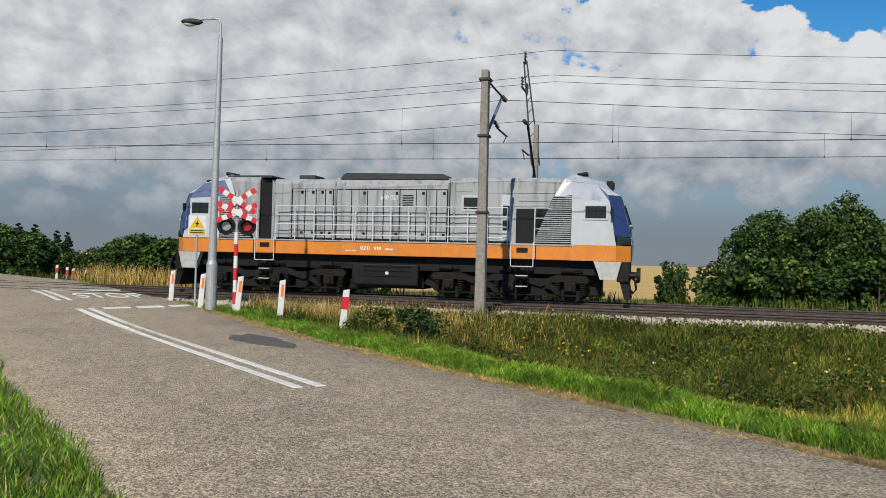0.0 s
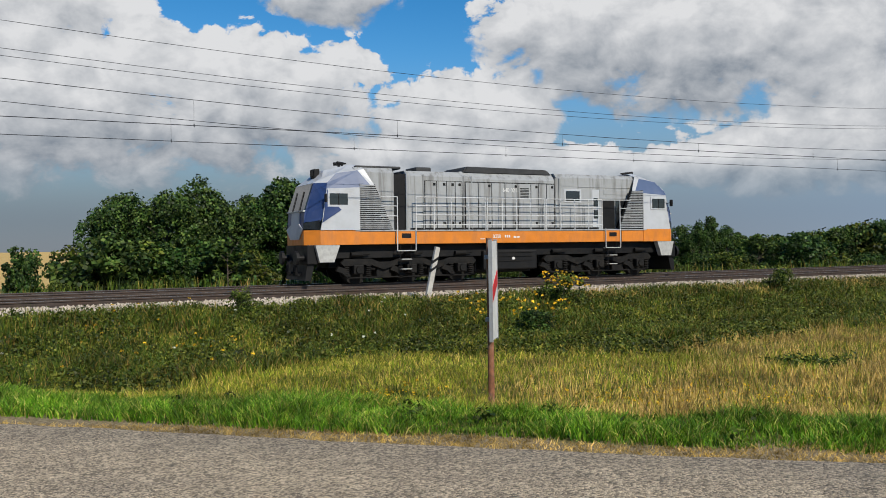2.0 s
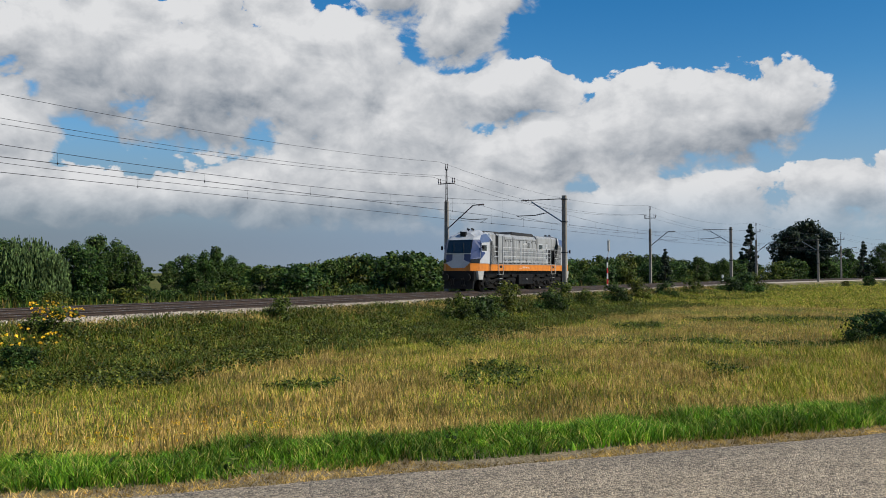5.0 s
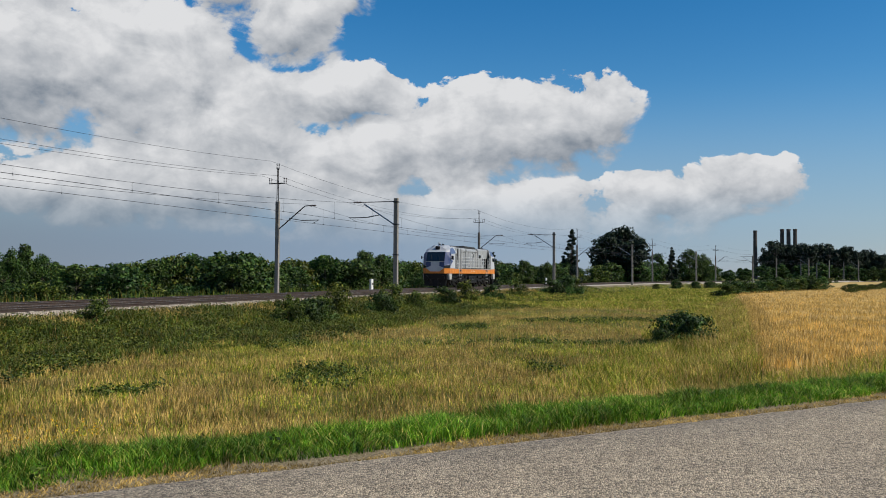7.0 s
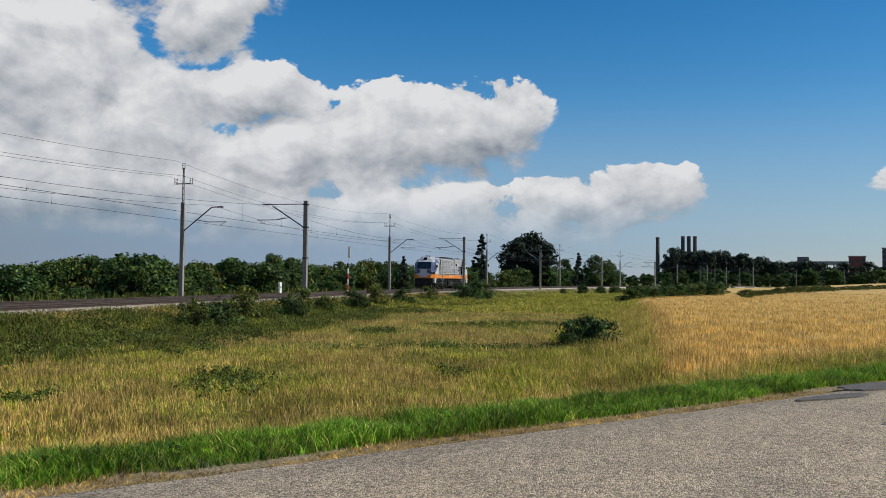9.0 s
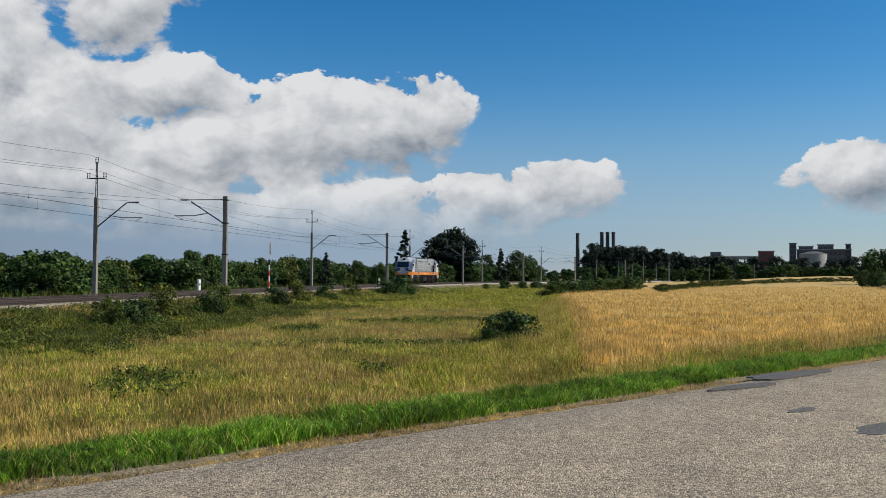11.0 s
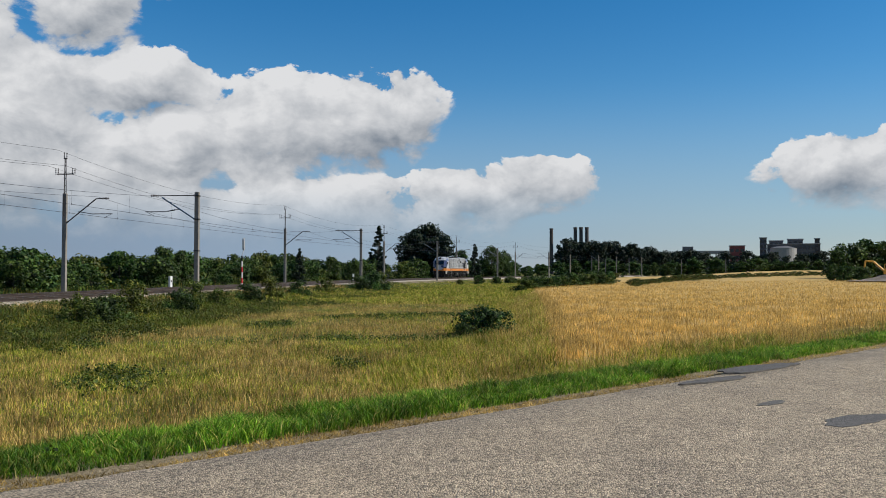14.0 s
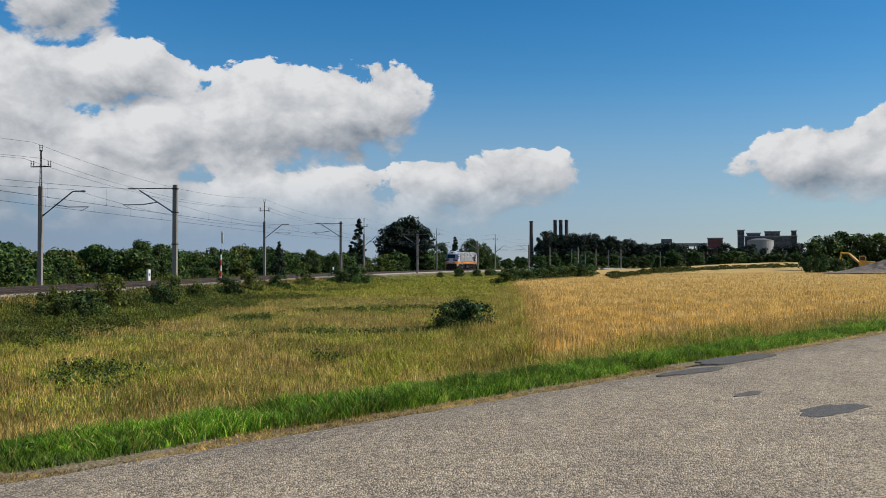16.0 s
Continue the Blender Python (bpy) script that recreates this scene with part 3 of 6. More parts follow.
RAIL = [(-0.075, -0.17), (0.075, -0.17), (0.075, -0.155), (0.012, -0.13), (0.012, -0.05), (0.036, -0.035), (0.036, 0.0), (-0.036, 0.0), (-0.036, -0.035), (-0.012, -0.05), (-0.012, -0.13), (-0.075, -0.155)]
BED = [(-3.7, -0.5), (-2.1, -0.17), (2.0, -0.17), (3.6, -0.5)]
for track_off in (0.0, NEAR_Y - FAR_Y):
    for gauge in (-0.75, 0.75):
        rail = tagged(swept("rail", RAIL, track_off + gauge, -160, 330, 8.0, RAIL_STEEL, RAIL_Z), "brown rusty steel rail with a bright worn head", "rail", "rails of the line")
        head = swept("running_head", [(-0.03, 0.0005), (0.03, 0.0005), (0.03, 0.004), (-0.03, 0.004)], track_off + gauge, -160, 330, 8.0, RAIL_HEAD, RAIL_Z)
        head.parent = rail
bed = swept("ballast_bed", [(-7.6, -0.5), (-5.7, -0.175), (1.75, -0.175), (3.7, -0.5)], 0.0, -160, 330, 6.0, STONE, RAIL_Z)
tagged(bed, "pale crushed stone ballast bed", "ballast", kind="structure")


def stones(count, s_lo, s_hi, a_lo, a_hi, size):
    """Loose stones lying on the bed, each a small uneven wedge."""
    base = np.array([[-1, -0.8, -0.6], [1, -0.7, -0.5], [0.8, 0.9, -0.6], [-0.9, 0.8, -0.5], [0.1, 0.0, 0.9]])
    tri = np.array([[0, 1, 4], [1, 2, 4], [2, 3, 4], [3, 0, 4]])
    s, a = rng.uniform(s_lo, s_hi, count), rng.uniform(a_lo, a_hi, count)
    prof = np.interp(a, [-7.6, -5.7, 1.75, 3.7], [-0.5, -0.175, -0.175, -0.5])
    pos = np.array([track_at(p, q)[:2] for p, q in zip(s, a)])
    turn, k = rng.uniform(0, 6.28, count), rng.uniform(0.6, 1.4, count) * size
    c, sn = np.cos(turn), np.sin(turn)
    v = base[None] * k[:, None, None] * rng.uniform(0.6, 1.3, (count, 5, 3))
    vx = v[..., 0] * c[:, None] - v[..., 1] * sn[:, None] + pos[:, :1]
    vy = v[..., 0] * sn[:, None] + v[..., 1] * c[:, None] + pos[:, 1:]
    vz = v[..., 2] + (RAIL_Z + prof + 0.015)[:, None]
    faces = (tri[None] + (np.arange(count) * 5)[:, None, None]).reshape(-1, 3)
    ob = sheet("ballast_stones", np.stack([vx, vy, vz], -1).reshape(-1, 3), faces, STONE)
    tagged(ob, "loose pale crushed stones of the trackbed", "ballast", kind="stuff")


stones(26000, -30, 75, -7.7, -4.6, 0.045)
stones(7000, -30, 60, -4.6, 1.5, 0.045)


def sleepers():
    bm = bmesh.new()
    box(bm, -0.12, 0.12, -1.28, 1.28, -0.2, -0.14, 0.012)
    me = mesh_of("sleeper", bm, SLEEPER)
    for off in (NEAR_Y - FAR_Y, 0.0):
        row = thing("sleeper_row", "dark weathered sleepers under the rails", "sleepers", kind="structure")
        for i in range(140):
            x, y, a = track_at(-26 + i * 0.62, off)
            o = new("sleeper", me)
            o.parent = row
            o.matrix_basis = Matrix.Translation((x, y, RAIL_Z - 0.012)) @ Matrix.Rotation(a, 4, "Z")


def insulator_string(bm, a, b, r=0.075, n=5):
    a, b = Vector(a), Vector(b)
    rod(bm, a, b, 0.02, seg=6)
    for i in range(n):
        c = a.lerp(b, (i + 0.5) / n)
        d = (b - a).normalized() * 0.018
        rod(bm, c - d, c + d, r, r * 0.6, 10)


def near_mast(s, label="weathered concrete catenary mast on the near side"):
    x, y, a = track_at(s, -7.0)
    g = float(land(np.array([x]), np.array([y]))[0])
    m = thing("catenary_mast", label, "mast", Matrix.Translation((x, y, 0)) @ Matrix.Rotation(a, 4, "Z"), "catenary masts")
    bm = bmesh.new()
    top = 6.85
    outline = [(-0.145, g - 0.4), (0.145, g - 0.4), (0.095, top), (-0.095, top)]
    prism(bm, outline, -0.15, 0.15)
    bmesh.ops.bevel(bm, geom=bm.edges[:], offset=0.02, segments=1, affect="EDGES")
    part("post", bm, CONCRETE, m)
    for z in (5.0, 6.55, 2.9):
        bm = bmesh.new()
        box(bm, -0.16, 0.16, -0.19, 0.19, z, z + 0.07, 0.01)
        part("clamp", bm, DARK_STEEL, m)
    bm = bmesh.new()
    rod(bm, (0, 0.15, 6.62), (0.0, 3.1, 6.62), 0.03)
    part("top_tie", bm, DARK_STEEL, m)
    bm = bmesh.new()
    rod(bm, (0, 0.15, 5.03), (0, 2.45, 6.5), 0.045)
    part("strut", bm, BRACKET_BLUE, m, "bluish painted steel strut")
    bm = bmesh.new()
    insulator_string(bm, (0, 2.65, 6.62), (0, 3.25, 6.62))
    part("insulator", bm, INSULATOR, m)
    bm = bmesh.new()
    rod(bm, (0, 1.15, 5.72), (0, 2.2, 5.55), 0.025)
    rod(bm, (0, 2.2, 5.55), (0, 3.6, 5.55), 0.03)
    rod(bm, (0, 3.5, 5.52), (0, 3.0, 5.28), 0.014)
    part("registration_arm", bm, DARK_STEEL, m)
    bm = bmesh.new()
    insulator_string(bm, (0, 1.5, 5.68), (0, 2.1, 5.58), 0.06, 4)
    part("insulator", bm, INSULATOR, m)
    return m


def far_mast(s, label="concrete catenary mast with a steel feeder top on the far side"):
    x, y, a = track_at(s, 3.3)
    tilt = -0.5 if abs(s + 4.75) < 0.1 else 0.0
    m = thing("feeder_mast", label, "mast", Matrix.Translation((x, y, 0)) @ Matrix.Rotation(a, 4, "Z"), "catenary masts")
    bm = bmesh.new()
    prism(bm, [(-0.13, -0.6), (0.13, -0.6), (0.085, 7.0), (-0.085, 7.0)], -0.15, 0.15)
    bmesh.ops.bevel(bm, geom=bm.edges[:], offset=0.02, segments=1, affect="EDGES")
    part("post", bm, CONCRETE, m)
    bm = bmesh.new()
    for dy in (-0.16, 0.16):
        rod(bm, (dy, 0, 5.4), (tilt + dy * 0.35, 0, 9.5), 0.03, seg=6)
    for k in range(8):
        z = 5.6 + k * 0.46
        w = 0.16 - 0.104 * (z - 5.4) / 4.1
        c = tilt * (z - 5.4) / 4.1
        rod(bm, (c - w, 0, z), (c + w, 0, z + 0.23), 0.016, seg=5)
    part("lattice_top", bm, DARK_STEEL, m)
    bm = bmesh.new()
    rod(bm, (tilt, -0.62, 8.35), (tilt, 0.62, 8.35), 0.04, seg=6)
    part("crossarm", bm, DARK_STEEL, m)
    for dx, z in ((-0.62, 8.35), (0.62, 8.35), (0.0, 9.45)):
        bm = bmesh.new()
        for q in (-0.09, 0.09):
            insulator_string(bm, (tilt, dx + q, z - 0.05), (tilt, dx + q, z + 0.42), 0.06, 4)
        part("insulator", bm, INSULATOR, m)
    bm = bmesh.new()
    rod(bm, (0, -0.15, 4.95), (0, -2.3, 6.6), 0.045)
    rod(bm, (0, -2.3, 6.6), (0, -3.1, 6.66), 0.035)
    part("strut", bm, DARK_STEEL, m)
    bm = bmesh.new()
    insulator_string(bm, (0, -2.7, 6.62), (0, -3.25, 6.62))
    part("insulator", bm, INSULATOR, m)
    bm = bmesh.new()
    rod(bm, (0, -1.0, 5.72), (0, -2.0, 5.55), 0.025)
    rod(bm, (0, -2.0, 5.55), (0, -3.5, 5.55), 0.03)
    rod(bm, (0, -3.4, 5.52), (0, -2.9, 5.28), 0.014)
    part("registration_arm", bm, DARK_STEEL, m)
    return m


MAST_S = [-124.0, -64.0, -4.75, 54.7, 104.0, 150.0, 196.0, 240.0, 285.0, 325.0]
for mast_s in MAST_S:
    near_mast(mast_s)
    far_mast(mast_s + (1.6 if mast_s > 0 else 0.0))


def cable(bm, a, b, sag, r, steps=14):
    a, b = Vector(a), Vector(b)
    last = a
    for i in range(1, steps + 1):
        k = i / steps
        p = a.lerp(b, k) - Vector((0, 0, 4 * sag * k * (1 - k)))
        rod(bm, last, p, r, seg=4)
        last = p


def line_wires():
    for off, label in ((-3.95, "overhead line above the near track"), (0.05, "overhead line above the far track")):
        w = thing("overhead_line", label, "overhead line")
        for i in range(len(MAST_S) - 1):
            s0, s1 = MAST_S[i], MAST_S[i + 1]
            p0, p1 = track_at(s0, off), track_at(s1, off)
            for q in (-0.02, 0.02):
                run = bmesh.new()
                cable(run, (p0[0], p0[1] + q, 5.27), (p1[0], p1[1] + q, 5.27), -0.03, 0.008, 4)
                part("contact_wire", run, WIRE, w)
            carry = bmesh.new()
            cable(carry, (p0[0], p0[1], 6.6), (p1[0], p1[1], 6.6), 1.0, 0.009)
            part("carrier_wire", carry, WIRE, w)
            n = 9
            for k in range(n):
                f = (k + 0.5) / n
                x, y = p0[0] + (p1[0] - p0[0]) * f, p0[1] + (p1[1] - p0[1]) * f
                hang = bmesh.new()
                rod(hang, (x, y, 5.28), (x, y, 6.6 - 4.0 * f * (1 - f)), 0.004, seg=4)
                rod(hang, (x, y, 5.24), (x, y, 5.34), 0.016, seg=5)
                part("hanger", hang, WIRE, w)
    f = thing("feeder_line", "three feeder wires over the far masts", "power line")
    for dx, z in ((-0.62, 8.8), (0.62, 8.8), (0.0, 9.9)):
        bm = bmesh.new()
        for i in range(len(MAST_S) - 1):
            p0, p1 = track_at(MAST_S[i] + 0.6, 3.3 + dx), track_at(MAST_S[i + 1] + 0.6, 3.3 + dx)
            cable(bm, (p0[0], p0[1], z), (p1[0], p1[1], z), 1.05, 0.009)
        part("feeder_wire", bm, WIRE, f)


line_wires()


# ---- the locomotive: origin at the middle of its length, at rail height; +x is the way it goes ----
HALF = 1.45


def skin(bm, pts_near):
    """A panel on the camera's side and its mirror on the other, from (x, y, z) corners with y negative."""
    for sgn in (1, -1):
        vs = [bm.verts.new((x, y * sgn, z)) for x, y, z in pts_near]
        bm.faces.new(vs if sgn > 0 else vs[::-1])


def sided(name, bm, mat, parent, label):
    """Two parts out of one drawing: the camera's side and the other."""
    for sgn in (-1, 1):
        half = bm.copy()
        gone = [f for f in half.faces if f.calc_center_median().y * sgn < 0]
        bmesh.ops.delete(half, geom=gone, context="FACES")
        part(name, solid(half), mat, parent, label)
    bm.free()


def solid(bm, thick=0.03):
    bmesh.ops.remove_doubles(bm, verts=bm.verts[:], dist=0.002)
    bmesh.ops.recalc_face_normals(bm, faces=bm.faces[:])
    bmesh.ops.solidify(bm, geom=bm.faces[:], thickness=thick)
    return bm


def cab(loco, e):
    """One end cab; e is +1 or -1 along the loco."""
    c = thing_part("cab", loco)

    def P(x, y, z):
        return (e * x, y, z)

    # corner points: rear edge 6.55, side corner 7.95, nose 8.42
    zs, zo, zw, zt = 1.43, 1.95, 2.95, 3.62
    # orange skirt
    bm = bmesh.new()
    skin(bm, [P(6.55, -HALF, zs), P(8.02, -HALF, zs), P(8.02, -HALF, zo), P(6.55, -HALF, zo)])
    skin(bm, [P(8.02, -HALF, zs), P(8.48, -0.98, zs), P(8.48, -0.98, zo), P(8.02, -HALF, zo)])
    bm.faces.new([bm.verts.new(P(*q)) for q in ((8.48, -0.98, zs), (8.48, 0.98, zs), (8.48, 0.98, zo), (8.48, -0.98, zo))])
    part("skirt", solid(bm), ORANGE_PAINT, c, "orange lower band")
    # white side round the window
    bm = bmesh.new()
    skin(bm, [P(6.55, -HALF, zo), P(8.02, -HALF, zo), P(7.93, -HALF, 2.42), P(7.86, -HALF, 2.95), P(7.78, -HALF, 3.4), P(6.55, -HALF, 3.47)])
    sided("side_panel", bm, WHITE_PAINT, c, "white cab side")
    # deep blue corner posts, swept back under the window
    bm = bmesh.new()
    skin(bm, [P(8.02, -HALF, zo + 0.3), P(8.47, -0.98, zo + 0.3), P(8.43, -0.98, 2.6), P(8.1, -0.98, zt), P(7.72, -1.33, zt), P(7.78, -HALF, 3.4), P(7.86, -HALF, 2.95), P(7.93, -HALF, 2.42)])
    sided("corner_panel", bm, BLUE_PAINT, c, "deep blue cab corner")
    bm = bmesh.new()
    skin(bm, [P(7.965, -1.468, 2.2), P(7.25, -1.468, 2.66), P(7.36, -1.468, 2.77), P(7.76, -1.468, 2.77), P(7.75, -1.468, 3.36), P(7.77, -1.468, 3.38), P(7.84, -1.468, 2.95), P(7.91, -1.468, 2.42)])
    if e < 0:
        sided("swoosh", bm, BLUE_PAINT, c, "deep blue swept band")
    bm = bmesh.new()
    skin(bm, [P(6.56, -1.468, 3.45), P(6.95, -1.468, 3.45), P(6.66, -1.468, 3.2)])
    if e < 0:
        sided("notch", bm, BLUE_PAINT, c, "small blue triangle")
    # faded blue upper side band
    bm = bmesh.new()
    skin(bm, [P(6.55, -HALF, 3.47), P(7.78, -HALF, 3.4), P(7.72, -1.33, zt), P(7.35, -1.23, 3.97), P(6.52, -1.2, 4.1)])
    skin(bm, [P(6.12, -1.44, 3.55), P(6.55, -HALF, 3.47), P(6.52, -1.2, 4.1)])
    sided("upper_panel", bm, SLATE_PAINT, c, "faded blue upper cab band")
    # white roof dome and rear fin
    bm = bmesh.new()
    skin(bm, [P(6.52, -1.2, 4.1), P(7.35, -1.23, 3.97), P(7.75, -0.9, 3.85), P(7.55, -0.45, 4.12), P(6.6, -0.6, 4.36)])
    skin(bm, [P(7.35, -1.23, 3.97), P(7.72, -1.33, zt), P(8.1, -0.98, zt), P(7.75, -0.9, 3.85)])
    skin(bm, [P(6.12, -1.44, 3.55), P(6.52, -1.2, 4.1), P(6.6, -0.6, 4.36), P(6.4, -0.6, 4.34), P(6.28, -1.2, 4.16), P(5.97, -1.43, 3.57)])
    bm.faces.new([bm.verts.new(P(*q)) for q in ((6.6, -0.6, 4.36), (7.55, -0.45, 4.12), (7.55, 0.45, 4.12), (6.6, 0.6, 4.36))])
    bm.faces.new([bm.verts.new(P(*q)) for q in ((7.55, -0.45, 4.12), (7.75, -0.9, 3.85), (8.1, -0.98, zt), (8.1, 0.98, zt), (7.75, 0.9, 3.85), (7.55, 0.45, 4.12))])
    part("roof_dome", solid(bm), WHITE_PAINT, c, "white cab roof")
    # nose: grey centre, blue cheeks
    bm = bmesh.new()
    bm.faces.new([bm.verts.new(P(*q)) for q in ((8.49, -0.5, zo - 0.32), (8.49, 0.5, zo - 0.32), (8.49, 0.98, zo + 0.05), (8.46, 0.46, 2.18), (8.43, 0.46, 2.62), (8.43, -0.46, 2.62), (8.46, -0.46, 2.18), (8.49, -0.98, zo + 0.05))])
    part("nose", solid(bm), WHITE_PAINT, c, "pale grey nose panel")
    bm = bmesh.new()
    skin(bm, [P(8.475, -0.98, zo + 0.03), P(8.465, -0.46, 2.15), P(8.425, -0.46, 2.62), P(8.425, -0.98, 2.62)])
    sided("cheek", bm, BLUE_PAINT, c, "deep blue nose cheek")
    bm = bmesh.new()
    bm.faces.new([bm.verts.new(P(*q)) for q in ((8.42, -0.97, 2.66), (8.42, 0.97, 2.66), (8.11, 0.93, zt - 0.03), (8.11, -0.93, zt - 0.03))])
    part("windscreen", solid(bm), GLASS, c, "dark windscreen")
    bm = bmesh.new()
    box(bm, e * 8.4, e * 8.5, -0.98, 0.98, 2.6, 2.66, 0.01)
    part("sill", bm, STEP_STEEL, c)
    for y in (-0.45, 0.35):
        bm = bmesh.new()
        rod(bm, P(8.47, y, 2.66), P(8.24, y + 0.14, 3.35), 0.015, seg=5)
        part("wiper", bm, BLACK_PAINT, c)
    bm = bmesh.new()
    box(bm, e * 7.6, e * 7.82, -0.22, 0.22, 3.85, 4.2, 0.03)
    box(bm, e * 7.8, e * 7.86, -0.12, 0.12, 3.92, 4.14, 0.02)
    part("top_light", bm, BLACK_PAINT, c, "dark roof headlamp housing")
    for sgn in (-1, 1):
        bm = bmesh.new()
        a = [P(8.05, sgn * 1.44, 1.96), P(8.5, sgn * 1.0, 2.0), P(8.5, sgn * 1.0, 2.2), P(8.04, sgn * 1.44, 2.3)]
        bm.faces.new([bm.verts.new(q) for q in a])
        part("headlight", solid(bm, 0.05), GLASS, c, "dark angular headlight")
        bm = bmesh.new()
        box(bm, e * 6.93, e * 7.75, sgn * 1.44, sgn * 1.476, 2.78, 3.32, 0.01)
        frame_ob = part("window_frame", bm, WHITE_PAINT, c)
        bm = bmesh.new()
        box(bm, e * 7.0, e * 7.68, sgn * 1.45, sgn * 1.488, 2.84, 3.24, 0.008)
        part("window", bm, GLASS, frame_ob, "dark cab side window")
        bm = bmesh.new()
        box(bm, e * 7.33, e * 7.36, sgn * 1.45, sgn * 1.495, 2.84, 3.24)
        part("window_bar", bm, BLACK_PAINT, frame_ob)
        bm = bmesh.new()
        rod(bm, P(7.8, sgn * 1.46, 3.05), P(7.88, sgn * 1.68, 3.07), 0.015, seg=5)
        box(bm, e * 7.84, e * 7.92, sgn * 1.6, sgn * 1.74, 2.92, 3.2, 0.02)
        part("mirror", bm, BLACK_PAINT, c)
        bm = bmesh.new()
        prism(bm, [(e * 8.2, 1.42), (e * 7.3, 1.42), (e * 7.52, 0.82), (e * 8.05, 0.82)], sgn * 1.2, sgn * 1.44)
        part("snow_guard", bm, STEP_STEEL, c, "grey lower corner fairing")
        bm = bmesh.new()
        rod(bm, P(8.35, sgn * 0.88, 0.98), P(8.68, sgn * 0.88, 0.98), 0.11, 0.1, 12)
        rod(bm, P(8.68, sgn * 0.88, 0.98), P(8.78, sgn * 0.88, 0.98), 0.25, 0.25, 16)
        part("buffer", bm, BLACK_PAINT, c, smooth=False)
        for k in range(3):
            bm = bmesh.new()
            y = sgn * (0.3 + k * 0.14)
            pts = [P(8.42, y, 0.95), P(8.62, y, 0.8), P(8.66, y, 0.5), P(8.55, y, 0.35), P(8.42, y, 0.5)]
            for q in range(4):
                rod(bm, pts[q], pts[q + 1], 0.025, seg=6)
            part("brake_hose", bm, BLACK_PAINT, c)
    bm = bmesh.new()
    box(bm, e * 8.05, e * 8.45, -1.25, 1.25, 0.75, 1.43, 0.03)
    part("buffer_beam", bm, BLACK_PAINT, c)
    bm = bmesh.new()
    prism(bm, [(e * 8.15, 0.75), (e * 8.42, 0.75), (e * 8.5, 0.18), (e * 8.3, 0.18)], -1.15, 1.15)
    part("rail_guard", bm, BLACK_PAINT, c)
    for y in (-0.25, 0.1):
        bm = bmesh.new()
        rod(bm, P(6.75, y, 4.3), P(6.75, y, 4.44), 0.05)
        rod(bm, P(6.6, y, 4.42), P(6.95, y, 4.43), 0.03, 0.07)
        part("horn", bm, BLACK_PAINT, c)
    # louvre block behind the cab
    for sgn in (-1, 1):
        bm = bmesh.new()
        prism(bm, [(e * 6.55, 1.97), (e * 5.25, 1.97), (e * 5.95, 3.6), (e * 6.55, 3.6)], sgn * 1.3, sgn * 1.41)
        grille = part("louvre", bm, BLACK_PAINT, c, "dark slatted air intake")
        for k in range(23):
            z = 2.0 + k * 0.0695
            x_in = 5.28 + 0.43 * (z - 1.97)
            bm = bmesh.new()
            box(bm, e * x_in, e * 6.54, sgn * 1.4, sgn * 1.46, z, z + 0.036)
            part("slat", bm, GREY_PAINT, grille)
    c.location.x = -e * 0.12
    return c


def thing_part(name, parent, label=""):
    ob = new(name)
    ob.parent = parent
    if label:
        ob["label"] = label
    return ob


def coil(bm, x, y, z0, z1, turns=6, seg=10):
    """A spring as one turned body with a groove between its coils."""
    rings = []
    for k in range(turns * 2 + 1):
        r = 0.075 if k % 2 == 0 else 0.12
        z = z0 + (z1 - z0) * k / (turns * 2)
        rings.append([bm.verts.new((x + r * math.cos(2 * math.pi * i / seg), y + r * math.sin(2 * math.pi * i / seg), z)) for i in range(seg)])
    for a, b in zip(rings, rings[1:]):
        for i in range(seg):
            bm.faces.new((a[i], a[(i + 1) % seg], b[(i + 1) % seg], b[i]))


def lettering(text, size, x, y, z, parent, name, stretch=1.0):
    curve = bpy.data.curves.new(name, "FONT")
    curve.body, curve.size, curve.extrude, curve.align_x = text, size, 0.003, "CENTER"
    ob = new(name, curve)
    bpy.context.view_layer.update()
    me = bpy.data.meshes.new_from_object(ob)
    bpy.data.objects.remove(ob)
    me.materials.append(SIGN_WHITE)
    o = new(name, me)
    o.parent = parent
    o.matrix_basis = Matrix.Translation((x, y, z)) @ Matrix.Rotation(math.pi / 2, 4, "X") @ Matrix.Diagonal((stretch, 1, 1, 1))
    return o


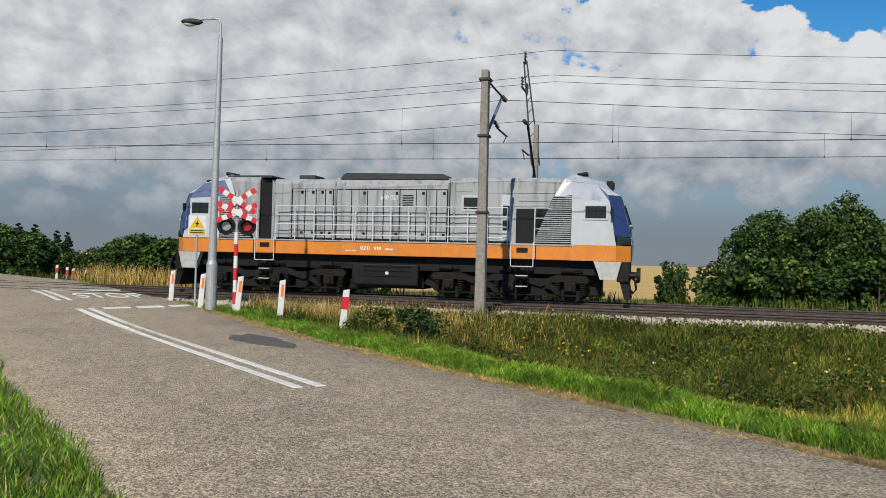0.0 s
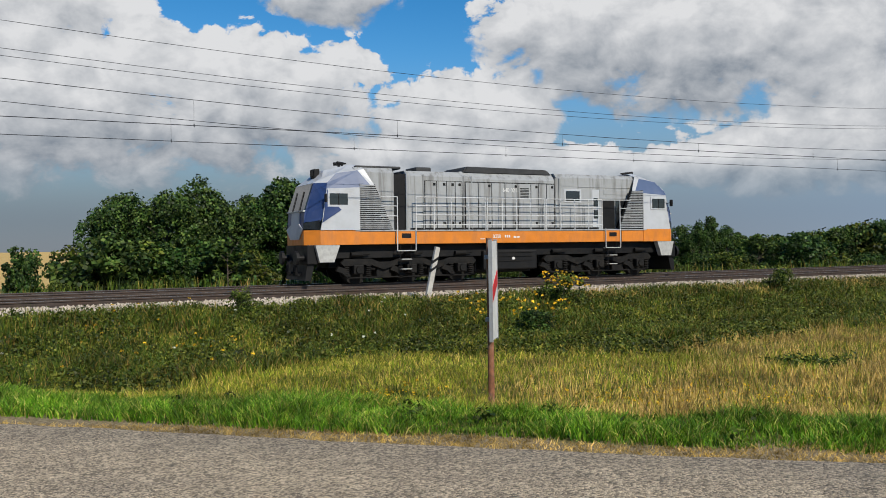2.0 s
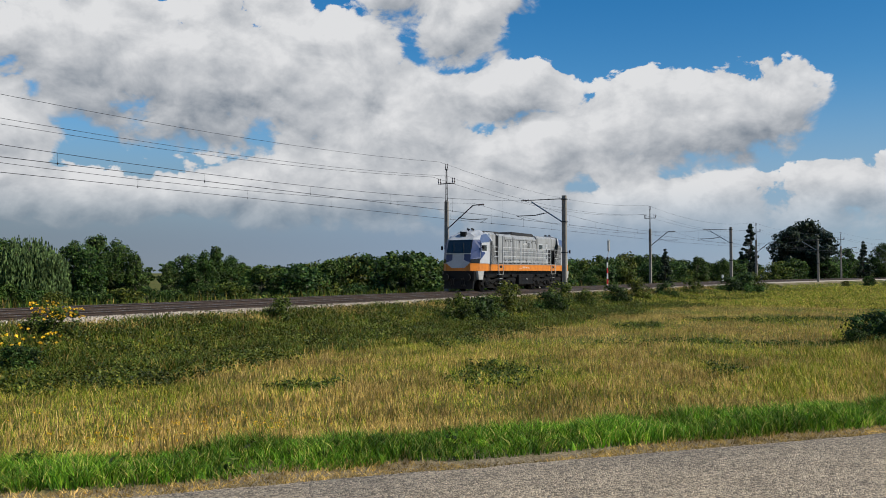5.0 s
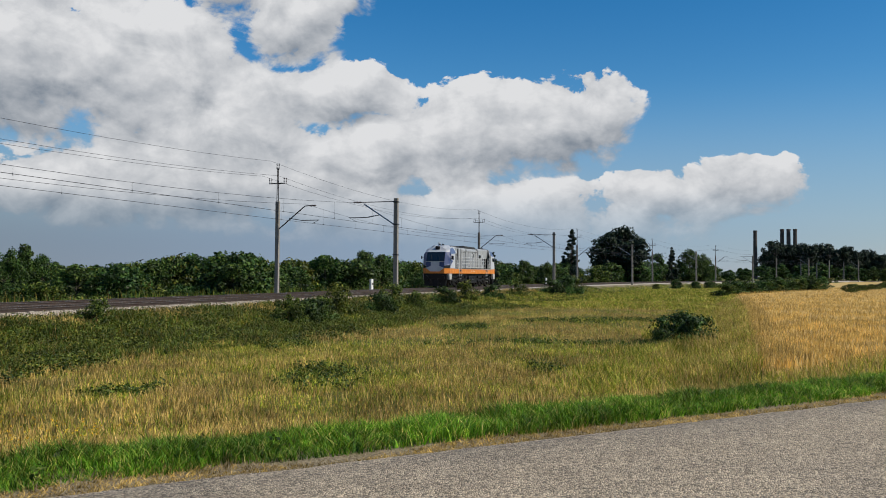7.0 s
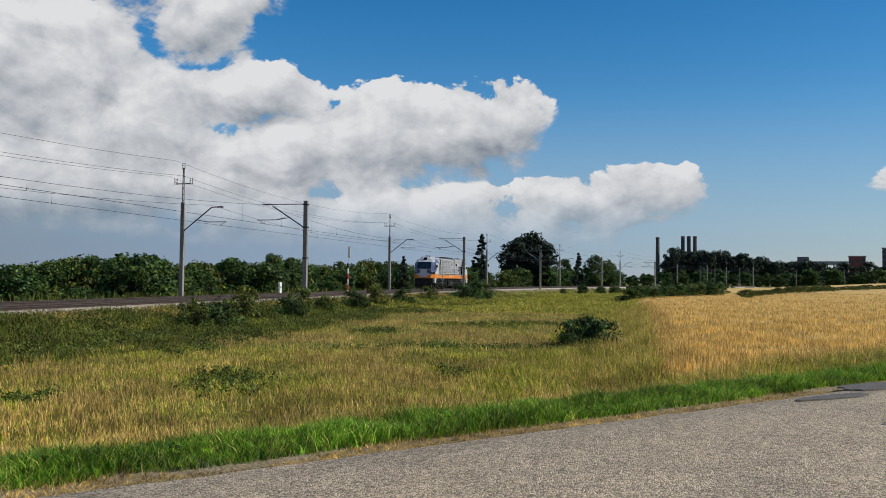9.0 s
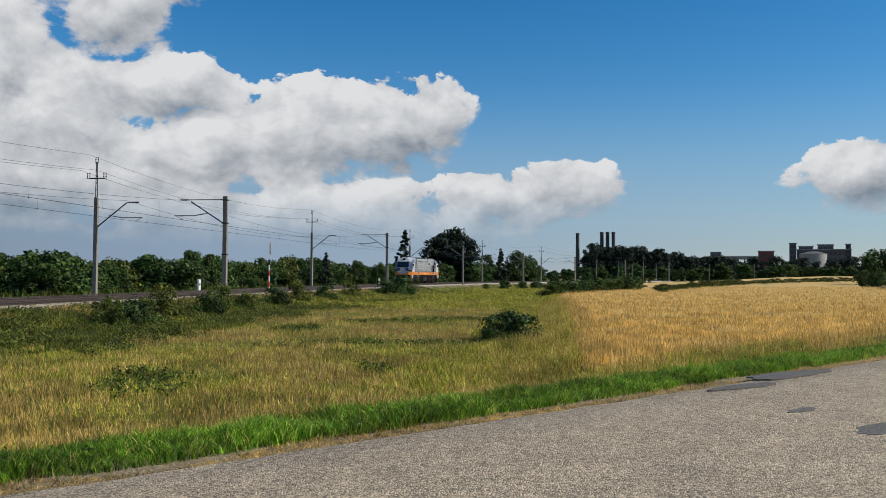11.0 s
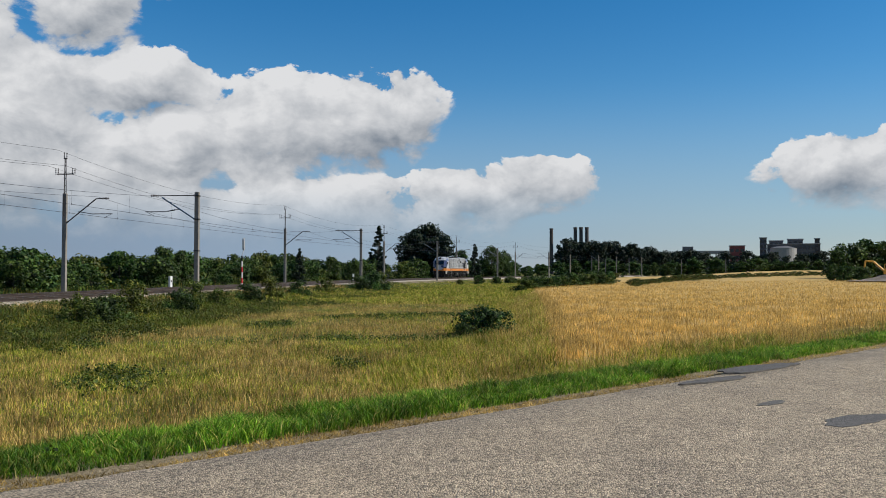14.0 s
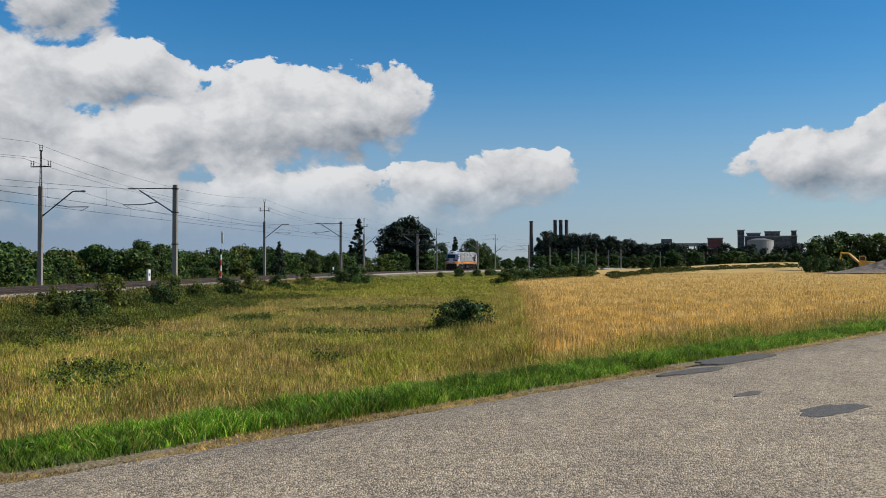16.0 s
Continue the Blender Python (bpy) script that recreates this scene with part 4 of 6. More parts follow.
def locomotive():
    loco = thing("locomotive", "grey, orange and blue diesel locomotive with streaked engine hoods", "locomotive")
    bm = bmesh.new()
    box(bm, -6.55, 6.55, -1.43, 1.43, 1.43, 1.9, 0.02)
    frame_ob = part("frame", bm, ORANGE_PAINT, loco, "scuffed orange side sill")
    bm = bmesh.new()
    box(bm, -6.6, 6.6, -1.46, 1.46, 1.9, 1.95, 0.01)
    part("walkway", bm, GREY_PAINT, loco)
    bm = bmesh.new()
    box(bm, -8.0, 8.0, -1.1, 1.1, 0.95, 1.43)
    part("underframe", bm, BLACK_PAINT, loco)
    # hoods: narrow body between the cabs
    def hood(name, x0, x1, half, top, slope, mat, label=""):
        bm = bmesh.new()
        ring = [(-half, 1.95), (-half, top - slope), (-half + slope * 0.9, top), (half - slope * 0.9, top), (half, top - slope), (half, 1.95)]
        ends = []
        for x in (x0, x1):
            ends.append([bm.verts.new((x, y, z)) for y, z in ring])
        for i in range(len(ring) - 1):
            bm.faces.new((ends[0][i], ends[1][i], ends[1][i + 1], ends[0][i + 1]))
        bm.faces.new(ends[0])
        bm.faces.new(ends[1][::-1])
        bmesh.ops.recalc_face_normals(bm, faces=bm.faces[:])
        return part(name, bm, mat, loco, label)

    W = 1.12
    hood("cab_rear_wall", -6.5, -5.0, 1.2, 4.22, 0.18, GREY_PAINT)
    hood("cooling_hood", -4.45, -2.05, W, 4.16, 0.2, GREY_PAINT, "streaked grey engine hood")
    hood("engine_hood", -2.1, 2.15, W + 0.01, 4.2, 0.3, GREY_PAINT, "streaked grey engine hood")
    hood("generator_hood", 2.2, 6.5, W, 4.22, 0.16, GREY_PAINT, "streaked grey engine hood")
    # recess core coloured black in place of the shade inside
    hood("door_recess", -5.02, -4.4, 0.75, 4.1, 0.1, BLACK_PAINT)
    bm = bmesh.new()
    prism(bm, [(-2.0, 4.12), (-1.8, 4.4), (1.9, 4.36), (2.15, 4.12)], -0.95, 0.95)
    bmesh.ops.bevel(bm, geom=bm.edges[:], offset=0.05, segments=2, affect="EDGES")
    part("fan_housing", bm, ROOF_PAINT, loco, "sooty black roof housing")
    bm = bmesh.new()
    box(bm, -3.75, -3.1, -0.5, 0.5, 4.1, 4.36, 0.05)
    part("exhaust", bm, ROOF_PAINT, loco)
    bm = bmesh.new()
    box(bm, -6.4, -4.6, -1.0, 1.0, 4.2, 4.3, 0.04)
    part("roof_hatch", bm, ROOF_PAINT, loco)
    # tall doors along the hoods, both sides
    def door(x0, x1, z0, z1, sgn, half, vent=False, latch=True):
        bm = bmesh.new()
        y0, y1 = sgn * half, sgn * (half + 0.034)
        box(bm, x0 + 0.016, x1 - 0.016, min(y0, y1), max(y0, y1), z0, z1, 0.008)
        d = part("hood_door", bm, GREY_PAINT, loco)
        if latch:
            for z in (z0 + 0.12, z1 - 0.16):
                bm = bmesh.new()
                box(bm, x1 - 0.16, x1 - 0.06, sgn * (half + 0.026), sgn * (half + 0.05), z, z + 0.1)
                part("latch", bm, BLACK_PAINT, d)
        if vent:
            for k in range(7):
                bm = bmesh.new()
                box(bm, x0 + 0.1, x1 - 0.1, sgn * (half + 0.025), sgn * (half + 0.045), 3.2 + k * 0.06, 3.23 + k * 0.06)
                part("vent_slat", bm, BLACK_PAINT, d)

    # black sheets behind the doors put the shade of their gaps into colour
    for sgn in (-1, 1):
        for x0, x1 in ((-3.72, -2.1), (-2.0, 2.12)):
            bm = bmesh.new()
            box(bm, x0, x1, min(sgn * W, sgn * (W + 0.016)), max(sgn * W, sgn * (W + 0.016)), 2.0, 3.8)
            part("gap_shade_sheet", bm, BLACK_PAINT, loco)
    edges_a = [-4.4, -3.7, -3.2, -2.78, -2.42, -2.12]
    edges_b = [-1.98, -1.42, -0.82, -0.22, 0.38, 0.98, 1.35, 1.72, 2.1]
    for sgn in (-1, 1):
        for i in range(1, len(edges_a) - 1):
            door(edges_a[i], edges_a[i + 1], 2.03, 3.78, sgn, W)
        for i in range(len(edges_b) - 1):
            door(edges_b[i], edges_b[i + 1], 2.03, 3.76, sgn, W + 0.01, vent=i == 4, latch=i % 2 == 1)
        for x in (-2.05, -1.7, 2.15, 2.35, -3.75, -4.42):
            bm = bmesh.new()
            rod(bm, (x, sgn * (W + 0.03), 2.0), (x, sgn * (W + 0.03), 4.02), 0.025, seg=6)
            part("pipe", bm, GREY_PAINT, loco)
        bm = bmesh.new()
        box(bm, -4.3, 4.3, sgn * (W + 0.0), sgn * (W + 0.03), 1.95, 2.03)
        part("kick_strip", bm, BLACK_PAINT, loco)
        # generator hood: window, plates, doorway
        for x0, x1, z0, z1, name, mat in ((2.6, 3.45, 3.05, 3.6, "vent_frame", WHITE_PAINT), (2.68, 3.36, 3.12, 3.52, "vent", GLASS), (2.5, 3.45, 2.1, 2.95, "access_panel", GREY_PAINT), (2.62, 3.2, 2.3, 2.75, "access_panel", GREY_PAINT), (3.5, 3.95, 2.1, 2.9, "access_panel", GREY_PAINT), (2.4, 3.0, 3.72, 4.02, "access_panel", GREY_PAINT), (4.0, 4.35, 2.05, 3.6, "side_door", WHITE_PAINT), (4.06, 4.29, 2.9, 3.25, "door_window", GLASS), (4.06, 4.29, 2.4, 2.75, "door_window", GLASS), (4.52, 5.15, 1.98, 3.15, "doorway", BLACK_PAINT), (5.2, 5.9, 2.0, 3.15, "doorway", GLASS), (4.4, 6.0, 3.22, 3.3, "rain_strip", GREY_PAINT), (3.3, 6.4, 3.68, 3.72, "rain_strip", GREY_PAINT), (4.6, 6.0, 3.4, 3.6, "access_panel", GREY_PAINT)):
            out = 0.018 + 0.012 * (name in ("vent", "door_window")) + 0.01 * (x0 == 2.62)
            bm = bmesh.new()
            box(bm, x0, x1, min(sgn * W, sgn * (W + out)), max(sgn * W, sgn * (W + out)), z0, z1, 0.006)
            part(name, bm, mat, loco)
        bm = bmesh.new()
        box(bm, -4.98, -4.5, sgn * 1.0, sgn * 1.12, 1.98, 4.02)
        part("doorway", bm, BLACK_PAINT, loco)
        bm = bmesh.new()
        rod(bm, (-5.0, sgn * 1.16, 1.95), (-5.0, sgn * 1.16, 4.1), 0.03, seg=6)
        rod(bm, (-4.46, sgn * 1.16, 1.95), (-4.46, sgn * 1.16, 4.1), 0.03, seg=6)
        part("door_post", bm, GREY_PAINT, loco)
        # hand rails
        y = sgn * 1.42
        for x0, x1, posts in ((-4.2, -1.25, 5), (-1.17, 1.45, 5), (1.53, 4.28, 5)):
            bm = bmesh.new()
            for z in (2.14, 2.5, 2.84, 3.16):
                rod(bm, (x0, y, z), (x1, y, z), 0.017, seg=6)
            for k in range(posts):
                x = x0 + (x1 - x0) * k / (posts - 1)
                rod(bm, (x, y, 1.93), (x, y, 3.16), 0.019, seg=6)
            part("hand_rail", bm, RAIL_PAINT, loco, "white tubular hand rail")
        for x0, x1 in ((-5.6, -4.95), (5.2, 5.75)):
            bm = bmesh.new()
            for z in (2.46, 2.82, 3.16):
                rod(bm, (x0, y, z), (x1, y, z), 0.015, seg=6)
            rod(bm, (x1 if x0 < 0 else x0, y, 1.45), (x1 if x0 < 0 else x0, y, 3.16), 0.02, seg=6)
            part("hand_rail", bm, RAIL_PAINT, loco, "white tubular hand rail")
        # step wells with ladders
        for x0, x1 in ((-4.98, -4.24), (4.42, 5.18)):
            bm = bmesh.new()
            box(bm, x0 + 0.04, x1 - 0.04, min(sgn * 1.43, sgn * 1.445), max(sgn * 1.43, sgn * 1.445), 1.45, 1.93, 0.004)
            box(bm, (x0 + x1) / 2 - 0.22, (x0 + x1) / 2 + 0.22, sgn * 1.44, sgn * 1.45, 1.6, 1.85)
            well = part("step_plate", bm, ORANGE_PAINT, loco)
            # black plate laid on top, standing in for the shaded step opening
            bm = bmesh.new()
            box(bm, (x0 + x1) / 2 - 0.19, (x0 + x1) / 2 + 0.19, sgn * 1.445, sgn * 1.456, 1.65, 1.82)
            part("hole_shade", bm, BLACK_PAINT, well)
            for x in (x0, x1):
                bm = bmesh.new()
                rod(bm, (x, sgn * 1.47, 1.2), (x, sgn * 1.47, 2.0), 0.018, seg=6)
                part("grab_bar", bm, RAIL_PAINT, well)
            for z, k in ((1.17, 0.37), (0.86, 0.2), (0.5, 0.2)):
                bm = bmesh.new()
                xm = (x0 + x1) / 2
                box(bm, xm - k, xm + k, sgn * 1.28, sgn * 1.48, z, z + 0.035, 0.008)
                part("step", bm, STEP_STEEL, well)
            bm = bmesh.new()
            for q in (-0.21, 0.21):
                rod(bm, ((x0 + x1) / 2 + q, sgn * 1.38, 0.5), ((x0 + x1) / 2 + q, sgn * 1.38, 1.43), 0.015, seg=5)
            part("ladder_side", bm, BLACK_PAINT, well)
        # sill joints
        for x in (-4.2, 4.35, -5.05, 5.25):
            bm = bmesh.new()
            box(bm, x - 0.015, x + 0.015, min(sgn * 1.43, sgn * 1.436), max(sgn * 1.43, sgn * 1.436), 1.44, 1.9)
            part("joint", bm, BLACK_PAINT, frame_ob)
        # fuel tank and boxes
        bm = bmesh.new()
        box(bm, -1.3, 1.15, min(sgn * 0.6, sgn * 1.3), max(sgn * 0.6, sgn * 1.3), 0.4, 1.15, 0.05)
        tank = part("fuel_tank", bm, BLACK_PAINT, loco, "black ribbed fuel tank")
        for z in (0.72, 0.9, 1.05):
            bm = bmesh.new()
            box(bm, -0.85, 0.9, min(sgn * 1.29, sgn * 1.33), max(sgn * 1.29, sgn * 1.33), z, z + 0.035)
            part("rib", bm, BOGIE_STEEL, tank)
        bm = bmesh.new()
        box(bm, -0.03, 0.08, min(sgn * 1.3, sgn * 1.34), max(sgn * 1.3, sgn * 1.34), 0.78, 0.88)
        part("gauge", bm, SIGN_WHITE, tank)
    bm = bmesh.new()
    box(bm, -1.35, 1.2, -0.7, 0.7, 0.28, 1.0, 0.05)
    part("battery_box", bm, BLACK_PAINT, loco)
    # writing on the camera's side
    lettering("640 021", 0.24, 0.0, -W - 0.052, 3.42, loco, "fleet_lettering", 0.85)
    for x0, x1, z0, z1 in ((-0.95, -0.6, 1.74, 1.755), (-0.95, -0.6, 1.63, 1.645), (-0.95, -0.935, 1.63, 1.755), (-0.615, -0.6, 1.63, 1.755), (-0.9, -0.86, 1.65, 1.73), (-0.8, -0.76, 1.65, 1.73), (-0.7, -0.66, 1.65, 1.73), (-0.42, -0.36, 1.64, 1.74), (-0.33, -0.27, 1.64, 1.74), (-0.24, -0.18, 1.64, 1.74), (-0.02, 0.1, 1.63, 1.69), (0.13, 0.25, 1.63, 1.69), (-1.5, -1.3, 1.58, 1.61), (-1.25, -1.1, 1.58, 1.61)):
        bm = bmesh.new()
        box(bm, x0, x1, -1.438, -1.43, z0, z1)
        part("sill_writing", bm, SIGN_WHITE, frame_ob, "small white writing")
    for e in (-1, 1):
        cab(loco, e)
    wheels = []
    for e in (-1, 1):
        b = thing_part("bogie", loco, "dark three-axle bogie with coil springs")
        cx = e * 4.3
        for sgn in (-1, 1):
            y0, y1 = sgn * 0.98, sgn * 1.16
            bm = bmesh.new()
            arch = [(-2.75, 0.78), (-2.6, 0.92), (-1.6, 0.92), (-1.3, 0.8), (-0.8, 0.8), (-0.5, 0.92), (0.5, 0.92), (0.8, 0.8), (1.3, 0.8), (1.6, 0.92), (2.6, 0.92), (2.75, 0.78), (2.6, 0.62), (2.2, 0.7), (1.6, 0.7), (1.1, 0.52), (0.5, 0.7), (-0.5, 0.7), (-1.1, 0.52), (-1.6, 0.7), (-2.2, 0.7), (-2.6, 0.62)]
            prism(bm, [(cx + x, z) for x, z in arch], min(y0, y1), max(y0, y1))
            part("side_frame", bm, BOGIE_STEEL, b)
            for ax in (-2.1, 0.0, 2.1):
                bm = bmesh.new()
                x = cx + ax
                box(bm, x - 0.2, x + 0.2, min(sgn * 1.0, sgn * 1.26), max(sgn * 1.0, sgn * 1.26), 0.36, 0.7, 0.04)
                rod(bm, (x, sgn * 1.24, 0.52), (x, sgn * 1.32, 0.52), 0.14, 0.12, 12)
                part("axle_box", bm, BOGIE_STEEL, b)
                for q in (-0.42, 0.42):
                    bm = bmesh.new()
                    coil(bm, x + q, sgn * 1.1, 0.27, 0.7)
                    part("coil_spring", bm, BOGIE_STEEL, b)
                bm = bmesh.new()
                prism(bm, [(x - 0.75, 0.66), (x - 0.45, 0.56), (x - 0.3, 0.3), (x - 0.44, 0.26), (x - 0.62, 0.42), (x - 0.85, 0.5)], min(sgn * 1.02, sgn * 1.2), max(sgn * 1.02, sgn * 1.2))
                part("brake_lever", bm, BOGIE_STEEL, b)
                bm = bmesh.new()
                rod(bm, (x - 0.3, sgn * 1.22, 1.08), (x + 0.15, sgn * 1.22, 1.08), 0.085, seg=10)
                rod(bm, (x + 0.15, sgn * 1.22, 1.08), (x + 0.42, sgn * 1.22, 1.1), 0.03, seg=6)
                part("brake_cylinder", bm, BOGIE_STEEL, b)
        for sgn in (-1, 1):
            # black plate added inside the bogie side to block light from behind
            bm = bmesh.new()
            prism(bm, [(cx - 2.7, 0.95), (cx + 2.7, 0.95), (cx + 2.6, 0.5), (cx + 2.1, 0.2), (cx - 2.1, 0.2), (cx - 2.6, 0.5)], min(sgn * 0.5, sgn * 0.56), max(sgn * 0.5, sgn * 0.56))
            part("light_block_plate", bm, BLACK_PAINT, b)
            for ax in (-1.05, 1.05):
                bm = bmesh.new()
                box(bm, cx + ax - 0.3, cx + ax + 0.3, min(sgn * 0.9, sgn * 1.05), max(sgn * 0.9, sgn * 1.05), 0.22, 0.62, 0.05)
                part("sand_box", bm, BOGIE_STEEL, b)
            bm = bmesh.new()
            rod(bm, (cx - 2.5, sgn * 1.12, 0.24), (cx + 2.5, sgn * 1.12, 0.24), 0.03, seg=6)
            part("brake_rod", bm, BOGIE_STEEL, b)
        for ax in (-2.1, 0.0, 2.1):
            bm = bmesh.new()
            box(bm, cx + ax + 0.12, cx + ax + 1.0, -0.6, 0.6, 0.2, 0.9, 0.08)
            part("traction_motor", bm, BLACK_PAINT, b)
            bm = bmesh.new()
            box(bm, cx + ax - 0.95, cx + ax + 0.95, -0.62, 0.62, 0.6, 1.0, 0.04)
            part("bolster", bm, BLACK_PAINT, b)
            w = thing_part("wheelset", loco)
            w.location = (cx + ax, 0, 0.52)
            for sgn in (-1, 1):
                bm = bmesh.new()
                rod(bm, (0, sgn * 0.7, 0), (0, sgn * 0.83, 0), 0.52, 0.52, 32)
                rod(bm, (0, sgn * 0.66, 0), (0, sgn * 0.7, 0), 0.55, 0.55, 32)
                part("wheel", bm, BOGIE_STEEL, w)
            bm = bmesh.new()
            rod(bm, (0, -0.95, 0), (0, 0.95, 0), 0.09, seg=12)
            part("axle", bm, BOGIE_STEEL, w)
            wheels.append(w)
    return loco, wheels


LOCO, WHEELSETS = locomotive()


# ---- trees and bushes ----
def leaf_cloud(centres, radii, per, size, seed, flat=0.8, droop=0.0):
    """Leaves in clumps: quads thrown round each centre."""
    r = np.random.default_rng(seed)
    centres, radii = np.repeat(centres, per, 0), np.repeat(radii, per)
    d = r.normal(size=(len(centres), 3))
    d /= np.linalg.norm(d, axis=1)[:, None]
    d[:, 2] *= flat
    p = centres + d * (radii * r.uniform(0.35, 1.0, len(centres)) ** 0.6)[:, None]
    nrm = d + r.normal(0, 0.55, d.shape) + [0, 0, 0.35]
    nrm /= np.linalg.norm(nrm, axis=1)[:, None]
    u = np.cross(nrm, r.normal(size=d.shape))
    u /= np.linalg.norm(u, axis=1)[:, None]
    v = np.cross(nrm, u)
    if droop:
        v = v * (1 - droop) + np.array([0, 0, -1]) * droop * 2.2
    k = (size * r.uniform(0.6, 1.4, len(p)))[:, None]
    quad = np.stack([p - u * k * 0.5, p + v * k * 0.6, p + u * k * 0.5, p - v * k * 0.6], 1)
    return quad.reshape(-1, 3), np.arange(len(p) * 4).reshape(-1, 4)


def plant(name, trunk_h, spread, height, clumps, per, size, mat, seed, shape="round", trunk_r=0.14):
    """A tree or bush of one's own mesh: trunk with limbs, and a crown of small leaves."""
    r = random.Random(seed)
    root = new(name)
    bm = bmesh.new()
    top = height * (0.95 if shape in ("spruce", "gaunt") else 0.75)
    rod(bm, (0, 0, -0.4), (0, 0, top), trunk_r, trunk_r * 0.25, 8)
    cs, rs = [], []
    for i in range(clumps):
        k = r.random()
        a = r.uniform(0, 2 * math.pi)
        if shape in ("spruce", "gaunt"):
            z = trunk_h + (height - trunk_h) * k
            reach = spread * (1 - k) ** 0.8 * (1.0 if shape == "spruce" else r.uniform(0.5, 1.1)) + 0.08
            q = reach * r.uniform(0.3, 1.0)
            c = (q * math.cos(a), q * math.sin(a), z - 0.15 * q)
            rad = max(0.12, (0.34 if shape == "spruce" else 0.22) * spread * (1 - k * 0.7))
        else:
            zc = r.uniform(-1, 1)
            lim = math.sqrt(max(0.05, 1 - zc * zc)) if shape != "bush" else math.sqrt(max(0.12, 1 - max(0, zc) ** 2))
            q = spread * lim * math.sqrt(r.random()) * r.uniform(0.8, 1.12)
            mid, half = (trunk_h + height) / 2, (height - trunk_h) / 2
            c = (q * math.cos(a), q * math.sin(a), mid + half * zc * r.uniform(0.85, 1.05))
            rad = spread * r.uniform(0.2, 0.4)
        cs.append(c)
        rs.append(rad)
        if i % 3 == 0:
            start = min(c[2] * 0.7, top)
            rod(bm, (0, 0, max(0.1, start)), c, trunk_r * 0.3, 0.012, 5)
    wood = part("trunk", bm, BARK, root)
    v, f = leaf_cloud(np.array(cs), np.array(rs), per, size, seed, 0.55 if shape in ("spruce", "gaunt") else 0.85, 0.75 if shape == "willow" else 0.0)
    crown = sheet("crown", v, f, mat)
    crown.parent = root
    return root


def willow(name, spread, height, seed):
    """A weeping crown: hanging strands of narrow leaves."""
    r = np.random.default_rng(seed)
    root = new(name)
    bm = bmesh.new()
    rod(bm, (0, 0, -0.4), (0, 0, height * 0.7), 0.22, 0.1, 8)
    for i in range(9):
        a = i * 0.7
        rod(bm, (0, 0, height * 0.4), (spread * 0.6 * math.cos(a), spread * 0.6 * math.sin(a), height * 0.85), 0.07, 0.02, 5)
    part("trunk", bm, BARK, root)
    vs = []
    for i in range(420):
        a, q = r.uniform(0, 6.28), spread * math.sqrt(r.random())
        z0 = height * (1 - 0.35 * (q / spread) ** 2) * r.uniform(0.85, 1.02)
        n = int(r.integers(14, 30))
        lng = z0 * r.uniform(0.45, 0.85)
        k = np.linspace(0, 1, n)
        out = q + 0.25 * k
        px, py = out * math.cos(a) + r.normal(0, 0.07, n), out * math.sin(a) + r.normal(0, 0.07, n)
        pz = z0 - lng * k
        w = 0.06
        b = r.uniform(0, 6.28, n)
        dx, dy = w * np.cos(b), w * np.sin(b)
        vs.append(np.stack([np.stack([px - dx, py - dy, pz], -1), np.stack([px, py, pz + 0.13], -1), np.stack([px + dx, py + dy, pz], -1), np.stack([px, py, pz - 0.2], -1)], 1).reshape(-1, 3))
    v = np.concatenate(vs)
    crown = sheet("crown", v, np.arange(len(v)).reshape(-1, 4), LEAF_WILLOW)
    crown.parent = root
    return root


TREES = [plant("tree", 1.0, 2.5, 7.2, 76, 130, 0.18, LEAF_GREEN, 11), plant("tree", 0.8, 2.2, 6.6, 70, 130, 0.18, LEAF_GREEN, 12), plant("tree", 0.6, 2.8, 7.6, 84, 130, 0.18, LEAF_GREEN, 13), plant("tree", 0.5, 1.9, 6.0, 62, 130, 0.18, LEAF_GREEN, 14)]
FAR_TREES = [plant("tree", 0.4, 2.5, 7.2, 40, 64, 0.36, LEAF_GREEN, 15), plant("tree", 0.3, 2.2, 6.6, 36, 64, 0.36, LEAF_GREEN, 16), plant("tree", 0.3, 2.8, 7.6, 44, 64, 0.36, LEAF_GREEN, 17), plant("tree", 0.3, 1.9, 6.0, 32, 64, 0.36, LEAF_GREEN, 18)]
BUSHES = [plant("bush", 0.0, 1.5, 2.4, 42, 64, 0.15, LEAF_BUSH, 21, "bush", 0.04), plant("bush", 0.0, 1.2, 3.0, 42, 64, 0.15, LEAF_GREEN, 22, "bush", 0.05), plant("bush", 0.0, 1.9, 2.8, 48, 64, 0.17, LEAF_GREEN, 23, "bush", 0.05), plant("bush", 0.0, 0.75, 1.1, 34, 90, 0.06, LEAF_BUSH, 24, "bush", 0.02), plant("bush", 0.0, 0.9, 0.95, 36, 90, 0.065, LEAF_GREEN, 25, "bush", 0.02)]
FAR_BUSHES = [plant("bush", 0.0, 1.5, 2.4, 60, 60, 0.13, LEAF_BUSH, 26, "bush", 0.04), plant("bush", 0.0, 1.2, 3.0, 60, 60, 0.13, LEAF_GREEN, 27, "bush", 0.05), plant("bush", 0.0, 1.9, 2.8, 70, 60, 0.14, LEAF_GREEN, 28, "bush", 0.05)]
PINES = [plant("pine_tree", 2.0, 3.6, 10.5, 64, 80, 0.32, LEAF_DARK, 31, "round", 0.25), plant("pine_tree", 1.5, 3.0, 9.0, 56, 80, 0.32, LEAF_DARK, 32, "round", 0.22)]
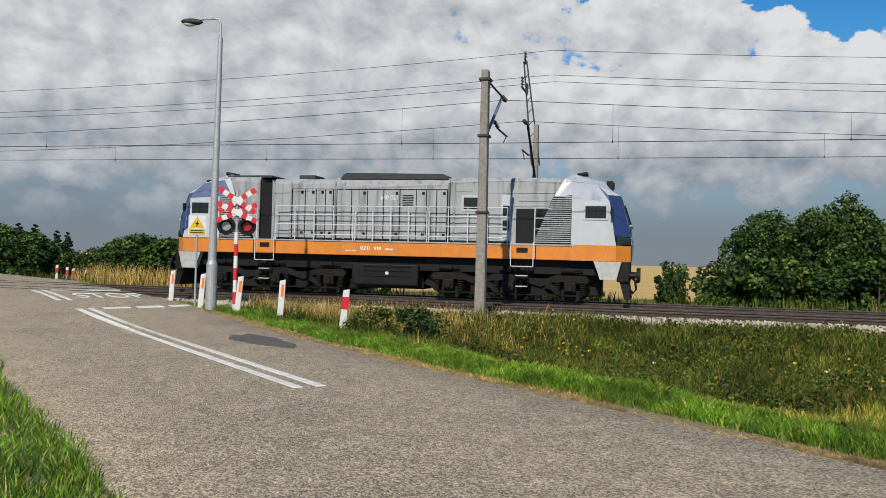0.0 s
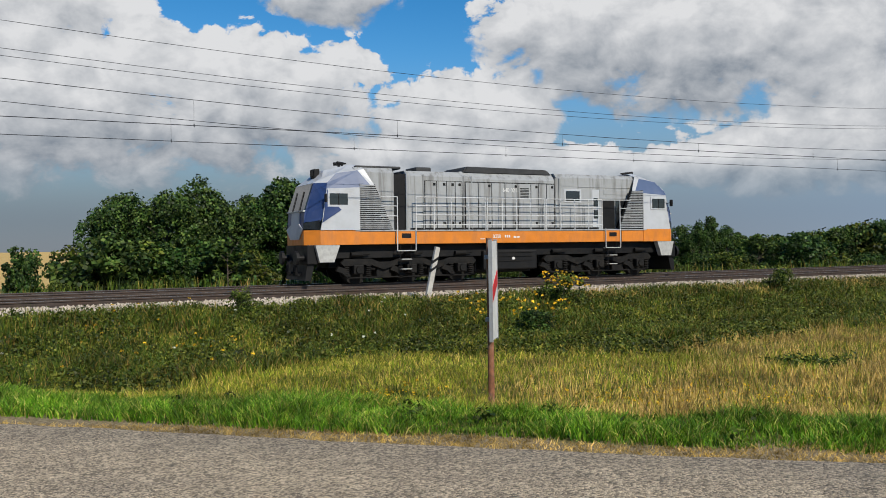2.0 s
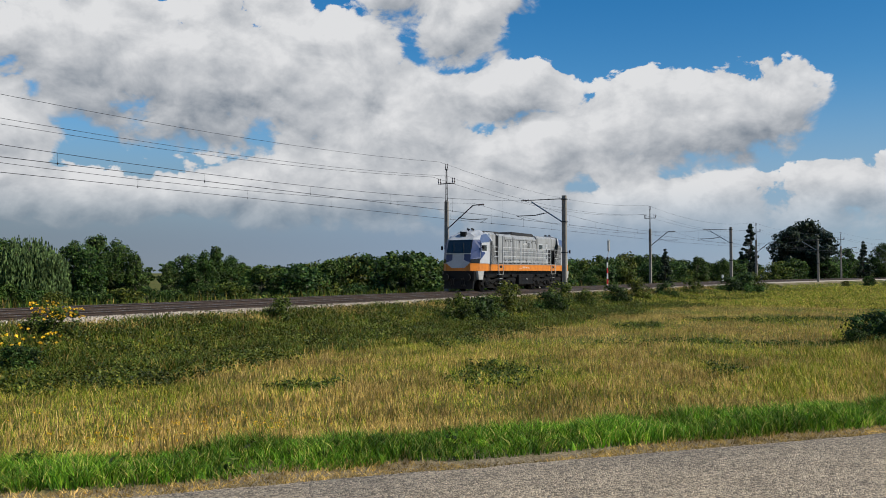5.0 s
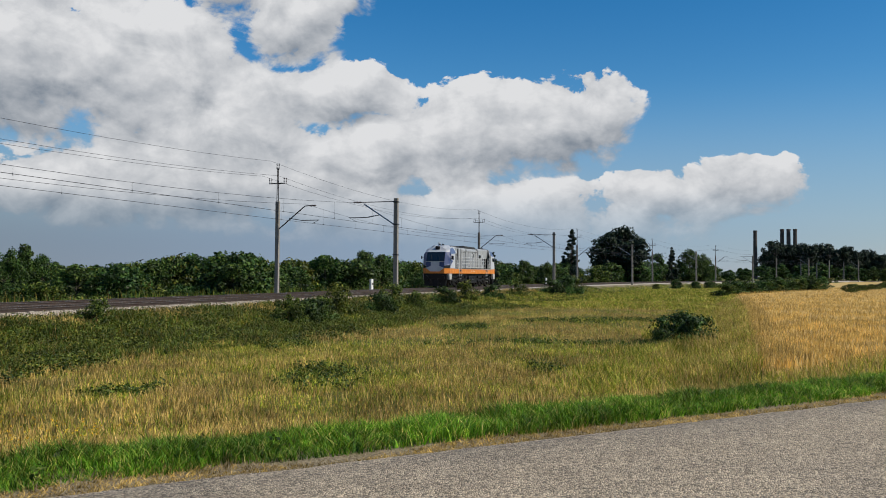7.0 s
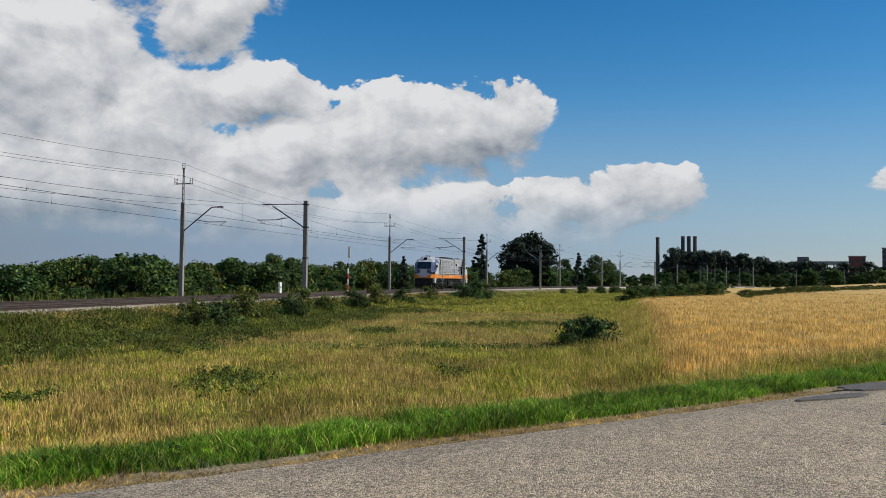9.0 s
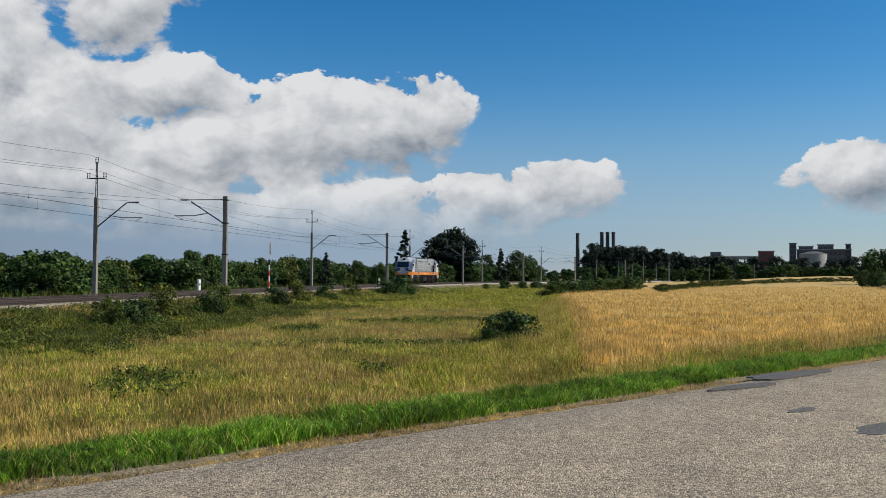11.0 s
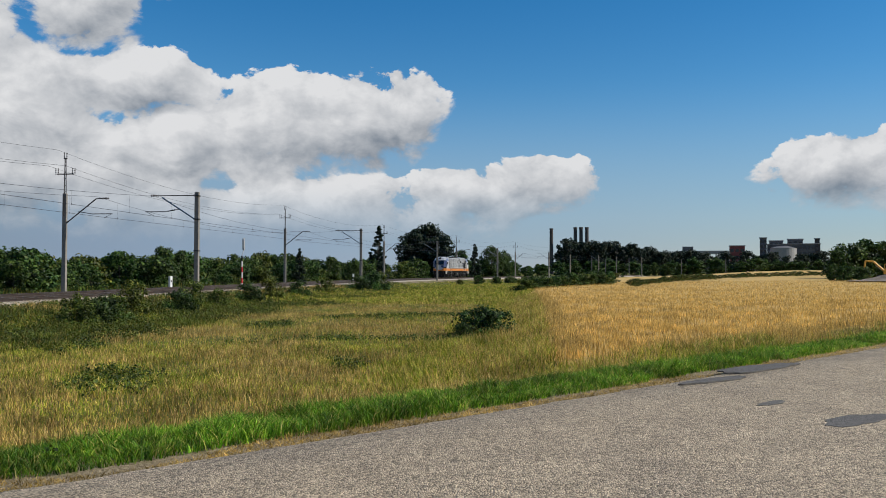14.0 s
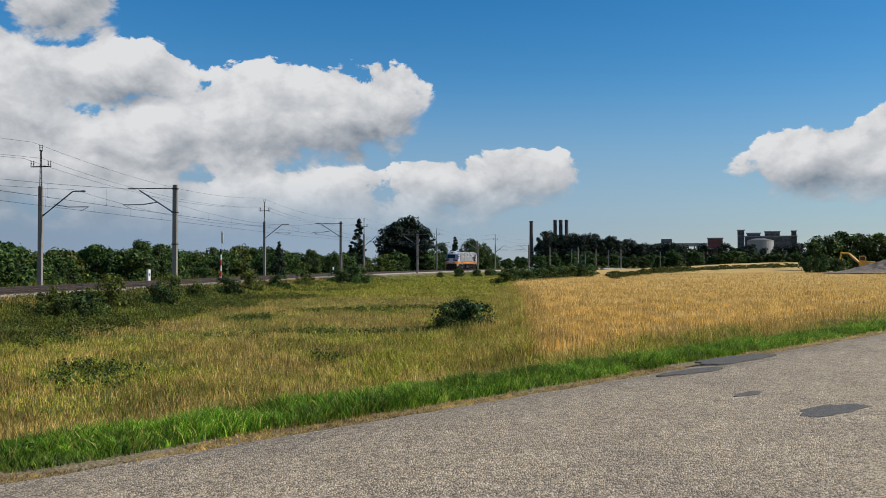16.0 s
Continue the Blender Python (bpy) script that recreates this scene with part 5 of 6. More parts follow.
SPRUCES = [plant("spruce", 0.5, 1.7, 8.0, 90, 40, 0.26, LEAF_DARK, 41, "spruce", 0.14), plant("spruce", 1.5, 2.9, 11.0, 110, 50, 0.26, LEAF_DARK, 42, "gaunt", 0.16)]
planted = set()


def set_plant(proto, az, dist, size, label, category, group="", wide=1.0, turn=None, xy=None, sink=0.0):
    x, y = xy if xy else (dist * math.sin(radians(az)), dist * math.cos(radians(az)))
    z = float(land(np.array([x]), np.array([y]))[0]) - sink
    if math.hypot(x, y) > 200:
        z -= float(rise(np.array([x]), np.array([y]))[0])
    r = random.Random(int(x * 31 + y * 77))
    m = Matrix.Translation((x, y, z)) @ Matrix.Rotation(r.uniform(0, 6.28), 4, "Z") @ Matrix.Diagonal((size * wide, size * wide, size, 1))
    if proto.name in planted:
        ob = copy_thing(proto, m)
        ob.matrix_basis = m
    else:
        planted.add(proto.name)
        ob = proto
        ob.matrix_basis = m
    tagged(ob, label, category, group)
    return ob


pr = random.Random(5)
# the wood behind the line
TOPS_A = [4.4, 7, 11.5, 15, 20, 25, 28, 31]
TOPS_E = [2.4, 3.7, 4.9, 4.7, 4.7, 4.6, 4.1, 3.6]
for i in range(26):
    az = 5.2 + i * 1.0 + pr.uniform(-0.3, 0.3)
    dist = pr.uniform(60, 66) + (6 if i % 2 else 0)
    top = dist * math.tan(radians(float(np.interp(az, TOPS_A, TOPS_E)))) + 2.1
    k = i % 4
    set_plant(TREES[k], az, dist, top / (7.2, 6.6, 7.6, 6.0)[k] * pr.uniform(0.78, 1.08), "leafy green tree in the wood behind the railway", "tree", "wood behind the line", 0.95)
for i in range(24):
    az = 4.2 + i * 1.1 + pr.uniform(-0.4, 0.4)
    if az > 14.5:
        continue
    set_plant(BUSHES[(i * 2) % 3], az, pr.uniform(55, 59), pr.uniform(0.9, 1.35), "dense green bush before the wood", "bush", "bushes before the wood", 1.15)
set_plant(BUSHES[1], 1.0, 57, 1.0, "single dark green bush before a grain field", "bush", wide=0.95)
set_plant(BUSHES[2], 1.1, 56.6, 0.85, "dark green shrub before a grain field", "bush", wide=0.55)
for az, d, k in ((-7.6, 47, 0.75), (-6.0, 48, 0.6), (-4.4, 49, 0.6), (-9.8, 46, 0.7), (2.8, 50, 0.5), (-11, 50, 0.6), (-13, 56, 0.8)):
    set_plant(BUSHES[0], az, d, k, "low green bush beyond the railway", "bush", "low bushes by the field")
set_willow = willow("weeping_willow", 2.7, 5.6, 51)
x, y = 70 * math.sin(radians(33.3)), 70 * math.cos(radians(33.3))
set_willow.matrix_basis = Matrix.Translation((x, y, float(land(np.array([x]), np.array([y]))[0])))
tagged(set_willow, "pale green weeping willow with hanging strands", "willow")
for i, (az, e, d) in enumerate(((35.8, 2.3, 76), (37.2, 2.7, 75), (38.4, 2.5, 74), (39.4, 1.4, 73), (36.6, 2.1, 72), (42.4, 1.6, 76), (43.4, 1.9, 75), (44.3, 2.0, 76), (45.2, 1.5, 77), (32.0, 2.4, 78), (30.8, 2.9, 74), (41.3, 0.9, 80))):
    set_plant(TREES[i % 4], az, d, (d * math.tan(radians(e)) + 2.0) / (7.2, 6.6, 7.6, 6.0)[i % 4], "green tree by the meadow behind the railway", "tree", "trees by the meadow", 0.85)
for i in range(12):
    set_plant(FAR_BUSHES[i % 3], 31 + i * 1.3, 64 + pr.uniform(-2, 3), pr.uniform(0.45, 0.7), "low green bush at the meadow's edge", "bush", "bushes at the meadow", 1.3)
# hedge along the far side of the line
for i in range(58):
    s = 44 + i * 2.3
    x, y, _ = track_at(s, 9.5 + pr.uniform(0, 5))
    tall = 0.95 + 0.35 * math.sin(i * 0.9) + pr.uniform(-0.15, 0.25)
    set_plant(FAR_BUSHES[i % 3], 0, 0, tall * (0.8 if s < 60 else 1.15), "bushy green hedge shrub along the railway", "bush", "hedge along the line", 1.1, xy=(x, y))
for i in range(20):
    s = 178 + i * 5.0
    x, y, _ = track_at(s, 12 + pr.uniform(0, 10))
    set_plant(FAR_BUSHES[i % 3], 0, 0, pr.uniform(1.3, 2.2), "bushy green hedge shrub along the railway", "bush", "hedge along the line", 1.3, xy=(x, y))
for i in range(26):
    x, y, _ = track_at(145 + i * 5.5, -12 - pr.uniform(0, 5))
    set_plant(FAR_BUSHES[i % 3], 0, 0, pr.uniform(0.3, 0.55), "low green shrub on the railway's near side", "bush", "shrubs by the bend", 1.3, xy=(x, y))
for i in range(34):
    az = 45.5 + i * 0.85
    e = float(np.interp(az, [45, 48, 50, 53, 56, 60, 64, 74], [0.9, 0.7, 1.0, 1.5, 1.75, 1.2, 1.3, 1.2])) * pr.uniform(0.8, 1.08)
    d = max(78, 45 / math.cos(radians(az))) + pr.uniform(-1, 5)
    set_plant(FAR_BUSHES[i % 3], az, d, (d * math.tan(radians(e)) + 2.1) / (2.4, 3.0, 2.8)[i % 3], "green shrub in the hedge behind the railway", "bush", "hedge behind the line", 0.9)
for i in range(46):
    az = 39 + i * 1.15
    d = 300 + pr.uniform(-15, 15)
    set_plant(FAR_TREES[i % 4], az, d, pr.uniform(0.62, 0.95), "dark tree in the distant wood", "tree", "distant wood", 1.7)
# trees down the line
for az, e, d, proto, h, label in ((73.5, 1.85, 130, SPRUCES[0], 8.0, "dark pointed spruce beside the railway"), (78.7, 3.3, 175, SPRUCES[1], 11.0, "tall gaunt spruce with thin branches"), (80.9, 2.7, 221, PINES[1], 9.0, "dark spreading pine beside the railway"), (82.0, 3.35, 223, PINES[0], 10.5, "large dark round pine"), (82.9, 2.5, 219, PINES[1], 9.0, "dark spreading pine beside the railway"), (81.5, 3.0, 229, PINES[0], 10.5, "dark spreading pine beside the railway"), (85.1, 2.0, 240, SPRUCES[0], 8.0, "dark pointed spruce far down the line"), (86.2, 1.7, 250, TREES[0], 7.2, "dark green tree far down the line"), (87.0, 1.5, 255, TREES[2], 7.6, "dark green tree far down the line"), (64.9, 1.9, 95, TREES[1], 6.6, "round dark green tree in the hedge"), (66, 1.6, 97, TREES[3], 6.0, "dark green tree in the hedge"), (70.6, 0.9, 140, TREES[0], 7.2, "dark green tree in the hedge"), (75.5, 1.2, 150, TREES[1], 6.6, "green tree in the hedge"), (77, 1.1, 160, TREES[2], 7.6, "green tree in the hedge"), (84.2, 1.5, 230, TREES[1], 6.6, "green tree far down the line")):
    set_plant(proto, az, d, (d * math.tan(radians(e)) + 1.9) / h, label, "tree", "trees down the line")
# the dark wood before the works
for i in range(34):
    az = 90.7 + i * 0.29
    e = float(np.interp(az, [90.5, 91.3, 93, 96.5, 99.5, 101], [1.3, 2.1, 2.05, 1.75, 1.25, 0.9]))
    d = 380 + pr.uniform(-12, 22)
    set_plant(PINES[i % 2], az, d, (d * math.tan(radians(e)) + 2.0) / (10.5, 9.0)[i % 2] * pr.uniform(0.84, 1.06), "dark pine in the wood before the works", "tree", "dark pine wood", 0.9)
for i in range(40):
    az = 88.0 + i * 0.62 + pr.uniform(-0.2, 0.2)
    d = 330 + pr.uniform(-10, 10)
    set_plant(FAR_TREES[i % 4], az, d, pr.uniform(0.62, 1.0), "green tree at the far edge of the grain", "tree", "far field edge trees", 1.6)
for i in range(18):
    az = 99.5 + i * 0.75 + pr.uniform(-0.2, 0.2)
    d = 420 + pr.uniform(-10, 20)
    set_plant(PINES[i % 2], az, d, pr.uniform(0.85, 1.15), "dark tree beside the works", "tree", "trees beside the works", 1.2)
for i, (az, d, k) in enumerate(((107.7, 155, 1.5), (108.4, 158, 1.9), (109.2, 160, 2.1), (110.1, 162, 2.0), (111.2, 162, 2.0), (112.4, 164, 2.0), (107.4, 140, 0.8), (108.2, 138, 0.75), (113.5, 165, 2.0), (108.9, 139, 0.7))):
    set_plant(FAR_BUSHES[2 if i % 2 else 1], az, d, k, "dark green bush by the spoil heap", "bush", "bushes by the spoil heap", 1.1)
for i in range(14):
    az = 88.4 + i * 0.42
    set_plant(FAR_BUSHES[i % 3], az, 98 + i * 1.5, pr.uniform(0.45, 0.62), "low green thicket at the grain's edge", "bush", "thicket at the grain", 1.8)
for i in range(44):
    k = i / 43
    az, d = 95.5 + 12 * k, 100 + 95 * k ** 0.8
    set_plant(FAR_BUSHES[0], az, d, pr.uniform(0.2, 0.34), "low green weed strip in the grain", "weeds", "weed strip in the grain", 1.8, sink=-0.2)
# behind the crossing
for i in range(46):
    az = -47 + i * 0.62
    d = 64 + pr.uniform(-3, 10)
    e = float(np.interp(az, [-46, -40, -38.5, -37, -35.5, -34, -31, -28, -25, -20, -18], [1.3, 1.2, 0.7, 0.35, 0.7, 1.7, 1.5, 1.6, 1.9, 1.7, 0.6]))
    set_plant((FAR_BUSHES[1], FAR_BUSHES[2], FAR_TREES[3])[i % 3], az, d, (d * math.tan(radians(e)) + 1.9) / (3.0, 2.8, 6.0)[i % 3], "dark green bush beyond the level crossing", "bush", "bushes beyond the crossing", 1.25)
for az, e, d in ((-40.3, 2.0, 105), (-39.4, 1.95, 104), (-38.2, 1.6, 108), (-37.6, 1.5, 110), (-41.2, 1.6, 106), (-43, 1.7, 110)):
    set_plant(SPRUCES[0], az, d, (d * math.tan(radians(e)) + 2) / 8.0, "dark pointed spruce beyond the crossing", "spruce", "spruces beyond the crossing", 1.2)
for i in range(16):
    set_plant(FAR_BUSHES[i % 3], -30 + i * 1.7, 140 + pr.uniform(-5, 20), pr.uniform(0.7, 1.2), "distant hedge bush at the field's edge", "bush", "distant hedge", 1.6)
# scrub on the near bank
for i, (x, y, k, b) in enumerate(((30.4, 2.0, 1.0, 4), (31.4, 2.5, 1.05, 4), (29.6, 3.0, 0.6, 4), (34, 19.6, 1.1, 3), (36, 19.4, 1.2, 4), (37.5, 19.8, 1.0, 3), (40.5, 20.5, 1.3, 3), (45, 20, 1.1, 4), (48, 20.6, 1.25, 3), (51, 20.2, 0.9, 3), (57, 20.4, 1.2, 4), (63, 20.8, 1.3, 3), (70, 20.8, 1.1, 4), (79, 21, 1.1, 3), (92, 20.5, 1.5, 4), (97, 20, 1.9, 4), (100, 19.6, 1.8, 3), (24.5, 21.8, 0.75, 3), (5.5, 22.0, 0.6, 3), (14.9, 21.3, 0.85, 3), (12.3, 19.0, 0.7, 4), (-5.2, 18.6, 0.95, 4), (-6.0, 17.8, 0.7, 3))):
    set_plant(BUSHES[b], 0, 0, k, "low leafy scrub on the grassy bank", "shrub", "scrub on the bank", 1.0, xy=(x, y), sink=0.05)


# ---- grass, weeds and grain ----
def blades(name, x, y, height, width, mat, label, category, seed, bend=0.35, base=0.0, flat=False):
    """One stuff object of bent blades standing at the places given."""
    r = np.random.default_rng(seed)
    n = len(x)
    z = land(x, y) + base - 0.02
    a, h = r.uniform(0, 6.283, n), height * r.uniform(0.55, 1.25, n)
    w = width * r.uniform(0.6, 1.3, n)
    b = r.uniform(0, 6.283, n)
    out = bend * h * r.uniform(0.2, 1.2, n)
    dx, dy, ox, oy = w * np.cos(a), w * np.sin(a), out * np.cos(b), out * np.sin(b)
    v = np.stack([np.stack([x - dx, y - dy, z], -1), np.stack([x + dx, y + dy, z], -1), np.stack([x + dx * 0.7 + ox * 0.35, y + dy * 0.7 + oy * 0.35, z + h * 0.6], -1), np.stack([x + ox, y + oy, z + h], -1), np.stack([x - dx * 0.7 + ox * 0.35, y - dy * 0.7 + oy * 0.35, z + h * 0.6], -1)], 1)
    i = (np.arange(n) * 5)[:, None]
    f = np.concatenate([i + [0, 1, 2], i + [0, 2, 4], i + [4, 2, 3]], 0)
    return tagged(sheet(name, v.reshape(-1, 3), f, mat), label, category, kind="stuff")


def scatter(n, x0, x1, y0, y1, seed, keep, full=None, power=1.0):
    r = np.random.default_rng(seed)
    x, y = r.uniform(x0, x1, n), r.uniform(y0, y1, n)
    if full:
        near = thin(x, y, r, full, power)
        x, y = x[near], y[near]
    ok = keep(x, y, r)
    return x[ok], y[ok]


def away_of(x, y):
    return np.abs(road_gap(x, y)) - ROAD_W


# dark leafy patches in the meadow: middle, half length, half width, turn
PATCHES = [(17.6, 9.3, 2.6, 1.1, 0.5), (13.6, 11.4, 1.6, 0.7, 0.3), (29.0, 6.4, 4.2, 1.0, -1.2), (44.0, 7.5, 6.0, 2.2, -1.0), (24.5, 14.2, 2.2, 0.9, 0.2), (36.0, 12.0, 3.0, 1.2, 0.1), (21.5, 5.2, 1.4, 0.5, 0.6)]


def leafy_patch(x, y):
    """1 in the middle of a dark patch, fading out at its edge."""
    best = np.zeros(np.shape(x))
    for cx, cy, a, b, turn in PATCHES:
        u = ((x - cx) * math.cos(turn) + (y - cy) * math.sin(turn)) / a
        v = ((y - cy) * math.cos(turn) - (x - cx) * math.sin(turn)) / b
        best = np.maximum(best, 1 - (u * u + v * v) * (1 + 0.35 * ripple(x, y, 0.9)))
    return np.clip(best * 2, 0, 1)


def dry_patch(x, y):
    """How far the meadow has dried out: most along its middle, least by the bank and near the crossing."""
    az = np.degrees(np.arctan2(x, y))
    k = ease(az, 22, 44) * ease(-track_side(x, y), 11.5, 16) * (1 - 0.85 * ease(-grain_depth(x, y), 2.6, 0.6))
    wave = 0.66 + 0.4 * ripple(x + 2 * ripple(y, x, 3), y, 4.3) + 0.25 * ripple(y, x, 1.4)
    return np.clip(k * wave, 0, 1.1) * (1 - 0.9 * leafy_patch(x, y))


def thin(x, y, r, full=11.0, power=1.4):
    """Fewer and fewer plants with distance."""
    return r.random(len(x)) < np.minimum(1, (full / np.maximum(np.hypot(x, y), 1)) ** power)


def railside(x, y):
    return road_gap(x, y) > 0


def by_road(n, lo, hi, seed, side, full, power):
    """Places along the road's edge, lo to hi metres off the asphalt, thinning with distance."""
    r = np.random.default_rng(seed)
    seg = np.hypot(np.diff(ROAD_X), np.diff(ROAD_Y))
    at = np.concatenate([[0], np.cumsum(seg)])
    u = r.uniform(at[3], at[12], n)
    k = np.clip(np.searchsorted(at, u) - 1, 0, len(seg) - 1)
    f = (u - at[k]) / seg[k]
    tx, ty = np.diff(ROAD_X)[k] / seg[k], np.diff(ROAD_Y)[k] / seg[k]
    w = side * (ROAD_W + r.uniform(lo, hi, n))
    x, y = ROAD_X[k] + tx * f * seg[k] - ty * w, ROAD_Y[k] + ty * f * seg[k] + tx * w
    a = away_of(x, y)
    s = track_side(x, y)
    ok = (a > lo + 0.1 * ripple(x, y, 0.8)) & (a < hi + 0.3 * ripple(x, y, 2.0) - 0.2) & ((s < -6.4) | (s > 3.5)) & thin(x, y, r, full, power) & (np.hypot(x, y) > 2.0)
    return x[ok], y[ok]


# lush verge on the railway's side, and on the camera's side
x, y = by_road(430000, 0.36, 1.9, 1, 1, 13, 1.3)
blades("verge_grass", x, y, 0.13 + 0.055 * ripple(x, y, 0.6) + 0.03 * ripple(y, x, 1.7), 0.006, BLADE_LUSH, "lush green grass along the road's edge", "grass", 2, 1.0)
x, y = by_road(330000, -0.08, 4.5, 3, -1, 9, 1.5)
ok = np.degrees(np.arctan2(x, y)) < 5
x, y = x[ok], y[ok]
blades("verge_grass", x, y, 0.14 + 0.05 * ripple(x, y, 0.9), 0.007, BLADE_LUSH, "lush green grass on the near verge", "grass", 4, 0.9)
# dry stalks at the asphalt's edge
x, y = by_road(170000, -0.06, 0.62, 5, 1, 10, 1.3)
blades("edge_grass", x, y, np.full(len(x), 0.055), 0.005, BLADE_DRY, "short dry grass at the asphalt's edge", "grass", 6, 1.5)
# meadow in the ditch: green and dry in patches
meadow = lambda x, y, r: railside(x, y) & (away_of(x, y) > 1.4) & (track_side(x, y) < -9.0) & (grain_field(x, y) < 0.5)
x, y = scatter(1250000, -22, 75, -12, 24, 7, lambda x, y, r: meadow(x, y, r) & (r.random(len(x)) > dry_patch(x, y) * 0.8), 10, 1.15)
blades("meadow_grass", x, y, 0.15 + 0.06 * ripple(x, y, 2.4) + 0.04 * ripple(y, x, 0.7), 0.009, BLADE_MEADOW, "rough green and yellowing meadow grass", "grass", 8, 0.75)
x, y = scatter(150000, -2, 26, 1, 17, 55, lambda x, y, r: meadow(x, y, r) & (r.random(len(x)) > dry_patch(x, y) * 0.7))
blades("meadow_grass", x, y, 0.13 + 0.05 * ripple(x, y, 1.6), 0.006, BLADE_MEADOW, "fine green and yellowing meadow grass", "grass", 56, 0.9)
x, y = scatter(1250000, -4, 75, -12, 22, 9, lambda x, y, r: meadow(x, y, r) & (r.random(len(x)) < (dry_patch(x, y) - 0.15) * 1.2), 10, 1.1)
blades("dry_grass", x, y, 0.21 + 0.06 * ripple(x, y, 1.2), 0.0065, BLADE_DRY, "tall dry straw-coloured grass", "grass", 10, 0.45)
x, y = scatter(260000, 60, 190, -14, 21, 49, lambda x, y, r: meadow(x, y, r), 62, 1.6)
blades("meadow_grass", x, y, 0.22 + 0.08 * ripple(x, y, 3.4), 0.03, BLADE_MEADOW, "rough yellowing meadow grass far off", "grass", 50, 0.7)
# tall green grass between the meadow and the grain
x, y = scatter(260000, 13, 75, -7, 6, 51, lambda x, y, r: railside(x, y) & (away_of(x, y) > 1.2) & (grain_depth(x, y) < 0.3) & (grain_depth(x, y) > -3.2 + 0.8 * ripple(x, y, 2.1)) & (y > -5), 24, 1.4)
blades("tall_grass", x, y, 0.3 + 0.12 * ripple(x, y, 1.3), 0.008, BLADE_MEADOW, "tall green grass along the grain's edge", "grass", 52, 0.8)
x, y = scatter(90000, 13, 75, -7, 6, 53, lambda x, y, r: railside(x, y) & (away_of(x, y) > 1.4) & (grain_depth(x, y) < 1.2) & (grain_depth(x, y) > -2.4) & (r.random(len(x)) < 0.55 + 0.45 * ripple(x, y, 0.9)), 24, 1.4)
blades("seed_grass", x, y, 0.42 + 0.12 * ripple(x, y, 1.0), 0.006, BLADE_DRY, "pale seeding grass along the grain's edge", "grass", 54, 0.5)
# weeds on the bank
x, y = scatter(420000, -20, 120, 14, 24, 11, lambda x, y, r: railside(x, y) & (away_of(x, y) > 1.2) & (track_side(x, y) < -7.1) & (track_side(x, y) > -14.5 + 2 * ripple(x, y, 6)), 24, 1.5)
blades("bank_weeds", x, y, 0.24 + 0.11 * ripple(x, y, 1.9), 0.016, BLADE_WEED, "dark green weeds covering the railway bank", "weeds", 12, 0.8)
x, y = scatter(60000, -18, 6, 15, 23.0, 13, lambda x, y, r: railside(x, y) & (away_of(x, y) > 1.6) & (track_side(x, y) < -7.2) & (r.random(len(x)) < (0.55 + 0.4 * ripple(x, y, 1.5)) * (1 - ease(x, -2, 5.5))))
blades("tall_weeds", x, y, 0.33 + 0.15 * ripple(x, y, 1.3), 0.011, BLADE_WEED, "tall flowering weeds on the bank", "weeds", 14, 0.35)
x, y = scatter(14000, -19, -1, 19, 22.8, 15, lambda x, y, r: railside(x, y) & (away_of(x, y) > 1.6) & (track_side(x, y) < -6.9) & (r.random(len(x)) > ease(x, -9, -1)))
blades("reed_grass", x, y, np.full(len(x), 0.5), 0.007, BLADE_DRY, "thin reddish seed grass before the rails", "grass", 16, 0.35)
x, y = scatter(30000, 8, 90, 21.5, 23.6, 17, lambda x, y, r: (track_side(x, y) < -7.0) & (r.random(len(x)) < 0.45 + 0.5 * ripple(x, y, 2.2)))
blades("seed_grass", x, y, np.full(len(x), 0.26), 0.008, BLADE_DRY, "dry seed grass at the ballast's foot", "grass", 18, 0.4)
# far side of the line
x, y = scatter(120000, -40, 130, 34, 52, 19, lambda x, y, r: (track_side(x, y) > 4.0) & (track_side(x, y) < 20) & (away_of(x, y) > 0.3), 32, 1.3)
blades("far_grass", x, y, 0.55 + 0.15 * ripple(x, y, 3.0), 0.025, BLADE_WEED, "tall grass and weeds beyond the rails", "grass", 20, 0.4)
x, y = scatter(16000, -40, -12, 32, 40, 21, lambda x, y, r: (track_side(x, y) > 3.2) & (away_of(x, y) > 0.6))
blades("far_reeds", x, y, np.full(len(x), 1.0), 0.012, BLADE_DRY, "tall brown reeds beside the crossing", "grass", 22, 0.3)
# ripe grain
x, y = scatter(1100000, 18, 130, -60, 4, 23, lambda x, y, r: (grain_field(x, y) > 0.5), 26, 1.5)
blades("grain", x, y, 0.22 + 0.05 * ripple(x, y, 2.0), 0.008, BLADE_WHEAT, "ripe golden grain in the field", "grain", 24, 0.35)
x, y = scatter(120000, 17, 70, -40, 4, 25, lambda x, y, r: (grain_depth(x, y) > -1.4) & (grain_depth(x, y) < 1.0) & (away_of(x, y) > 1.5) & railside(x, y) & (r.random(len(x)) < 0.6 + 0.4 * ripple(x, y, 1.1)))
blades("edge_stalks", x, y, 0.42 + 0.1 * ripple(x, y, 1.7), 0.006, BLADE_DRY, "tall pale stalks at the grain's edge", "grass", 26, 0.3)


def blooms(name, x, y, height, size, mat, label, seed):
    """Flower heads: little flat stars over the weeds."""
    r = np.random.default_rng(seed)
    z = land(x, y) + height * r.uniform(0.75, 1.1, len(x))
    c = np.stack([x, y, z], -1)
    v, f = leaf_cloud(c, np.full(len(x), size * 1.2), 9, size, seed, 0.5)
    tagged(sheet(name, v, f, mat), label, "flowers", kind="stuff")


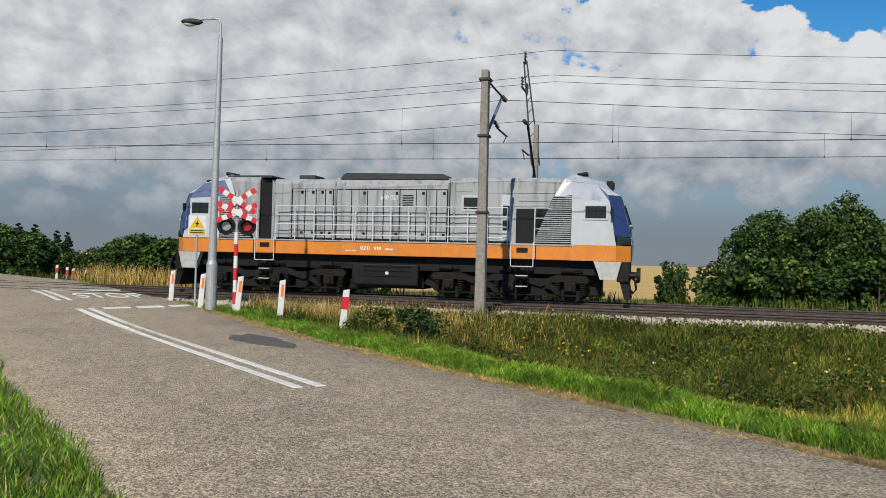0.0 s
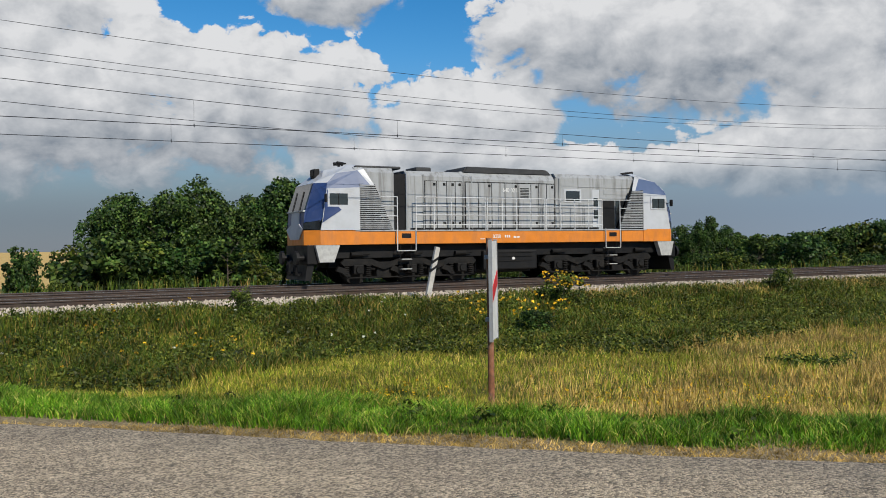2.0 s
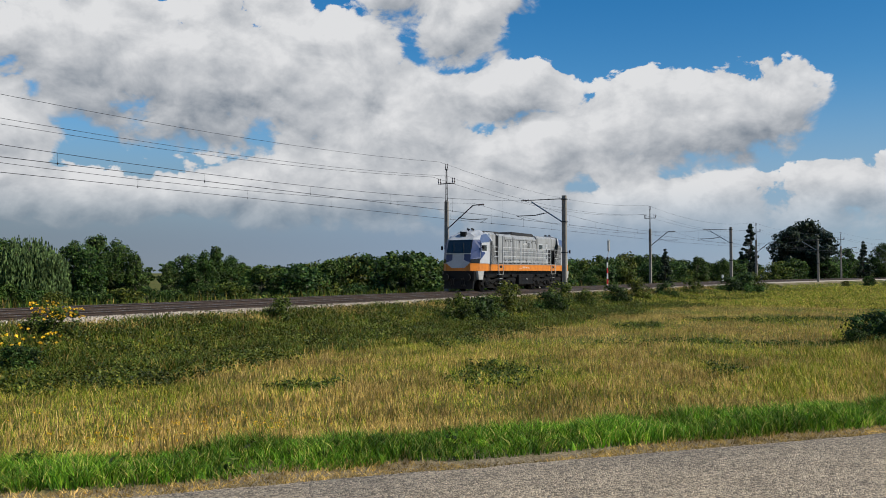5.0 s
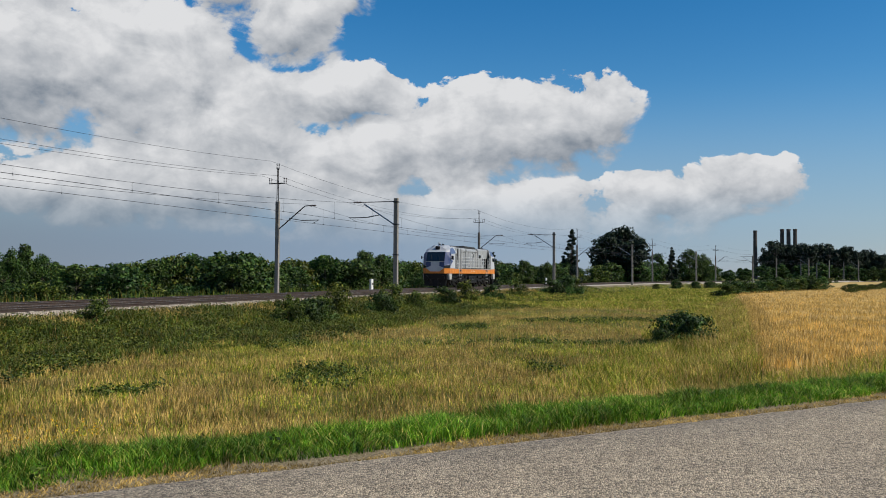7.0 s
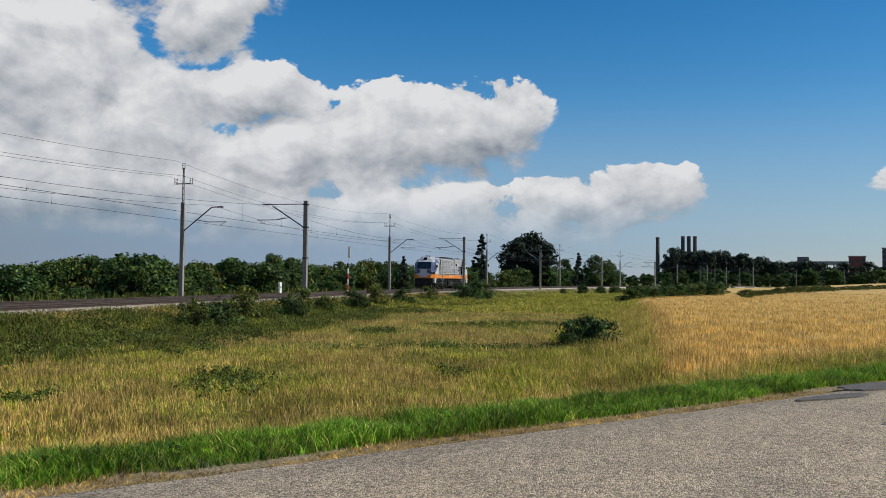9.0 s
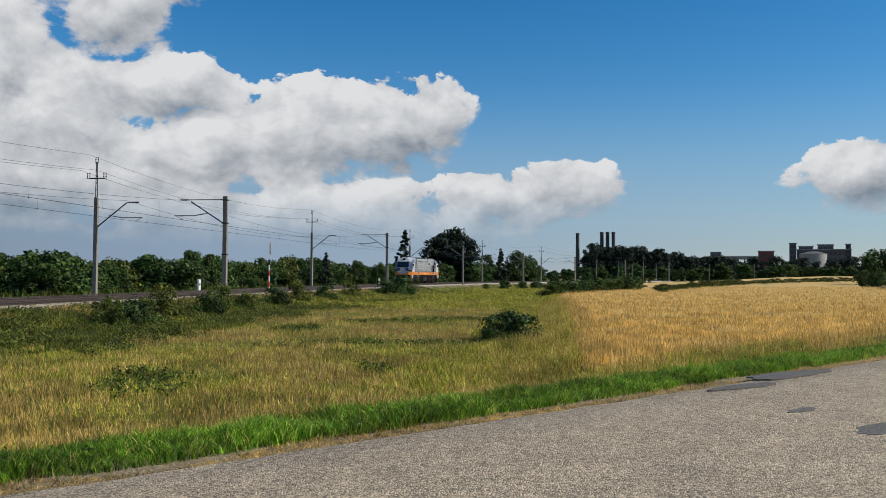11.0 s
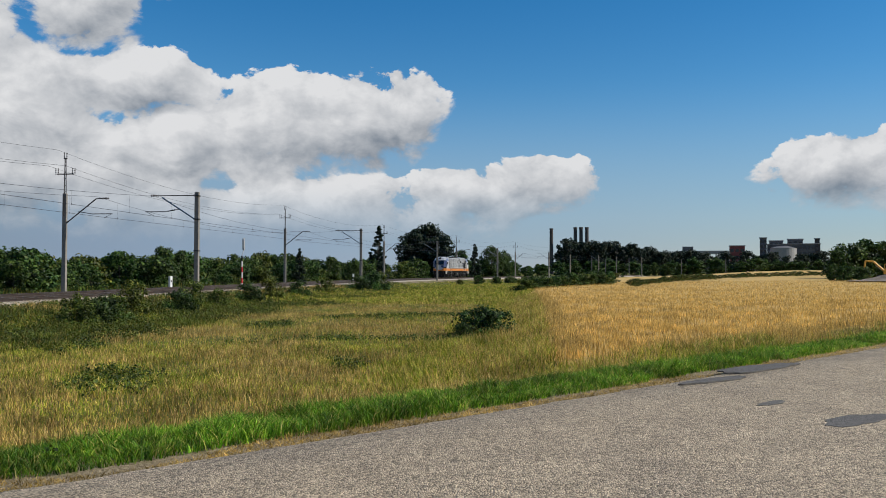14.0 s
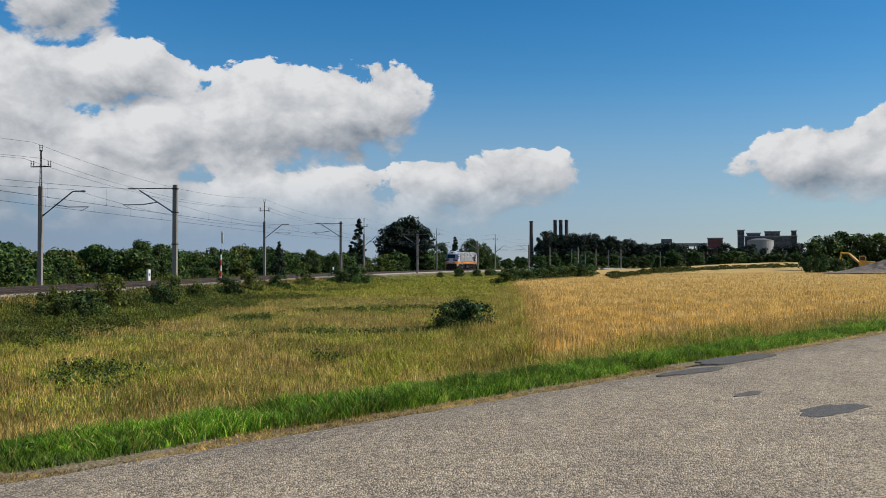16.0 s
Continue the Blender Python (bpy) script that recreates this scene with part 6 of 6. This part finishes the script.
def leafy_weeds(name, x, y, height, size, per, mat, label, seed):
    """Broad-leaved weeds: low clumps of leaves hugging the bank."""
    c = np.stack([x, y, land(x, y) + height * 0.5], -1)
    v, f = leaf_cloud(c, np.full(len(x), height), per, size, seed, 0.75)
    tagged(sheet(name, v, f, mat), label, "weeds", kind="stuff")


x, y = scatter(13000, -19, 60, 13.5, 22.9, 43, lambda x, y, r: railside(x, y) & (away_of(x, y) > 1.7) & (track_side(x, y) < -7.2) & (track_side(x, y) > -15 + 2.5 * ripple(x, y, 5)) & (r.random(len(x)) < 0.62 + 0.5 * ripple(x, y, 1.6)), 24, 1.2)
leafy_weeds("leafy_weeds", x, y, 0.25, 0.05, 34, LEAF_BUSH, "broad-leaved green weeds on the railway bank", 44)
x, y = scatter(420, 0, 30, 4, 14, 45, lambda x, y, r: railside(x, y) & (away_of(x, y) > 0.4) & (away_of(x, y) < 4.5) & (r.random(len(x)) < 0.4 + 0.5 * ripple(x, y, 2.7)))
leafy_weeds("leafy_weeds", x, y, 0.12, 0.04, 26, LEAF_BUSH, "small leafy weeds in the verge", 46)
x, y = scatter(60000, 8, 54, 0, 18, 47, lambda x, y, r: meadow(x, y, r) & (r.random(len(x)) < leafy_patch(x, y) * 0.2), 22, 1.2)
leafy_weeds("leafy_weeds", x, y, 0.17, 0.045, 24, LEAF_BUSH, "dark leafy patch in the meadow", 48)
x, y = scatter(420, -16, 5, 15.5, 22.6, 31, lambda x, y, r: railside(x, y) & (away_of(x, y) > 1.8) & (r.random(len(x)) < 0.25 + 0.5 * ripple(x, y, 2.2)))
blooms("yellow_flowers", x, y, 0.45, 0.03, PETAL_YELLOW, "yellow flower heads on the bank", 32)
x, y = scatter(110, 14.3, 15.6, 20.6, 22.0, 33, lambda x, y, r: np.hypot(x - 14.95, y - 21.3) < 0.7)
blooms("yellow_flowers", x, y, 0.85, 0.035, PETAL_YELLOW, "bright yellow flowers on a bush", 34)
x, y = scatter(60, 10.5, 13.5, 18.4, 20.6, 35, lambda x, y, r: r.random(len(x)) < 0.8)
blooms("yellow_flowers", x, y, 0.8, 0.045, PETAL_YELLOW, "yellow flowers on a shrub", 36)
x, y = scatter(1500, 4, 10, 7, 12, 37, lambda x, y, r: (away_of(x, y) > 1.6) & (r.random(len(x)) < 0.1 + 0.5 * ripple(x, y, 1.9)))
blooms("small_flowers", x, y, 0.3, 0.014, PETAL_YELLOW, "small yellow meadow flowers", 38)
x, y = scatter(70, -2, 12, 17, 23, 39, lambda x, y, r: r.random(len(x)) < 0.15 + 0.5 * ripple(x, y, 1.1))
blooms("white_flowers", x, y, 0.5, 0.03, PETAL_WHITE, "small white flowers on the bank", 40)
sleepers()


# ---- by the crossing ----
def on_land(x, y):
    return float(land(np.array([x]), np.array([y]))[0])


def street_lamp():
    x, y = -11.95, 21.5
    m = thing("street_lamp", "grey steel street lamp on a tapered pole", "street lamp", Matrix.Translation((x, y, on_land(x, y))))
    bm = bmesh.new()
    rod(bm, (0, 0, -0.2), (0, 0, 1.25), 0.155, 0.15, 16)
    rod(bm, (0, 0, 1.25), (0, 0, 1.36), 0.15, 0.115, 16)
    part("base", bm, GALVANISED, m)
    bm = bmesh.new()
    rod(bm, (0, 0, 1.36), (0.06, 0, 7.5), 0.115, 0.065, 16)
    part("pole", bm, GALVANISED, m)
    bm = bmesh.new()
    pts = [(0.06, 0, 7.45), (0.06, 0, 7.85), (0.0, 0, 8.0), (-0.12, 0, 8.04), (-0.55, 0, 8.03)]
    for a, b in zip(pts, pts[1:]):
        rod(bm, a, b, 0.03, seg=8)
    part("bracket", bm, GALVANISED, m)
    bm = bmesh.new()
    bmesh.ops.create_uvsphere(bm, u_segments=16, v_segments=8, radius=1.0, matrix=Matrix.Translation((-0.83, 0, 7.98)) @ Matrix.Rotation(radians(4), 4, "Y") @ Matrix.Diagonal((0.34, 0.14, 0.09, 1)))
    head = part("lamp_head", bm, DARK_STEEL, m, smooth=True)
    bm = bmesh.new()
    bmesh.ops.create_uvsphere(bm, u_segments=14, v_segments=7, radius=1.0, matrix=Matrix.Translation((-0.88, 0, 7.95)) @ Matrix.Diagonal((0.22, 0.1, 0.1, 1)))
    part("lamp_glass", bm, SIGN_WHITE, head, "pale lamp cover", smooth=True)


def crossing_signal():
    x, y = -10.98, 21.0
    m = thing("crossing_signal", "level crossing signal with double red and white crosses", "crossing signal", Matrix.Translation((x, y, on_land(x, y))) @ Matrix.Rotation(radians(27), 4, "Z"))
    for k in range(7):
        bm = bmesh.new()
        rod(bm, (0, 0, -0.1 + k * 0.32), (0, 0, 0.22 + k * 0.32), 0.055, seg=12)
        part("pole_band", bm, RED_PAINT if k % 2 else SIGN_WHITE, m)
    bm = bmesh.new()
    rod(bm, (0, 0.03, 2.1), (0, 0.03, 3.3), 0.045, seg=10)
    part("pole", bm, GALVANISED, m)
    for zc, half in ((2.98, 0.56), (2.66, 0.56)):
        for sgn in (-1, 1):
            if zc < 2.8:
                tilt = radians(24 * sgn)
            else:
                tilt = radians(33 * sgn)
            arm = new("cross_arm")
            arm.parent = m
            arm.matrix_basis = Matrix.Translation((0, -0.06 - 0.012 * sgn, zc)) @ Matrix.Rotation(tilt, 4, "Y")
            arm["label"] = "red and white cross arm"
            n = 8
            for k in range(n):
                bm = bmesh.new()
                x0, x1 = -half + k * 2 * half / n, -half + (k + 1) * 2 * half / n
                box(bm, x0, x1, -0.008, 0.008, -0.07, 0.07)
                part("band", bm, RED_PAINT if k in (0, 2, 5, 7) else SIGN_WHITE, arm)
    for sx, lens in ((-0.27, MIRROR_GREY), (0.27, LENS_RED)):
        bm = bmesh.new()
        rod(bm, (sx, -0.03, 2.3), (sx, 0.0, 2.3), 0.24, seg=24)
        lamp = part("light_board", bm, BLACK_PAINT, m)
        bm = bmesh.new()
        rod(bm, (sx, -0.06, 2.29), (sx, -0.03, 2.29), 0.12, seg=20)
        part("lens", bm, lens, lamp)
        bm = bmesh.new()
        arc = [radians(20 * k) for k in range(10)]
        rows = [[bm.verts.new((sx + 0.17 * math.cos(q), y, 2.29 + 0.17 * math.sin(q))) for q in arc] for y in (-0.03, -0.2)]
        for k in range(9):
            bm.faces.new((rows[0][k], rows[0][k + 1], rows[1][k + 1], rows[1][k]))
        solid(bm, 0.008)
        part("hood", bm, BLACK_PAINT, lamp)


def warning_sign():
    x, y = -12.9, 22.3
    m = thing("warning_sign", "yellow high voltage warning sign on a thin post", "sign", Matrix.Translation((x, y, on_land(x, y))) @ Matrix.Rotation(radians(29), 4, "Z"))
    bm = bmesh.new()
    rod(bm, (0, 0.02, -0.2), (0, 0.02, 2.6), 0.03, seg=8)
    part("post", bm, GALVANISED, m)
    bm = bmesh.new()
    box(bm, -0.24, 0.24, -0.015, 0.0, 2.05, 2.62, 0.004)
    part("board", bm, SIGN_WHITE, m)
    bm = bmesh.new()
    prism(bm, [(-0.2, 2.26), (0.2, 2.26), (0.0, 2.59)], -0.022, -0.014)
    tri = part("triangle", bm, SIGN_YELLOW, m)
    bm = bmesh.new()
    prism(bm, [(0.03, 2.48), (-0.05, 2.37), (0.0, 2.37), (-0.03, 2.28), (0.06, 2.4), (0.01, 2.4)], -0.028, -0.02)
    part("bolt_mark", bm, BLACK_PAINT, tri)
    bm = bmesh.new()
    box(bm, -0.22, 0.22, -0.022, -0.014, 2.07, 2.23)
    low = part("plate", bm, SIGN_YELLOW, m)
    bm = bmesh.new()
    for z in (2.11, 2.17):
        box(bm, -0.18, 0.18, -0.027, -0.02, z, z + 0.025)
    part("writing", bm, BLACK_PAINT, low)


def bollard(x, y, lean=3.0, red=False):
    m = thing("marker_post", "white roadside marker post with a red band" if red else "white roadside marker post with an orange reflector", "marker post", Matrix.Translation((x, y, on_land(x, y))) @ Matrix.Rotation(radians(30), 4, "Z") @ Matrix.Rotation(radians(lean), 4, "Y"), "roadside marker posts")
    bm = bmesh.new()
    prism(bm, [(-0.075, -0.2), (0.075, -0.2), (0.07, 0.98), (-0.07, 0.94)], -0.05, 0.05)
    bmesh.ops.bevel(bm, geom=bm.edges[:], offset=0.012, segments=1, affect="EDGES")
    part("body", bm, SIGN_WHITE, m)
    bm = bmesh.new()
    if red:
        box(bm, -0.078, 0.078, -0.056, 0.056, 0.52, 0.8)
        part("band", bm, RED_PAINT, m)
    else:
        box(bm, -0.03, 0.035, -0.056, -0.04, 0.55, 0.85)
        part("reflector", bm, REFLECTOR, m)


def countdown_board():
    x, y = 5.77, 9.77
    m = thing("countdown_board", "weathered crossing countdown board on a rusty post", "sign", Matrix.Translation((x, y, on_land(x, y))) @ Matrix.Rotation(radians(50), 4, "Z") @ Matrix.Rotation(radians(-1.0), 4, "Y"))
    bm = bmesh.new()
    rod(bm, (0, 0.05, -0.3), (0, 0.05, 2.36), 0.042, seg=12)
    part("post", bm, RUST, m, "rusty flaking steel post")
    bm = bmesh.new()
    box(bm, -0.2, 0.2, -0.012, 0.0, 1.06, 2.32, 0.003)
    board = part("board", bm, SIGN_WHITE, m)
    for sx in (-0.2, 0.2):
        bm = bmesh.new()
        box(bm, sx - 0.008, sx + 0.008, -0.02, 0.03, 1.04, 2.34, 0.003)
        part("rim", bm, SIGN_GREY, board)
    bm = bmesh.new()
    prism(bm, [(-0.19, 1.54), (0.19, 1.76), (0.19, 1.94), (-0.19, 1.72)], -0.02, -0.013)
    part("stripe", bm, RED_PAINT, board)
    for z in (1.29, 2.09):
        bm = bmesh.new()
        box(bm, -0.1, 0.1, 0.0, 0.1, z, z + 0.05, 0.005)
        part("bracket", bm, SIGN_GREY, board)


def track_post():
    x, y = 11.2, 23.0
    m = thing("track_marker", "leaning white concrete marker with black slanting bands", "marker post", Matrix.Translation((x, y, on_land(x, y))) @ Matrix.Rotation(radians(13), 4, "Y"))
    bm = bmesh.new()
    box(bm, -0.075, 0.075, -0.06, 0.06, -0.3, 1.62, 0.012)
    part("body", bm, PALE_CONCRETE, m)
    for z in (0.95, 1.2):
        bm = bmesh.new()
        prism(bm, [(-0.079, z - 0.1), (0.079, z + 0.06), (0.079, z + 0.16), (-0.079, z)], -0.064, 0.064)
        part("band", bm, BLACK_PAINT, m)


def signal():
    x, y, a = track_at(93.5, 4.2)
    m = thing("railway_signal", "white and red railway signal mast seen from behind", "signal", Matrix.Translation((x, y, 0)))
    for k in range(6):
        bm = bmesh.new()
        rod(bm, (0, 0, -0.4 + k * 0.62), (0, 0, 0.22 + k * 0.62), 0.09, seg=10)
        part("pole_band", bm, (SIGN_WHITE, RED_PAINT, SIGN_WHITE, RED_PAINT, SIGN_WHITE, BLACK_PAINT)[k], m)
    bm = bmesh.new()
    for a, b in (((0, 0, 3.3), (0.5, 0, 4.0)), ((0.5, 0, 4.0), (0.5, 0, 5.2)), ((0.25, 0, 4.2), (0.25, 0, 5.3)), ((0.75, 0, 4.2), (0.75, 0, 5.3)), ((0.25, 0, 4.2), (0.75, 0, 4.2)), ((0.25, 0, 4.75), (0.75, 0, 4.75)), ((0.25, 0, 5.3), (0.75, 0, 5.3))):
        rod(bm, a, b, 0.035, seg=6)
    part("ladder_cage", bm, GALVANISED, m)
    bm = bmesh.new()
    box(bm, 0.3, 0.62, -0.12, 0.1, 4.0, 5.2, 0.03)
    part("lamp_case", bm, GALVANISED, m)


def km_board(s, off):
    x, y, a = track_at(s, off)
    m = thing("distance_board", "white concrete distance stone beside the rails", "marker stone", Matrix.Translation((x, y, 0)), "distance stones")
    bm = bmesh.new()
    box(bm, -0.22, 0.22, -0.1, 0.1, -0.5, 1.15, 0.02)
    part("stone", bm, SIGN_WHITE, m)
    bm = bmesh.new()
    box(bm, -0.12, 0.1, -0.106, -0.09, 0.6, 0.8)
    part("writing", bm, BLACK_PAINT, m)


street_lamp()
crossing_signal()
warning_sign()
for px, py, lean, red in ((-14.9, 24.3, 3, False), (-12.5, 21.9, 4, False), (-10.75, 20.7, 5, False), (-9.0, 19.55, 3, False), (-6.95, 18.4, 5, True), (-33.4, 42.5, 2, True), (-32.8, 42.6, 2, True), (-33.6, 44.2, 2, True), (-33.0, 44.6, 2, True), (-31.8, 42.9, 3, True)):
    bollard(px, py, lean, red)
countdown_board()
track_post()
signal()
km_board(73.0, 3.2)
km_board(135.0, 3.2)


# ---- far things ----
def polar(az, d):
    return d * math.sin(radians(az)), d * math.cos(radians(az))


def house():
    x, y = polar(-36.9, 125)
    m = thing("house", "single-storey house with a red and grey roof among trees", "house", Matrix.Translation((x, y, -0.3)) @ Matrix.Rotation(radians(37), 4, "Z"))
    bm = bmesh.new()
    box(bm, -3, 3, -2.5, 2.5, -0.5, 3.4)
    part("wall", bm, PLANT_GREY, m)
    bm = bmesh.new()
    prism(bm, [(-3.3, 3.4), (3.3, 3.4), (2.6, 5.0), (-2.6, 5.0)], -2.8, 2.8)
    part("roof", bm, ROOF_RED, m)
    bm = bmesh.new()
    prism(bm, [(-2.5, 5.0), (2.5, 5.0), (1.4, 5.7), (-1.4, 5.7)], -2.4, 2.4)
    part("roof_top", bm, ROOF_GREY, m)
    bm = bmesh.new()
    box(bm, -2.5, -1.9, -0.3, 0.3, 4.8, 6.0)
    part("chimney", bm, ROOF_RED, m)


def chimney(az, d, top, r, label):
    x, y = polar(az, d)
    m = thing("factory_chimney", label, "chimney", Matrix.Translation((x, y, 0)), "works chimneys")
    bm = bmesh.new()
    rod(bm, (0, 0, -2), (0, 0, top), r * 1.25, r, 20)
    part("shaft", bm, BRICK_DARK, m)
    bm = bmesh.new()
    rod(bm, (0, 0, top - 1.2), (0, 0, top), r * 1.12, r * 1.12, 20)
    part("rim", bm, BRICK_DARK, m)


chimney(90.18, 640, 33.5, 1.25, "tall dark brick works chimney")
for az in (91.75, 92.12, 92.5):
    chimney(az, 640, 34.2, 1.25, "dark works chimney in a row of three")


def block(name, label, category, az, d, w, depth, z0, z1, mat, bays, storeys):
    """A far works building: walls, roof slab, and window openings as recessed panes."""
    x, y = polar(az, d)
    m = thing(name, label, category, Matrix.Translation((x, y, 0)) @ Matrix.Rotation(radians(-az), 4, "Z"))
    bm = bmesh.new()
    box(bm, -w / 2, w / 2, 0, depth, z0, z1)
    part("wall", bm, mat, m)
    bm = bmesh.new()
    box(bm, -w / 2 - 0.4, w / 2 + 0.4, -0.4, depth + 0.4, z1, z1 + 0.6)
    part("roof", bm, ROOF_GREY, m)
    for i in range(bays):
        for j in range(storeys):
            cx = -w / 2 + (i + 0.5) * w / bays
            cz = z1 - (j + 0.6) * (z1 - max(z0, 0)) / storeys
            bm = bmesh.new()
            box(bm, cx - w / bays * 0.32, cx + w / bays * 0.32, -0.12, 0.05, cz - 1.0, cz + 1.0)
            part("window", bm, GLASS, m)
    return m


def works():
    hall = thing("conveyor_hall", "flat-roofed works hall on dark open columns", "industrial hall", Matrix.Translation((*polar(99.9, 600), 0)) @ Matrix.Rotation(radians(-99.9), 4, "Z"))
    bm = bmesh.new()
    box(bm, -16, 16, 0, 12, 13.5, 15.6, 0.1)
    part("deck", bm, ROOF_GREY, hall)
    for k in range(9):
        bm = bmesh.new()
        box(bm, -15.5 + k * 3.8, -14.8 + k * 3.8, 0.5, 1.2, 0, 13.5)
        part("column", bm, BRICK_DARK, hall)
    bm = bmesh.new()
    box(bm, -16, 16, 1.5, 11, 0, 9.5)
    part("lower_wall", bm, BRICK_DARK, hall)
    bm = bmesh.new()
    box(bm, -14, -7, 3, 9, 15.6, 18.5)
    part("roof_house", bm, PLANT_GREY, hall)
    block("pump_house", "small reddish works building", "building", 101.9, 620, 10, 8, 0, 19.0, ROOF_RED, 3, 4)
    block("works_building", "grey concrete works block with many windows", "industrial building", 105.2, 640, 34, 16, 0, 20.5, PLANT_GREY, 12, 5)
    block("works_tower", "tall grey works tower", "industrial building", 103.45, 640, 4.5, 6, 0, 25.0, PLANT_GREY, 2, 7)
    block("works_annex", "grey roof house on the works", "industrial building", 104.2, 646, 9, 8, 0, 23.0, PLANT_GREY, 3, 6)
    block("works_annex", "grey roof house on the works", "industrial building", 105.3, 646, 10, 8, 0, 24.0, PLANT_GREY, 3, 6)
    block("works_stack", "dark square works stack", "industrial building", 106.55, 640, 3.2, 4, 0, 24.0, BRICK_DARK, 1, 6)
    silo = thing("silo", "round pale concrete silo of the works", "silo", Matrix.Translation((*polar(104.6, 625), 0)))
    bm = bmesh.new()
    rod(bm, (0, 0, 0), (0, 0, 17.5), 8.5, 8.5, 28)
    part("drum", bm, ROOF_GREY, silo)
    bm = bmesh.new()
    rod(bm, (0, 0, 17.5), (0, 0, 19.0), 8.6, 3.0, 28)
    part("lid", bm, PLANT_GREY, silo)


works()


def soil_mound():
    r = np.random.default_rng(3)
    cx, cy = polar(111.2, 132)
    n = 60
    gx, gy = np.meshgrid(np.linspace(-7, 7, n), np.linspace(-4, 4, n), indexing="ij")
    h = 1.3 * np.exp(-((gx / 3.6) ** 2 + (gy / 2.2) ** 2)) + 0.9 * np.exp(-(((gx - 3.5) / 3.0) ** 2 + ((gy + 0.5) / 2.0) ** 2))
    h = h * (1 + 0.12 * ripple(gx, gy, 0.6)) + r.normal(0, 0.035, h.shape) * (h > 0.15)
    i, j = np.meshgrid(np.arange(n - 1), np.arange(n - 1), indexing="ij")
    quads = np.stack([i * n + j, (i + 1) * n + j, (i + 1) * n + j + 1, i * n + j + 1], -1).reshape(-1, 4)
    ob = sheet("soil_mound", np.stack([gx, gy, h], -1).reshape(-1, 3), quads, SOIL, True)
    ob.matrix_basis = Matrix.Translation((cx, cy, 0.35)) @ Matrix.Rotation(radians(-111), 4, "Z")
    tagged(ob, "heap of bare brown soil in the field", "soil heap")


def excavator():
    x, y = polar(110.3, 150)
    m = thing("excavator", "yellow tracked excavator behind a soil heap", "excavator", Matrix.Translation((x, y, on_land(x, y) - 0.02)) @ Matrix.Rotation(radians(-110), 4, "Z") @ Matrix.Diagonal((0.85, 0.85, 0.85, 1)))
    for sy in (-1.0, 1.0):
        bm = bmesh.new()
        box(bm, -1.7, 1.7, sy - 0.25, sy + 0.25, 0, 0.75, 0.2)
        part("crawler", bm, BLACK_PAINT, m)
    bm = bmesh.new()
    box(bm, -0.6, 2.1, -1.2, 1.2, 0.85, 1.75, 0.12)
    part("body", bm, DIGGER_YELLOW, m)
    bm = bmesh.new()
    box(bm, -0.5, 0.6, -1.2, -0.2, 1.75, 2.75, 0.1)
    cabin = part("cabin", bm, DIGGER_YELLOW, m)
    bm = bmesh.new()
    box(bm, -0.4, 0.5, -1.215, -0.2, 1.9, 2.6)
    part("window", bm, GLASS, cabin)
    for name, a, b, w in (("boom", (-0.5, 0.2, 1.5), (-2.2, 0.2, 3.2), 0.22), ("boom_tip", (-2.2, 0.2, 3.2), (-3.6, 0.2, 3.3), 0.18), ("dipper", (-3.5, 0.2, 3.45), (-3.9, 0.2, 1.2), 0.16)):
        bm = bmesh.new()
        rod(bm, a, b, w, w * 0.8, 4)
        part(name, bm, DIGGER_YELLOW, m)
    bm = bmesh.new()
    rod(bm, (-0.9, 0.2, 1.6), (-2.0, 0.2, 2.6), 0.07, seg=8)
    part("ram", bm, GALVANISED, m)
    bm = bmesh.new()
    prism(bm, [(-4.1, 1.2), (-3.6, 1.2), (-3.3, 0.5), (-3.9, 0.3)], -0.2, 0.6)
    part("bucket", bm, DIGGER_YELLOW, m)


soil_mound()
excavator()


def far_pole(az, d, h):
    x, y = polar(az, d)
    m = thing("line_pole", "thin dark wooden line pole far off", "pole", Matrix.Translation((x, y, 0)), "far line poles")
    bm = bmesh.new()
    rod(bm, (0, 0, -0.5), (0, 0, h), 0.16, 0.12, 8)
    part("post", bm, PLANT_GREY, m)
    bm = bmesh.new()
    box(bm, -0.8, 0.8, -0.06, 0.06, h - 0.6, h - 0.45)
    part("crossarm", bm, DARK_STEEL, m)


for az, d, h in ((79.0, 170, 5.8), (92.8, 310, 6.5), (93.7, 310, 6.0), (95.2, 310, 6.5), (98.5, 315, 6.0), (101.2, 315, 6.0)):
    far_pole(az, d, h)


# ---- what moves ----
RUN_T = [0.0, 1.0, 1.5, 2.0, 2.5, 5.0, 7.5, 9.0, 12.5, 14.5, 16.0]
RUN_S = [-9.85, 4.25, 11.4, 18.2, 25.0, 59.3, 96.5, 120.0, 165.0, 190.0, 207.0]
RUN = np.polyfit(RUN_T, RUN_S, 4)


def motions():
    rows = []
    for i in range(33):
        t = i * 0.5
        x, y, a = track_at(float(np.polyval(RUN, t)), 0.0)
        rows.append((t, Matrix.Translation((x, y, RAIL_Z)) @ Matrix.Rotation(a, 4, "Z")))
    walk(LOCO, rows)
    for w in WHEELSETS:
        x, y, z = w.location
        walk(w, [(k / 30, Matrix.Translation((x, y, z)) @ Matrix.Rotation(float(np.polyval(RUN, k / 30)) / 0.52, 4, "Y")) for k in range(481)])


motions()
